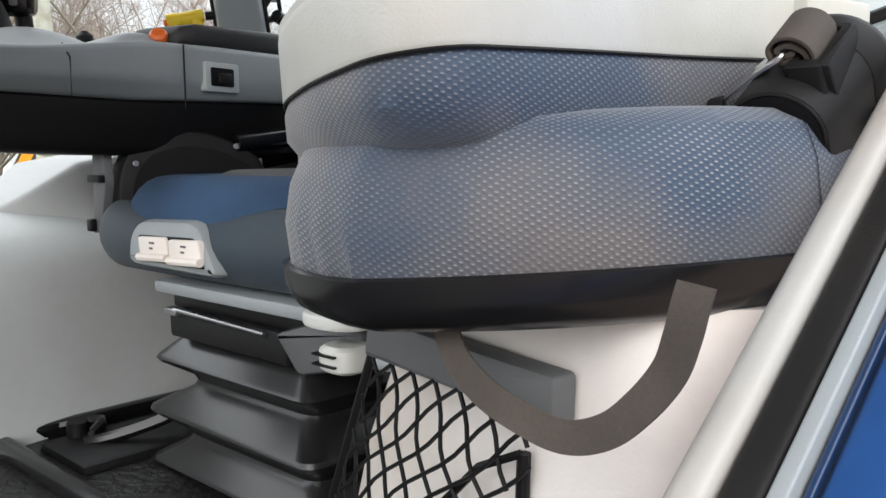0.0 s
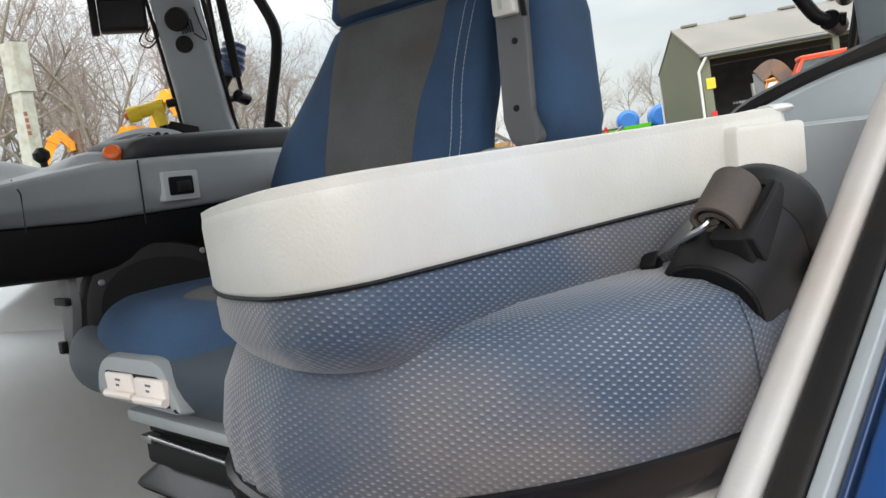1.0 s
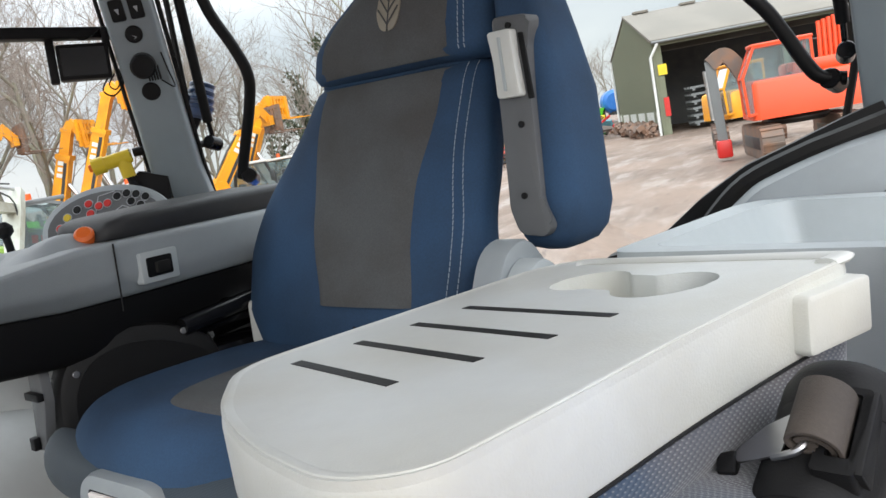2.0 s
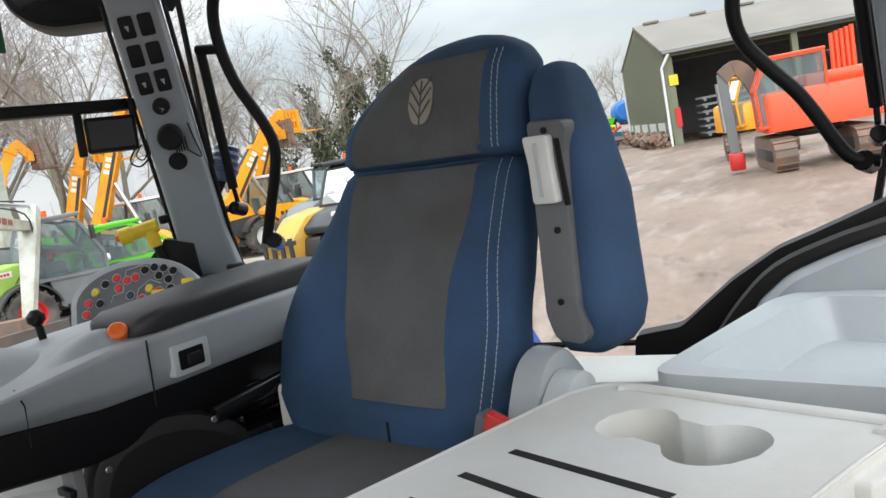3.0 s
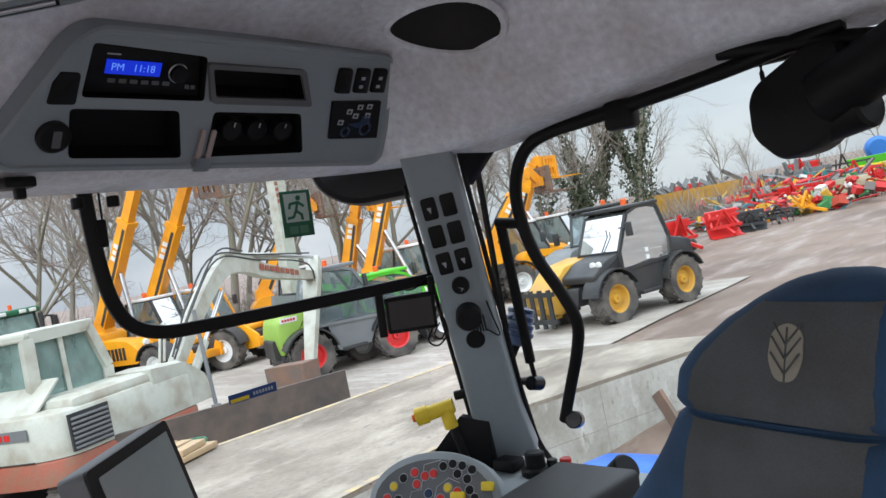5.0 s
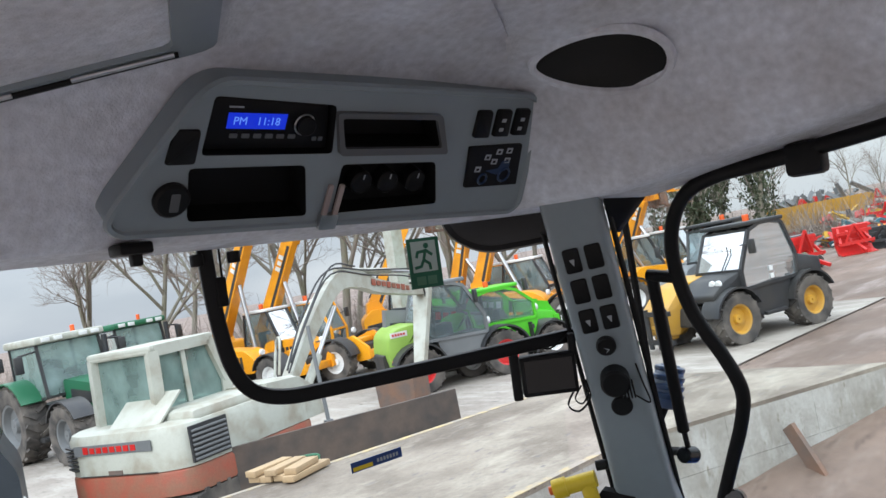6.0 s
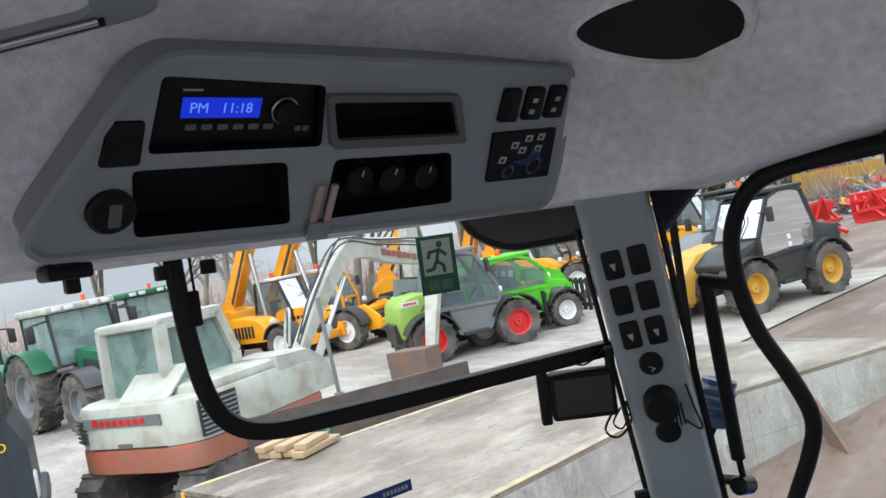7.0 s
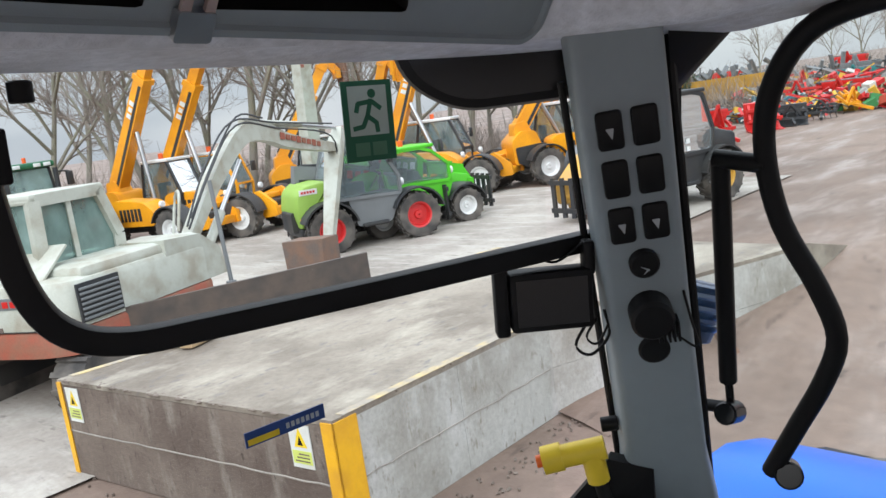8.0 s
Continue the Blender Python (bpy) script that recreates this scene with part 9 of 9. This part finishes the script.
CREAMP = mat("cream_paint", (0.5, 0.47, 0.33), 0.5, var=0.1)
TEAL = mat("teal_paint", (0.03, 0.2, 0.2), 0.45, var=0.1)
heap = (
    (-24.9, 57.5, 1.3, 20, REDP, 2.4, 1.5, "drill", "red"), (-13.6, 29.6, 0.0, 70, REDP, 1.5, 1.5, "drill", "red"), (-13.4, 33.8, 0.0, 35, REDP, 1.3, 1.2, "bucket", "red"),
    (-12.7, 34.9, 0.0, 20, DARKM, 1.2, 0.9, "bucket", "black"), (-12.1, 36.7, 0.0, 10, DARKM, 1.2, 0.8, "harrow", "dark"), (-13.7, 38.6, 0.0, 40, JYEL, 0.9, 0.8, "mower", "yellow"),
    (-11.5, 38.3, 0.0, 75, JYEL, 0.8, 1.1, "harrow", "yellow"), (-14.8, 41.9, 0.0, 15, REDP, 2.2, 1.5, "harrow", "red"), (-12.9, 42.2, 0.0, -10, REDP, 2.6, 1.4, "drill", "red"),
    (-15.4, 44.2, 0.0, 50, REDP, 2.0, 1.9, "harrow", "red"), (-13.9, 48.0, 0.0, 5, TEAL, 2.6, 1.7, "drill", "teal"), (-11.6, 43.9, 0.0, -20, REDP, 2.0, 1.3, "mower", "red"),
    (-10.6, 43.0, 0.0, 10, CREAMP, 1.8, 1.3, "drill", "cream"), (-9.9, 43.6, 0.0, 60, REDP, 1.9, 1.5, "harrow", "red"), (-16.3, 55.7, 0.0, 0, REDP, 2.2, 2.3, "drill", "red"),
    (-13.4, 53.9, 0.0, 10, DARKM, 3.4, 2.1, "harrow", "dark"), (-17.6, 47.8, 0.0, -15, VIVID, 1.6, 1.4, "mower", "bright green"), (-16.5, 44.3, 0.0, 30, CATYEL, 1.8, 1.2, "drill", "ochre"),
    (-19.6, 54.6, 0.0, 15, REDP, 2.0, 1.9, "harrow", "red"), (-14.5, 50.7, 0.0, -30, MGREY, 2.6, 1.9, "drill", "grey"), (-11.3, 47.2, 0.0, 20, REDP, 2.6, 1.8, "harrow", "red"),
    (-27.3, 60.8, 1.3, 5, FGREEN, 2.6, 1.5, "drill", "green"), (-21.1, 59.8, 0.0, 20, MGREY, 2.4, 1.6, "harrow", "grey"), (-10.4, 50.2, 0.0, -15, CATYEL, 2.0, 1.3, "drill", "ochre"),
)
for x, y, z, yaw, m1, w, h, kind, word in heap:
    implement((x, y, z), yaw, word + " steel farm " + {"drill": "drill with seed box", "harrow": "harrow with curved tines", "mower": "mower deck on small wheels", "bucket": "loader bucket lying open"}[kind], m1, w, h, kind)
# loose scrap piled among the implements
SCRAP = bpy.data.materials.new("scrap_paint")
SCRAP.use_nodes = True
sc_n, sc_l = SCRAP.node_tree.nodes, SCRAP.node_tree.links
sc_geo, sc_ramp = sc_n.new("ShaderNodeNewGeometry"), sc_n.new("ShaderNodeValToRGB")
sc_ramp.color_ramp.interpolation = "CONSTANT"
for pos, col in ((0.0, (0.5, 0.02, 0.02)), (0.3, (0.12, 0.1, 0.09)), (0.45, (0.05, 0.05, 0.055)), (0.58, (0.3, 0.3, 0.29)), (0.68, (0.55, 0.33, 0.03)), (0.78, (0.55, 0.55, 0.52)), (0.84, (0.04, 0.2, 0.06)), (0.9, (0.45, 0.06, 0.03)), (0.96, (0.05, 0.16, 0.2))):
    el = sc_ramp.color_ramp.elements[0] if pos == 0.0 else sc_ramp.color_ramp.elements.new(pos)
    el.color = (*col, 1)
sc_ramp.color_ramp.elements.remove(sc_ramp.color_ramp.elements[-1])
sc_l.new(sc_geo.outputs["Random Per Island"], sc_ramp.inputs["Fac"])
sc_l.new(sc_ramp.outputs["Color"], sc_n["Principled BSDF"].inputs["Base Color"])
sc_n["Principled BSDF"].inputs["Roughness"].default_value = 0.6
sp_heap = thing("scrap_heap", (-14.5, 44, 0.3), "mixed heap of painted scrap steel among the implements", "scrap", kind="stuff")
bm = bmesh.new()
for i in range(900):
    t = rnd.random()
    side_off = rnd.gauss(0, 1.3)
    x, y = -10.8 - 6.5 * t + side_off * 0.9, 38.5 + 15 * rnd.random() ** 1.2 + side_off * 0.4
    lift = max(0.0, 1.5 - abs(y - 46) * 0.14) * rnd.random() ** 0.8
    long = rnd.random() < 0.45
    add_box(bm, Matrix.Translation((x, y, ground_z(x, y) + 0.05 + lift)) @ Euler((rnd.uniform(-0.5, 0.5), rnd.uniform(-0.5, 0.5), rnd.random() * 6)).to_matrix().to_4x4(), rnd.uniform(0.8, 2.2) if long else rnd.uniform(0.2, 0.7), rnd.uniform(0.05, 0.14) if long else rnd.uniform(0.15, 0.5), rnd.uniform(0.05, 0.12) if long else rnd.uniform(0.1, 0.45))
part("scrap", bm, SCRAP, sp_heap, "", 0)
# ochre skip trailers
for dx, d, L_, lab in ((-0.39, 49.0, 5.2, "long ochre steel skip full of scrap"), (-0.30, 56, 4.0, "short ochre steel skip among the implements")):
    p = along(dx, math.sqrt(1 - dx * dx), d)
    gz = ground_z(*p) + 0.72 * (d < 50)
    sk_ = thing("skip", (*p, gz), lab, "skip")
    km = Matrix.Translation((*p, gz)) @ Matrix.Rotation(radians(14), 4, "Z")
    part("shell", loft([[km @ Vector((s * L_ / 2 * k, t * 1.1 * k, z)) for s, t in ((-1, -1), (1, -1), (1, 1), (-1, 1))] for z, k in ((0.0, 0.85), (1.2, 1.0), (1.25, 1.0), (0.5, 0.9))]), CATYEL, sk_)
    bm = bmesh.new()
    for i in range(40):
        q = km @ Vector((rnd.uniform(-L_ / 2, L_ / 2) * 0.85, rnd.uniform(-0.8, 0.8), rnd.uniform(0.9, 1.6)))
        add_box(bm, Matrix.Translation(q) @ Euler((rnd.random() * 3, rnd.random() * 3, rnd.random() * 3)).to_matrix().to_4x4(), rnd.uniform(0.1, 1.6), rnd.uniform(0.06, 0.3), rnd.uniform(0.05, 0.25))
    part("scrap", bm, MGREY, sk_, "", 0)
for dx, d, lab in ((-0.2055, 75, "blue tanker trailer standing at the yard's far side"), (-0.168, 68, "blue tanker trailer beside the shed")):
    p = along(dx, math.sqrt(1 - dx * dx), d)
    gz = ground_z(*p)
    tk = thing("tanker", (*p, gz), lab, "tanker", "blue tankers")
    part("tank", puck((p[0] + 0.5, p[1] - 1.7, gz + 1.6), (p[0] - 0.4, p[1] + 1.7, gz + 1.6), 0.95, 24, 0.3), TBLUE, tk)
    part("chassis", beam((p[0] + 0.6, p[1] - 2.2, gz + 0.7), (p[0] - 0.4, p[1] + 1.7, gz + 0.7), 0.7, 0.25), DARKM, tk)
    tm_ = Matrix.Translation((p[0], p[1], gz)) @ Matrix.Rotation(radians(105), 4, "Z")
    for y in (-0.9, 0.9):
        wheel(tk, tm_, 0.2, y, 0.55, 0.4, MGREY, 0)
p = along(-0.2085, 0.978, 67)
gt = thing("green_trailer", (*p, ground_z(*p)), "low green farm trailer with a yellow tailboard", "trailer")
gm = Matrix.Translation((*p, ground_z(*p))) @ Matrix.Rotation(0.3, 4, "Z")
part("body", loft([[gm @ Vector((s * 2.0 * k, t * 1.0 * k, z)) for s, t in ((-1, -1), (1, -1), (1, 1), (-1, 1))] for z, k in ((0.5, 0.8), (1.3, 1.0))]), VIVID, gt)
part("tailboard", box(-1.9, 1.9, -1.06, -1.0, 0.35, 0.75, 0.02, gm), YELLOW, gt)
for y in (-0.9, 0.9):
    wheel(gt, gm, 0.0, y, 0.4, 0.3, MGREY, 0)

# earth bank behind the implements
BANK = mat("earth_bank", (0.17, 0.12, 0.085), 0.95, var=0.3, scale=2, bump=0.6, bscale=10, col2=(0.12, 0.11, 0.06), scale2=0.6)
bm = bmesh.new()
rows = []
for i in range(41):
    t = i / 40
    p0 = Vector((-16.2, 32, 0)).lerp(Vector((-21.0, 64, 0)), t)
    nrm = Vector((-0.94, 0.34, 0))
    hgt = 1.0 * math.sin(math.pi * min(1, t * 1.1)) + 0.15 * noise.noise(Vector((t * 14, 0, 0)))
    rows.append([bm.verts.new(p0 + nrm * w + Vector((0, 0, ground_z(p0.x, p0.y) - 0.1 + max(0, hgt) * k + 0.12 * noise.noise(Vector((t * 20, w, 3)))))) for w, k in ((-1.5, -0.1), (0.2, 0.35), (1.2, 0.8), (2.5, 1.0), (5, 1.0), (10, 0.9), (12, -0.4))])
for a, b in zip(rows, rows[1:]):
    for i in range(6):
        bm.faces.new((a[i], a[i + 1], b[i + 1], b[i]))
tagged(part("earth_bank", bm, BANK, None, "", 180), "low brown earth bank with sparse grass", "bank", kind="structure")

# ---- trees ----
BARK = mat("bark", (0.25, 0.225, 0.195), 0.9, var=0.2, scale=4, bump=0.6, bscale=30, col2=(0.24, 0.235, 0.17), scale2=2)
TWIG = mat("twigs", (0.3, 0.255, 0.22), 0.9, var=0.15)
IVY = mat("ivy_leaves", (0.07, 0.09, 0.045), 0.6, var=0.3, scale=3)
BUSH = mat("bare_hedge", (0.34, 0.29, 0.25), 0.95, var=0.25, scale=2)


def bare_tree(at, h, seed, label, spread=0.55, ivy=0, levels=5, first=0.28, group="bare trees behind the yard"):
    r = random.Random(seed)
    th = thing("tree", at, label, "tree", group)
    vs, fs, tv, tf = [], [], [], []
    stems = []

    def limb(p, d, length, rad, lev):
        n = 4 if lev < 3 else 3
        sides = 6 if lev < 2 else (4 if lev < 4 else 3)
        pts, q = [p], p.copy()
        for i in range(n):
            d = (d + Vector((r.uniform(-1, 1), r.uniform(-1, 1), r.uniform(-0.6, 0.9))) * (0.11 + 0.04 * lev)).normalized()
            q = q + d * (length / n)
            pts.append(q)
        V, Fc = (vs, fs) if lev < 2 else (tv, tf)
        base = len(V)
        for i, pt in enumerate(pts):
            rr = rad * (1 - 0.55 * i / n)
            dd = (pts[min(i + 1, n)] - pts[max(i - 1, 0)]).normalized()
            s = dd.cross(Vector((0.3, 0.9, 0.2))).normalized()
            u = s.cross(dd)
            for k in range(sides):
                a = 2 * math.pi * k / sides
                V.append(pt + s * (rr * math.cos(a)) + u * (rr * math.sin(a)))
        for i in range(n):
            for k in range(sides):
                k2 = (k + 1) % sides
                Fc.append((base + i * sides + k, base + i * sides + k2, base + (i + 1) * sides + k2, base + (i + 1) * sides + k))
        if lev < 2:
            stems.append((pts, rad))
        if lev < levels:
            kids = (6, 5, 5, 4, 3)[min(lev, 4)]
            for k in range(kids):
                t = first + (1 - first) * (k + r.random()) / kids if lev == 0 else 0.25 + 0.75 * (k + r.random()) / kids
                i = min(n - 1, int(t * n))
                src = pts[i].lerp(pts[i + 1], t * n - i)
                az = r.uniform(0, 2 * math.pi)
                s = d.cross(Vector((0.2, 0.3, 0.93))).normalized()
                u = s.cross(d)
                nd = (d * (1.0 - spread * 0.3) + (s * math.cos(az) + u * math.sin(az)) * (spread + r.uniform(-0.1, 0.3)) + Vector((0, 0, 0.15))).normalized()
                limb(src, nd, length * r.uniform(0.45, 0.68), max(0.0065, rad * (0.62 if lev == 0 else 0.51) * (1 - 0.3 * t)), lev + 1)
    limb(Vector(at), Vector((r.uniform(-0.14, 0.14), r.uniform(-0.14, 0.14), 1)).normalized(), h * 0.6, h * 0.0135, 0)
    for nm, V, Fc, mm in (("trunk", vs, fs, BARK), ("crown", tv, tf, TWIG)):
        me = bpy.data.meshes.new(nm)
        me.from_pydata(V, [], Fc)
        me.materials.append(mm)
        me.shade_smooth()
        ob = new(nm, me)
        ob.parent, ob.matrix_parent_inverse = th, th.matrix_basis.inverted()
    if ivy:
        V, Fc = [], []
        for i in range(ivy):
            pts, rad = stems[r.randrange(min(len(stems), 4))]
            k = r.randrange(len(pts) - 1)
            c = pts[k].lerp(pts[k + 1], r.random()) + Vector((r.gauss(0, 1), r.gauss(0, 1), r.gauss(0, 1))) * (rad * 1.1 + 0.07)
            if c.z > at[2] + h * 0.72:
                continue
            e = Euler((r.random() * 6, r.random() * 6, r.random() * 6)).to_matrix()
            s = r.uniform(0.05, 0.1)
            b = len(V)
            V += [c + e @ Vector(q) * s for q in ((-1, 0, 0), (0, -0.7, 0.2), (1.2, 0, 0), (0, 0.7, 0.2))]
            Fc.append((b, b + 1, b + 2, b + 3))
        me = bpy.data.meshes.new("ivy")
        me.from_pydata(V, [], Fc)
        me.materials.append(IVY)
        ob = new("ivy", me)
        ob.parent, ob.matrix_parent_inverse = th, th.matrix_basis.inverted()
    return th


for i, (dx, dy, d, h) in enumerate(((-0.93, 0.37, 32, 10), (-0.90, 0.44, 30, 11), (-0.86, 0.51, 34, 12), (-0.825, 0.565, 31, 13), (-0.79, 0.613, 33, 11), (-0.74, 0.672, 31, 11), (-0.69, 0.723, 33, 10), (-0.65, 0.76, 36, 10), (-0.88, 0.475, 37, 12), (-0.845, 0.535, 40, 12), (-0.765, 0.644, 39, 12), (-0.715, 0.699, 38, 11), (-0.60, 0.8, 39, 9), (-0.95, 0.31, 36, 11), (-0.91, 0.41, 40, 12), (-0.815, 0.58, 42, 12), (-0.67, 0.74, 42, 11), (-0.63, 0.777, 44, 10), (-0.57, 0.82, 44, 9))):
    bare_tree((-0.2 + dx * d, 0.25 + dy * d, -0.1), h, 20 + i, "bare winter tree with spreading grey-brown branches", 0.62, 0, 5)
for i, (dx, d, h, iv) in enumerate(((-0.50, 38, 7.5, 1500), (-0.478, 40, 11.0, 2600), (-0.452, 39, 11.5, 2600), (-0.52, 37, 6.5, 900), (-0.55, 38, 6.0, 500), (-0.435, 42, 7.0, 500))):
    bare_tree((-0.2 + dx * d, 0.25 + math.sqrt(1 - dx * dx) * d, -0.1), h, 50 + i, "tall bare tree with an ivy-covered trunk", 0.5, iv, 4, 0.35, "ivy-clad trees")
for i, (dx, d, h) in enumerate(((-0.36, 95, 9), (-0.33, 100, 7), (-0.29, 110, 8), (-0.262, 105, 10), (-0.24, 108, 10), (-0.2, 115, 10), (-0.17, 120, 11), (-0.15, 122, 11), (-0.13, 125, 9))):
    p = (-0.2 + dx * d, 0.25 + math.sqrt(1 - dx * dx) * d)
    bare_tree((*p, ground_z(*p) - 0.6), h, 70 + i, "distant bare tree on the far field edge", 0.6, 0, 4, 0.2, "distant trees")
# hedges: bare shoots in one mass
hd_ = thing("hedge", (-30, 20, 0), "tangled brown winter hedge behind the machines", "hedge", kind="stuff")
V, Fc = [], []
rh = random.Random(5)


def shoots(x0, y0, x1, y1, n, h, base=0.0, w=1.5):
    for i in range(n):
        t = rh.random()
        p = Vector((x0 + (x1 - x0) * t + rh.uniform(-w, w), y0 + (y1 - y0) * t + rh.uniform(-w, w), base))
        hh = h * rh.uniform(0.35, 1.05) * (0.75 + 0.35 * noise.noise(Vector((p.x * 0.4, p.y * 0.4, 5.0))))
        for k in range(4):
            az = rh.uniform(0, 2 * math.pi)
            lean = rh.uniform(0.25, 1.1)
            a = p + Vector((0, 0, hh * 0.2 * k))
            q = a + Vector((math.cos(az) * lean, math.sin(az) * lean, 1.0)).normalized() * hh * rh.uniform(0.3, 0.75)
            s = Vector((rh.uniform(-1, 1), rh.uniform(-1, 1), 0)).normalized() * 0.014
            b = len(V)
            V.extend([a - s, a + s, q + s * 0.3, q - s * 0.3])
            Fc.append((b, b + 1, b + 2, b + 3))


shoots(-38, 2, -33, 18, 1500, 3.2, 0.0, 2.5)
shoots(-33, 18, -27, 34, 1500, 3.2, 0.0, 2.5)
shoots(-27, 34, -18, 42, 1000, 2.8, 0.0, 2.0)
shoots(-20, 38, -15, 44, 500, 3.4, 0.0, 1.5)
shoots(-50, 80, -8, 120, 2600, 3.2, 0.6, 4)
shoots(-8, 118, 10, 126, 900, 4.0, 2.5, 4)
shoots(-38, -20, -37, 4, 900, 3.2, 0.0, 2.0)
me = bpy.data.meshes.new("shoots")
me.from_pydata(V, [], Fc)
me.materials.append(BUSH)
ob = new("shoots", me)
ob.parent, ob.matrix_parent_inverse = hd_, hd_.matrix_basis.inverted()
# loose stones by the dock foot
st_ = thing("stones", (-4.5, 7, 0), "loose stones and dirt along the dock foot", "stones", kind="stuff")
bm = bmesh.new()
for i in range(420):
    y = rh.uniform(2.5, 10)
    p = Vector((-4.8 + max(0.0, y - 6.2) * 0.39 + abs(rh.gauss(0, 0.28)) + 0.02, y, 0.01)) if rh.random() < 0.7 else Vector((rh.uniform(-10, -4.8), rh.uniform(1.5, 3.5), 0.01))
    add_box(bm, Matrix.Translation(p) @ Euler((rh.random() * 3, rh.random() * 3, rh.random() * 3)).to_matrix().to_4x4(), rh.uniform(0.012, 0.035), rh.uniform(0.012, 0.03), rh.uniform(0.01, 0.022))
part("pebbles", bm, DOCK_FRONT, st_, "", 0)
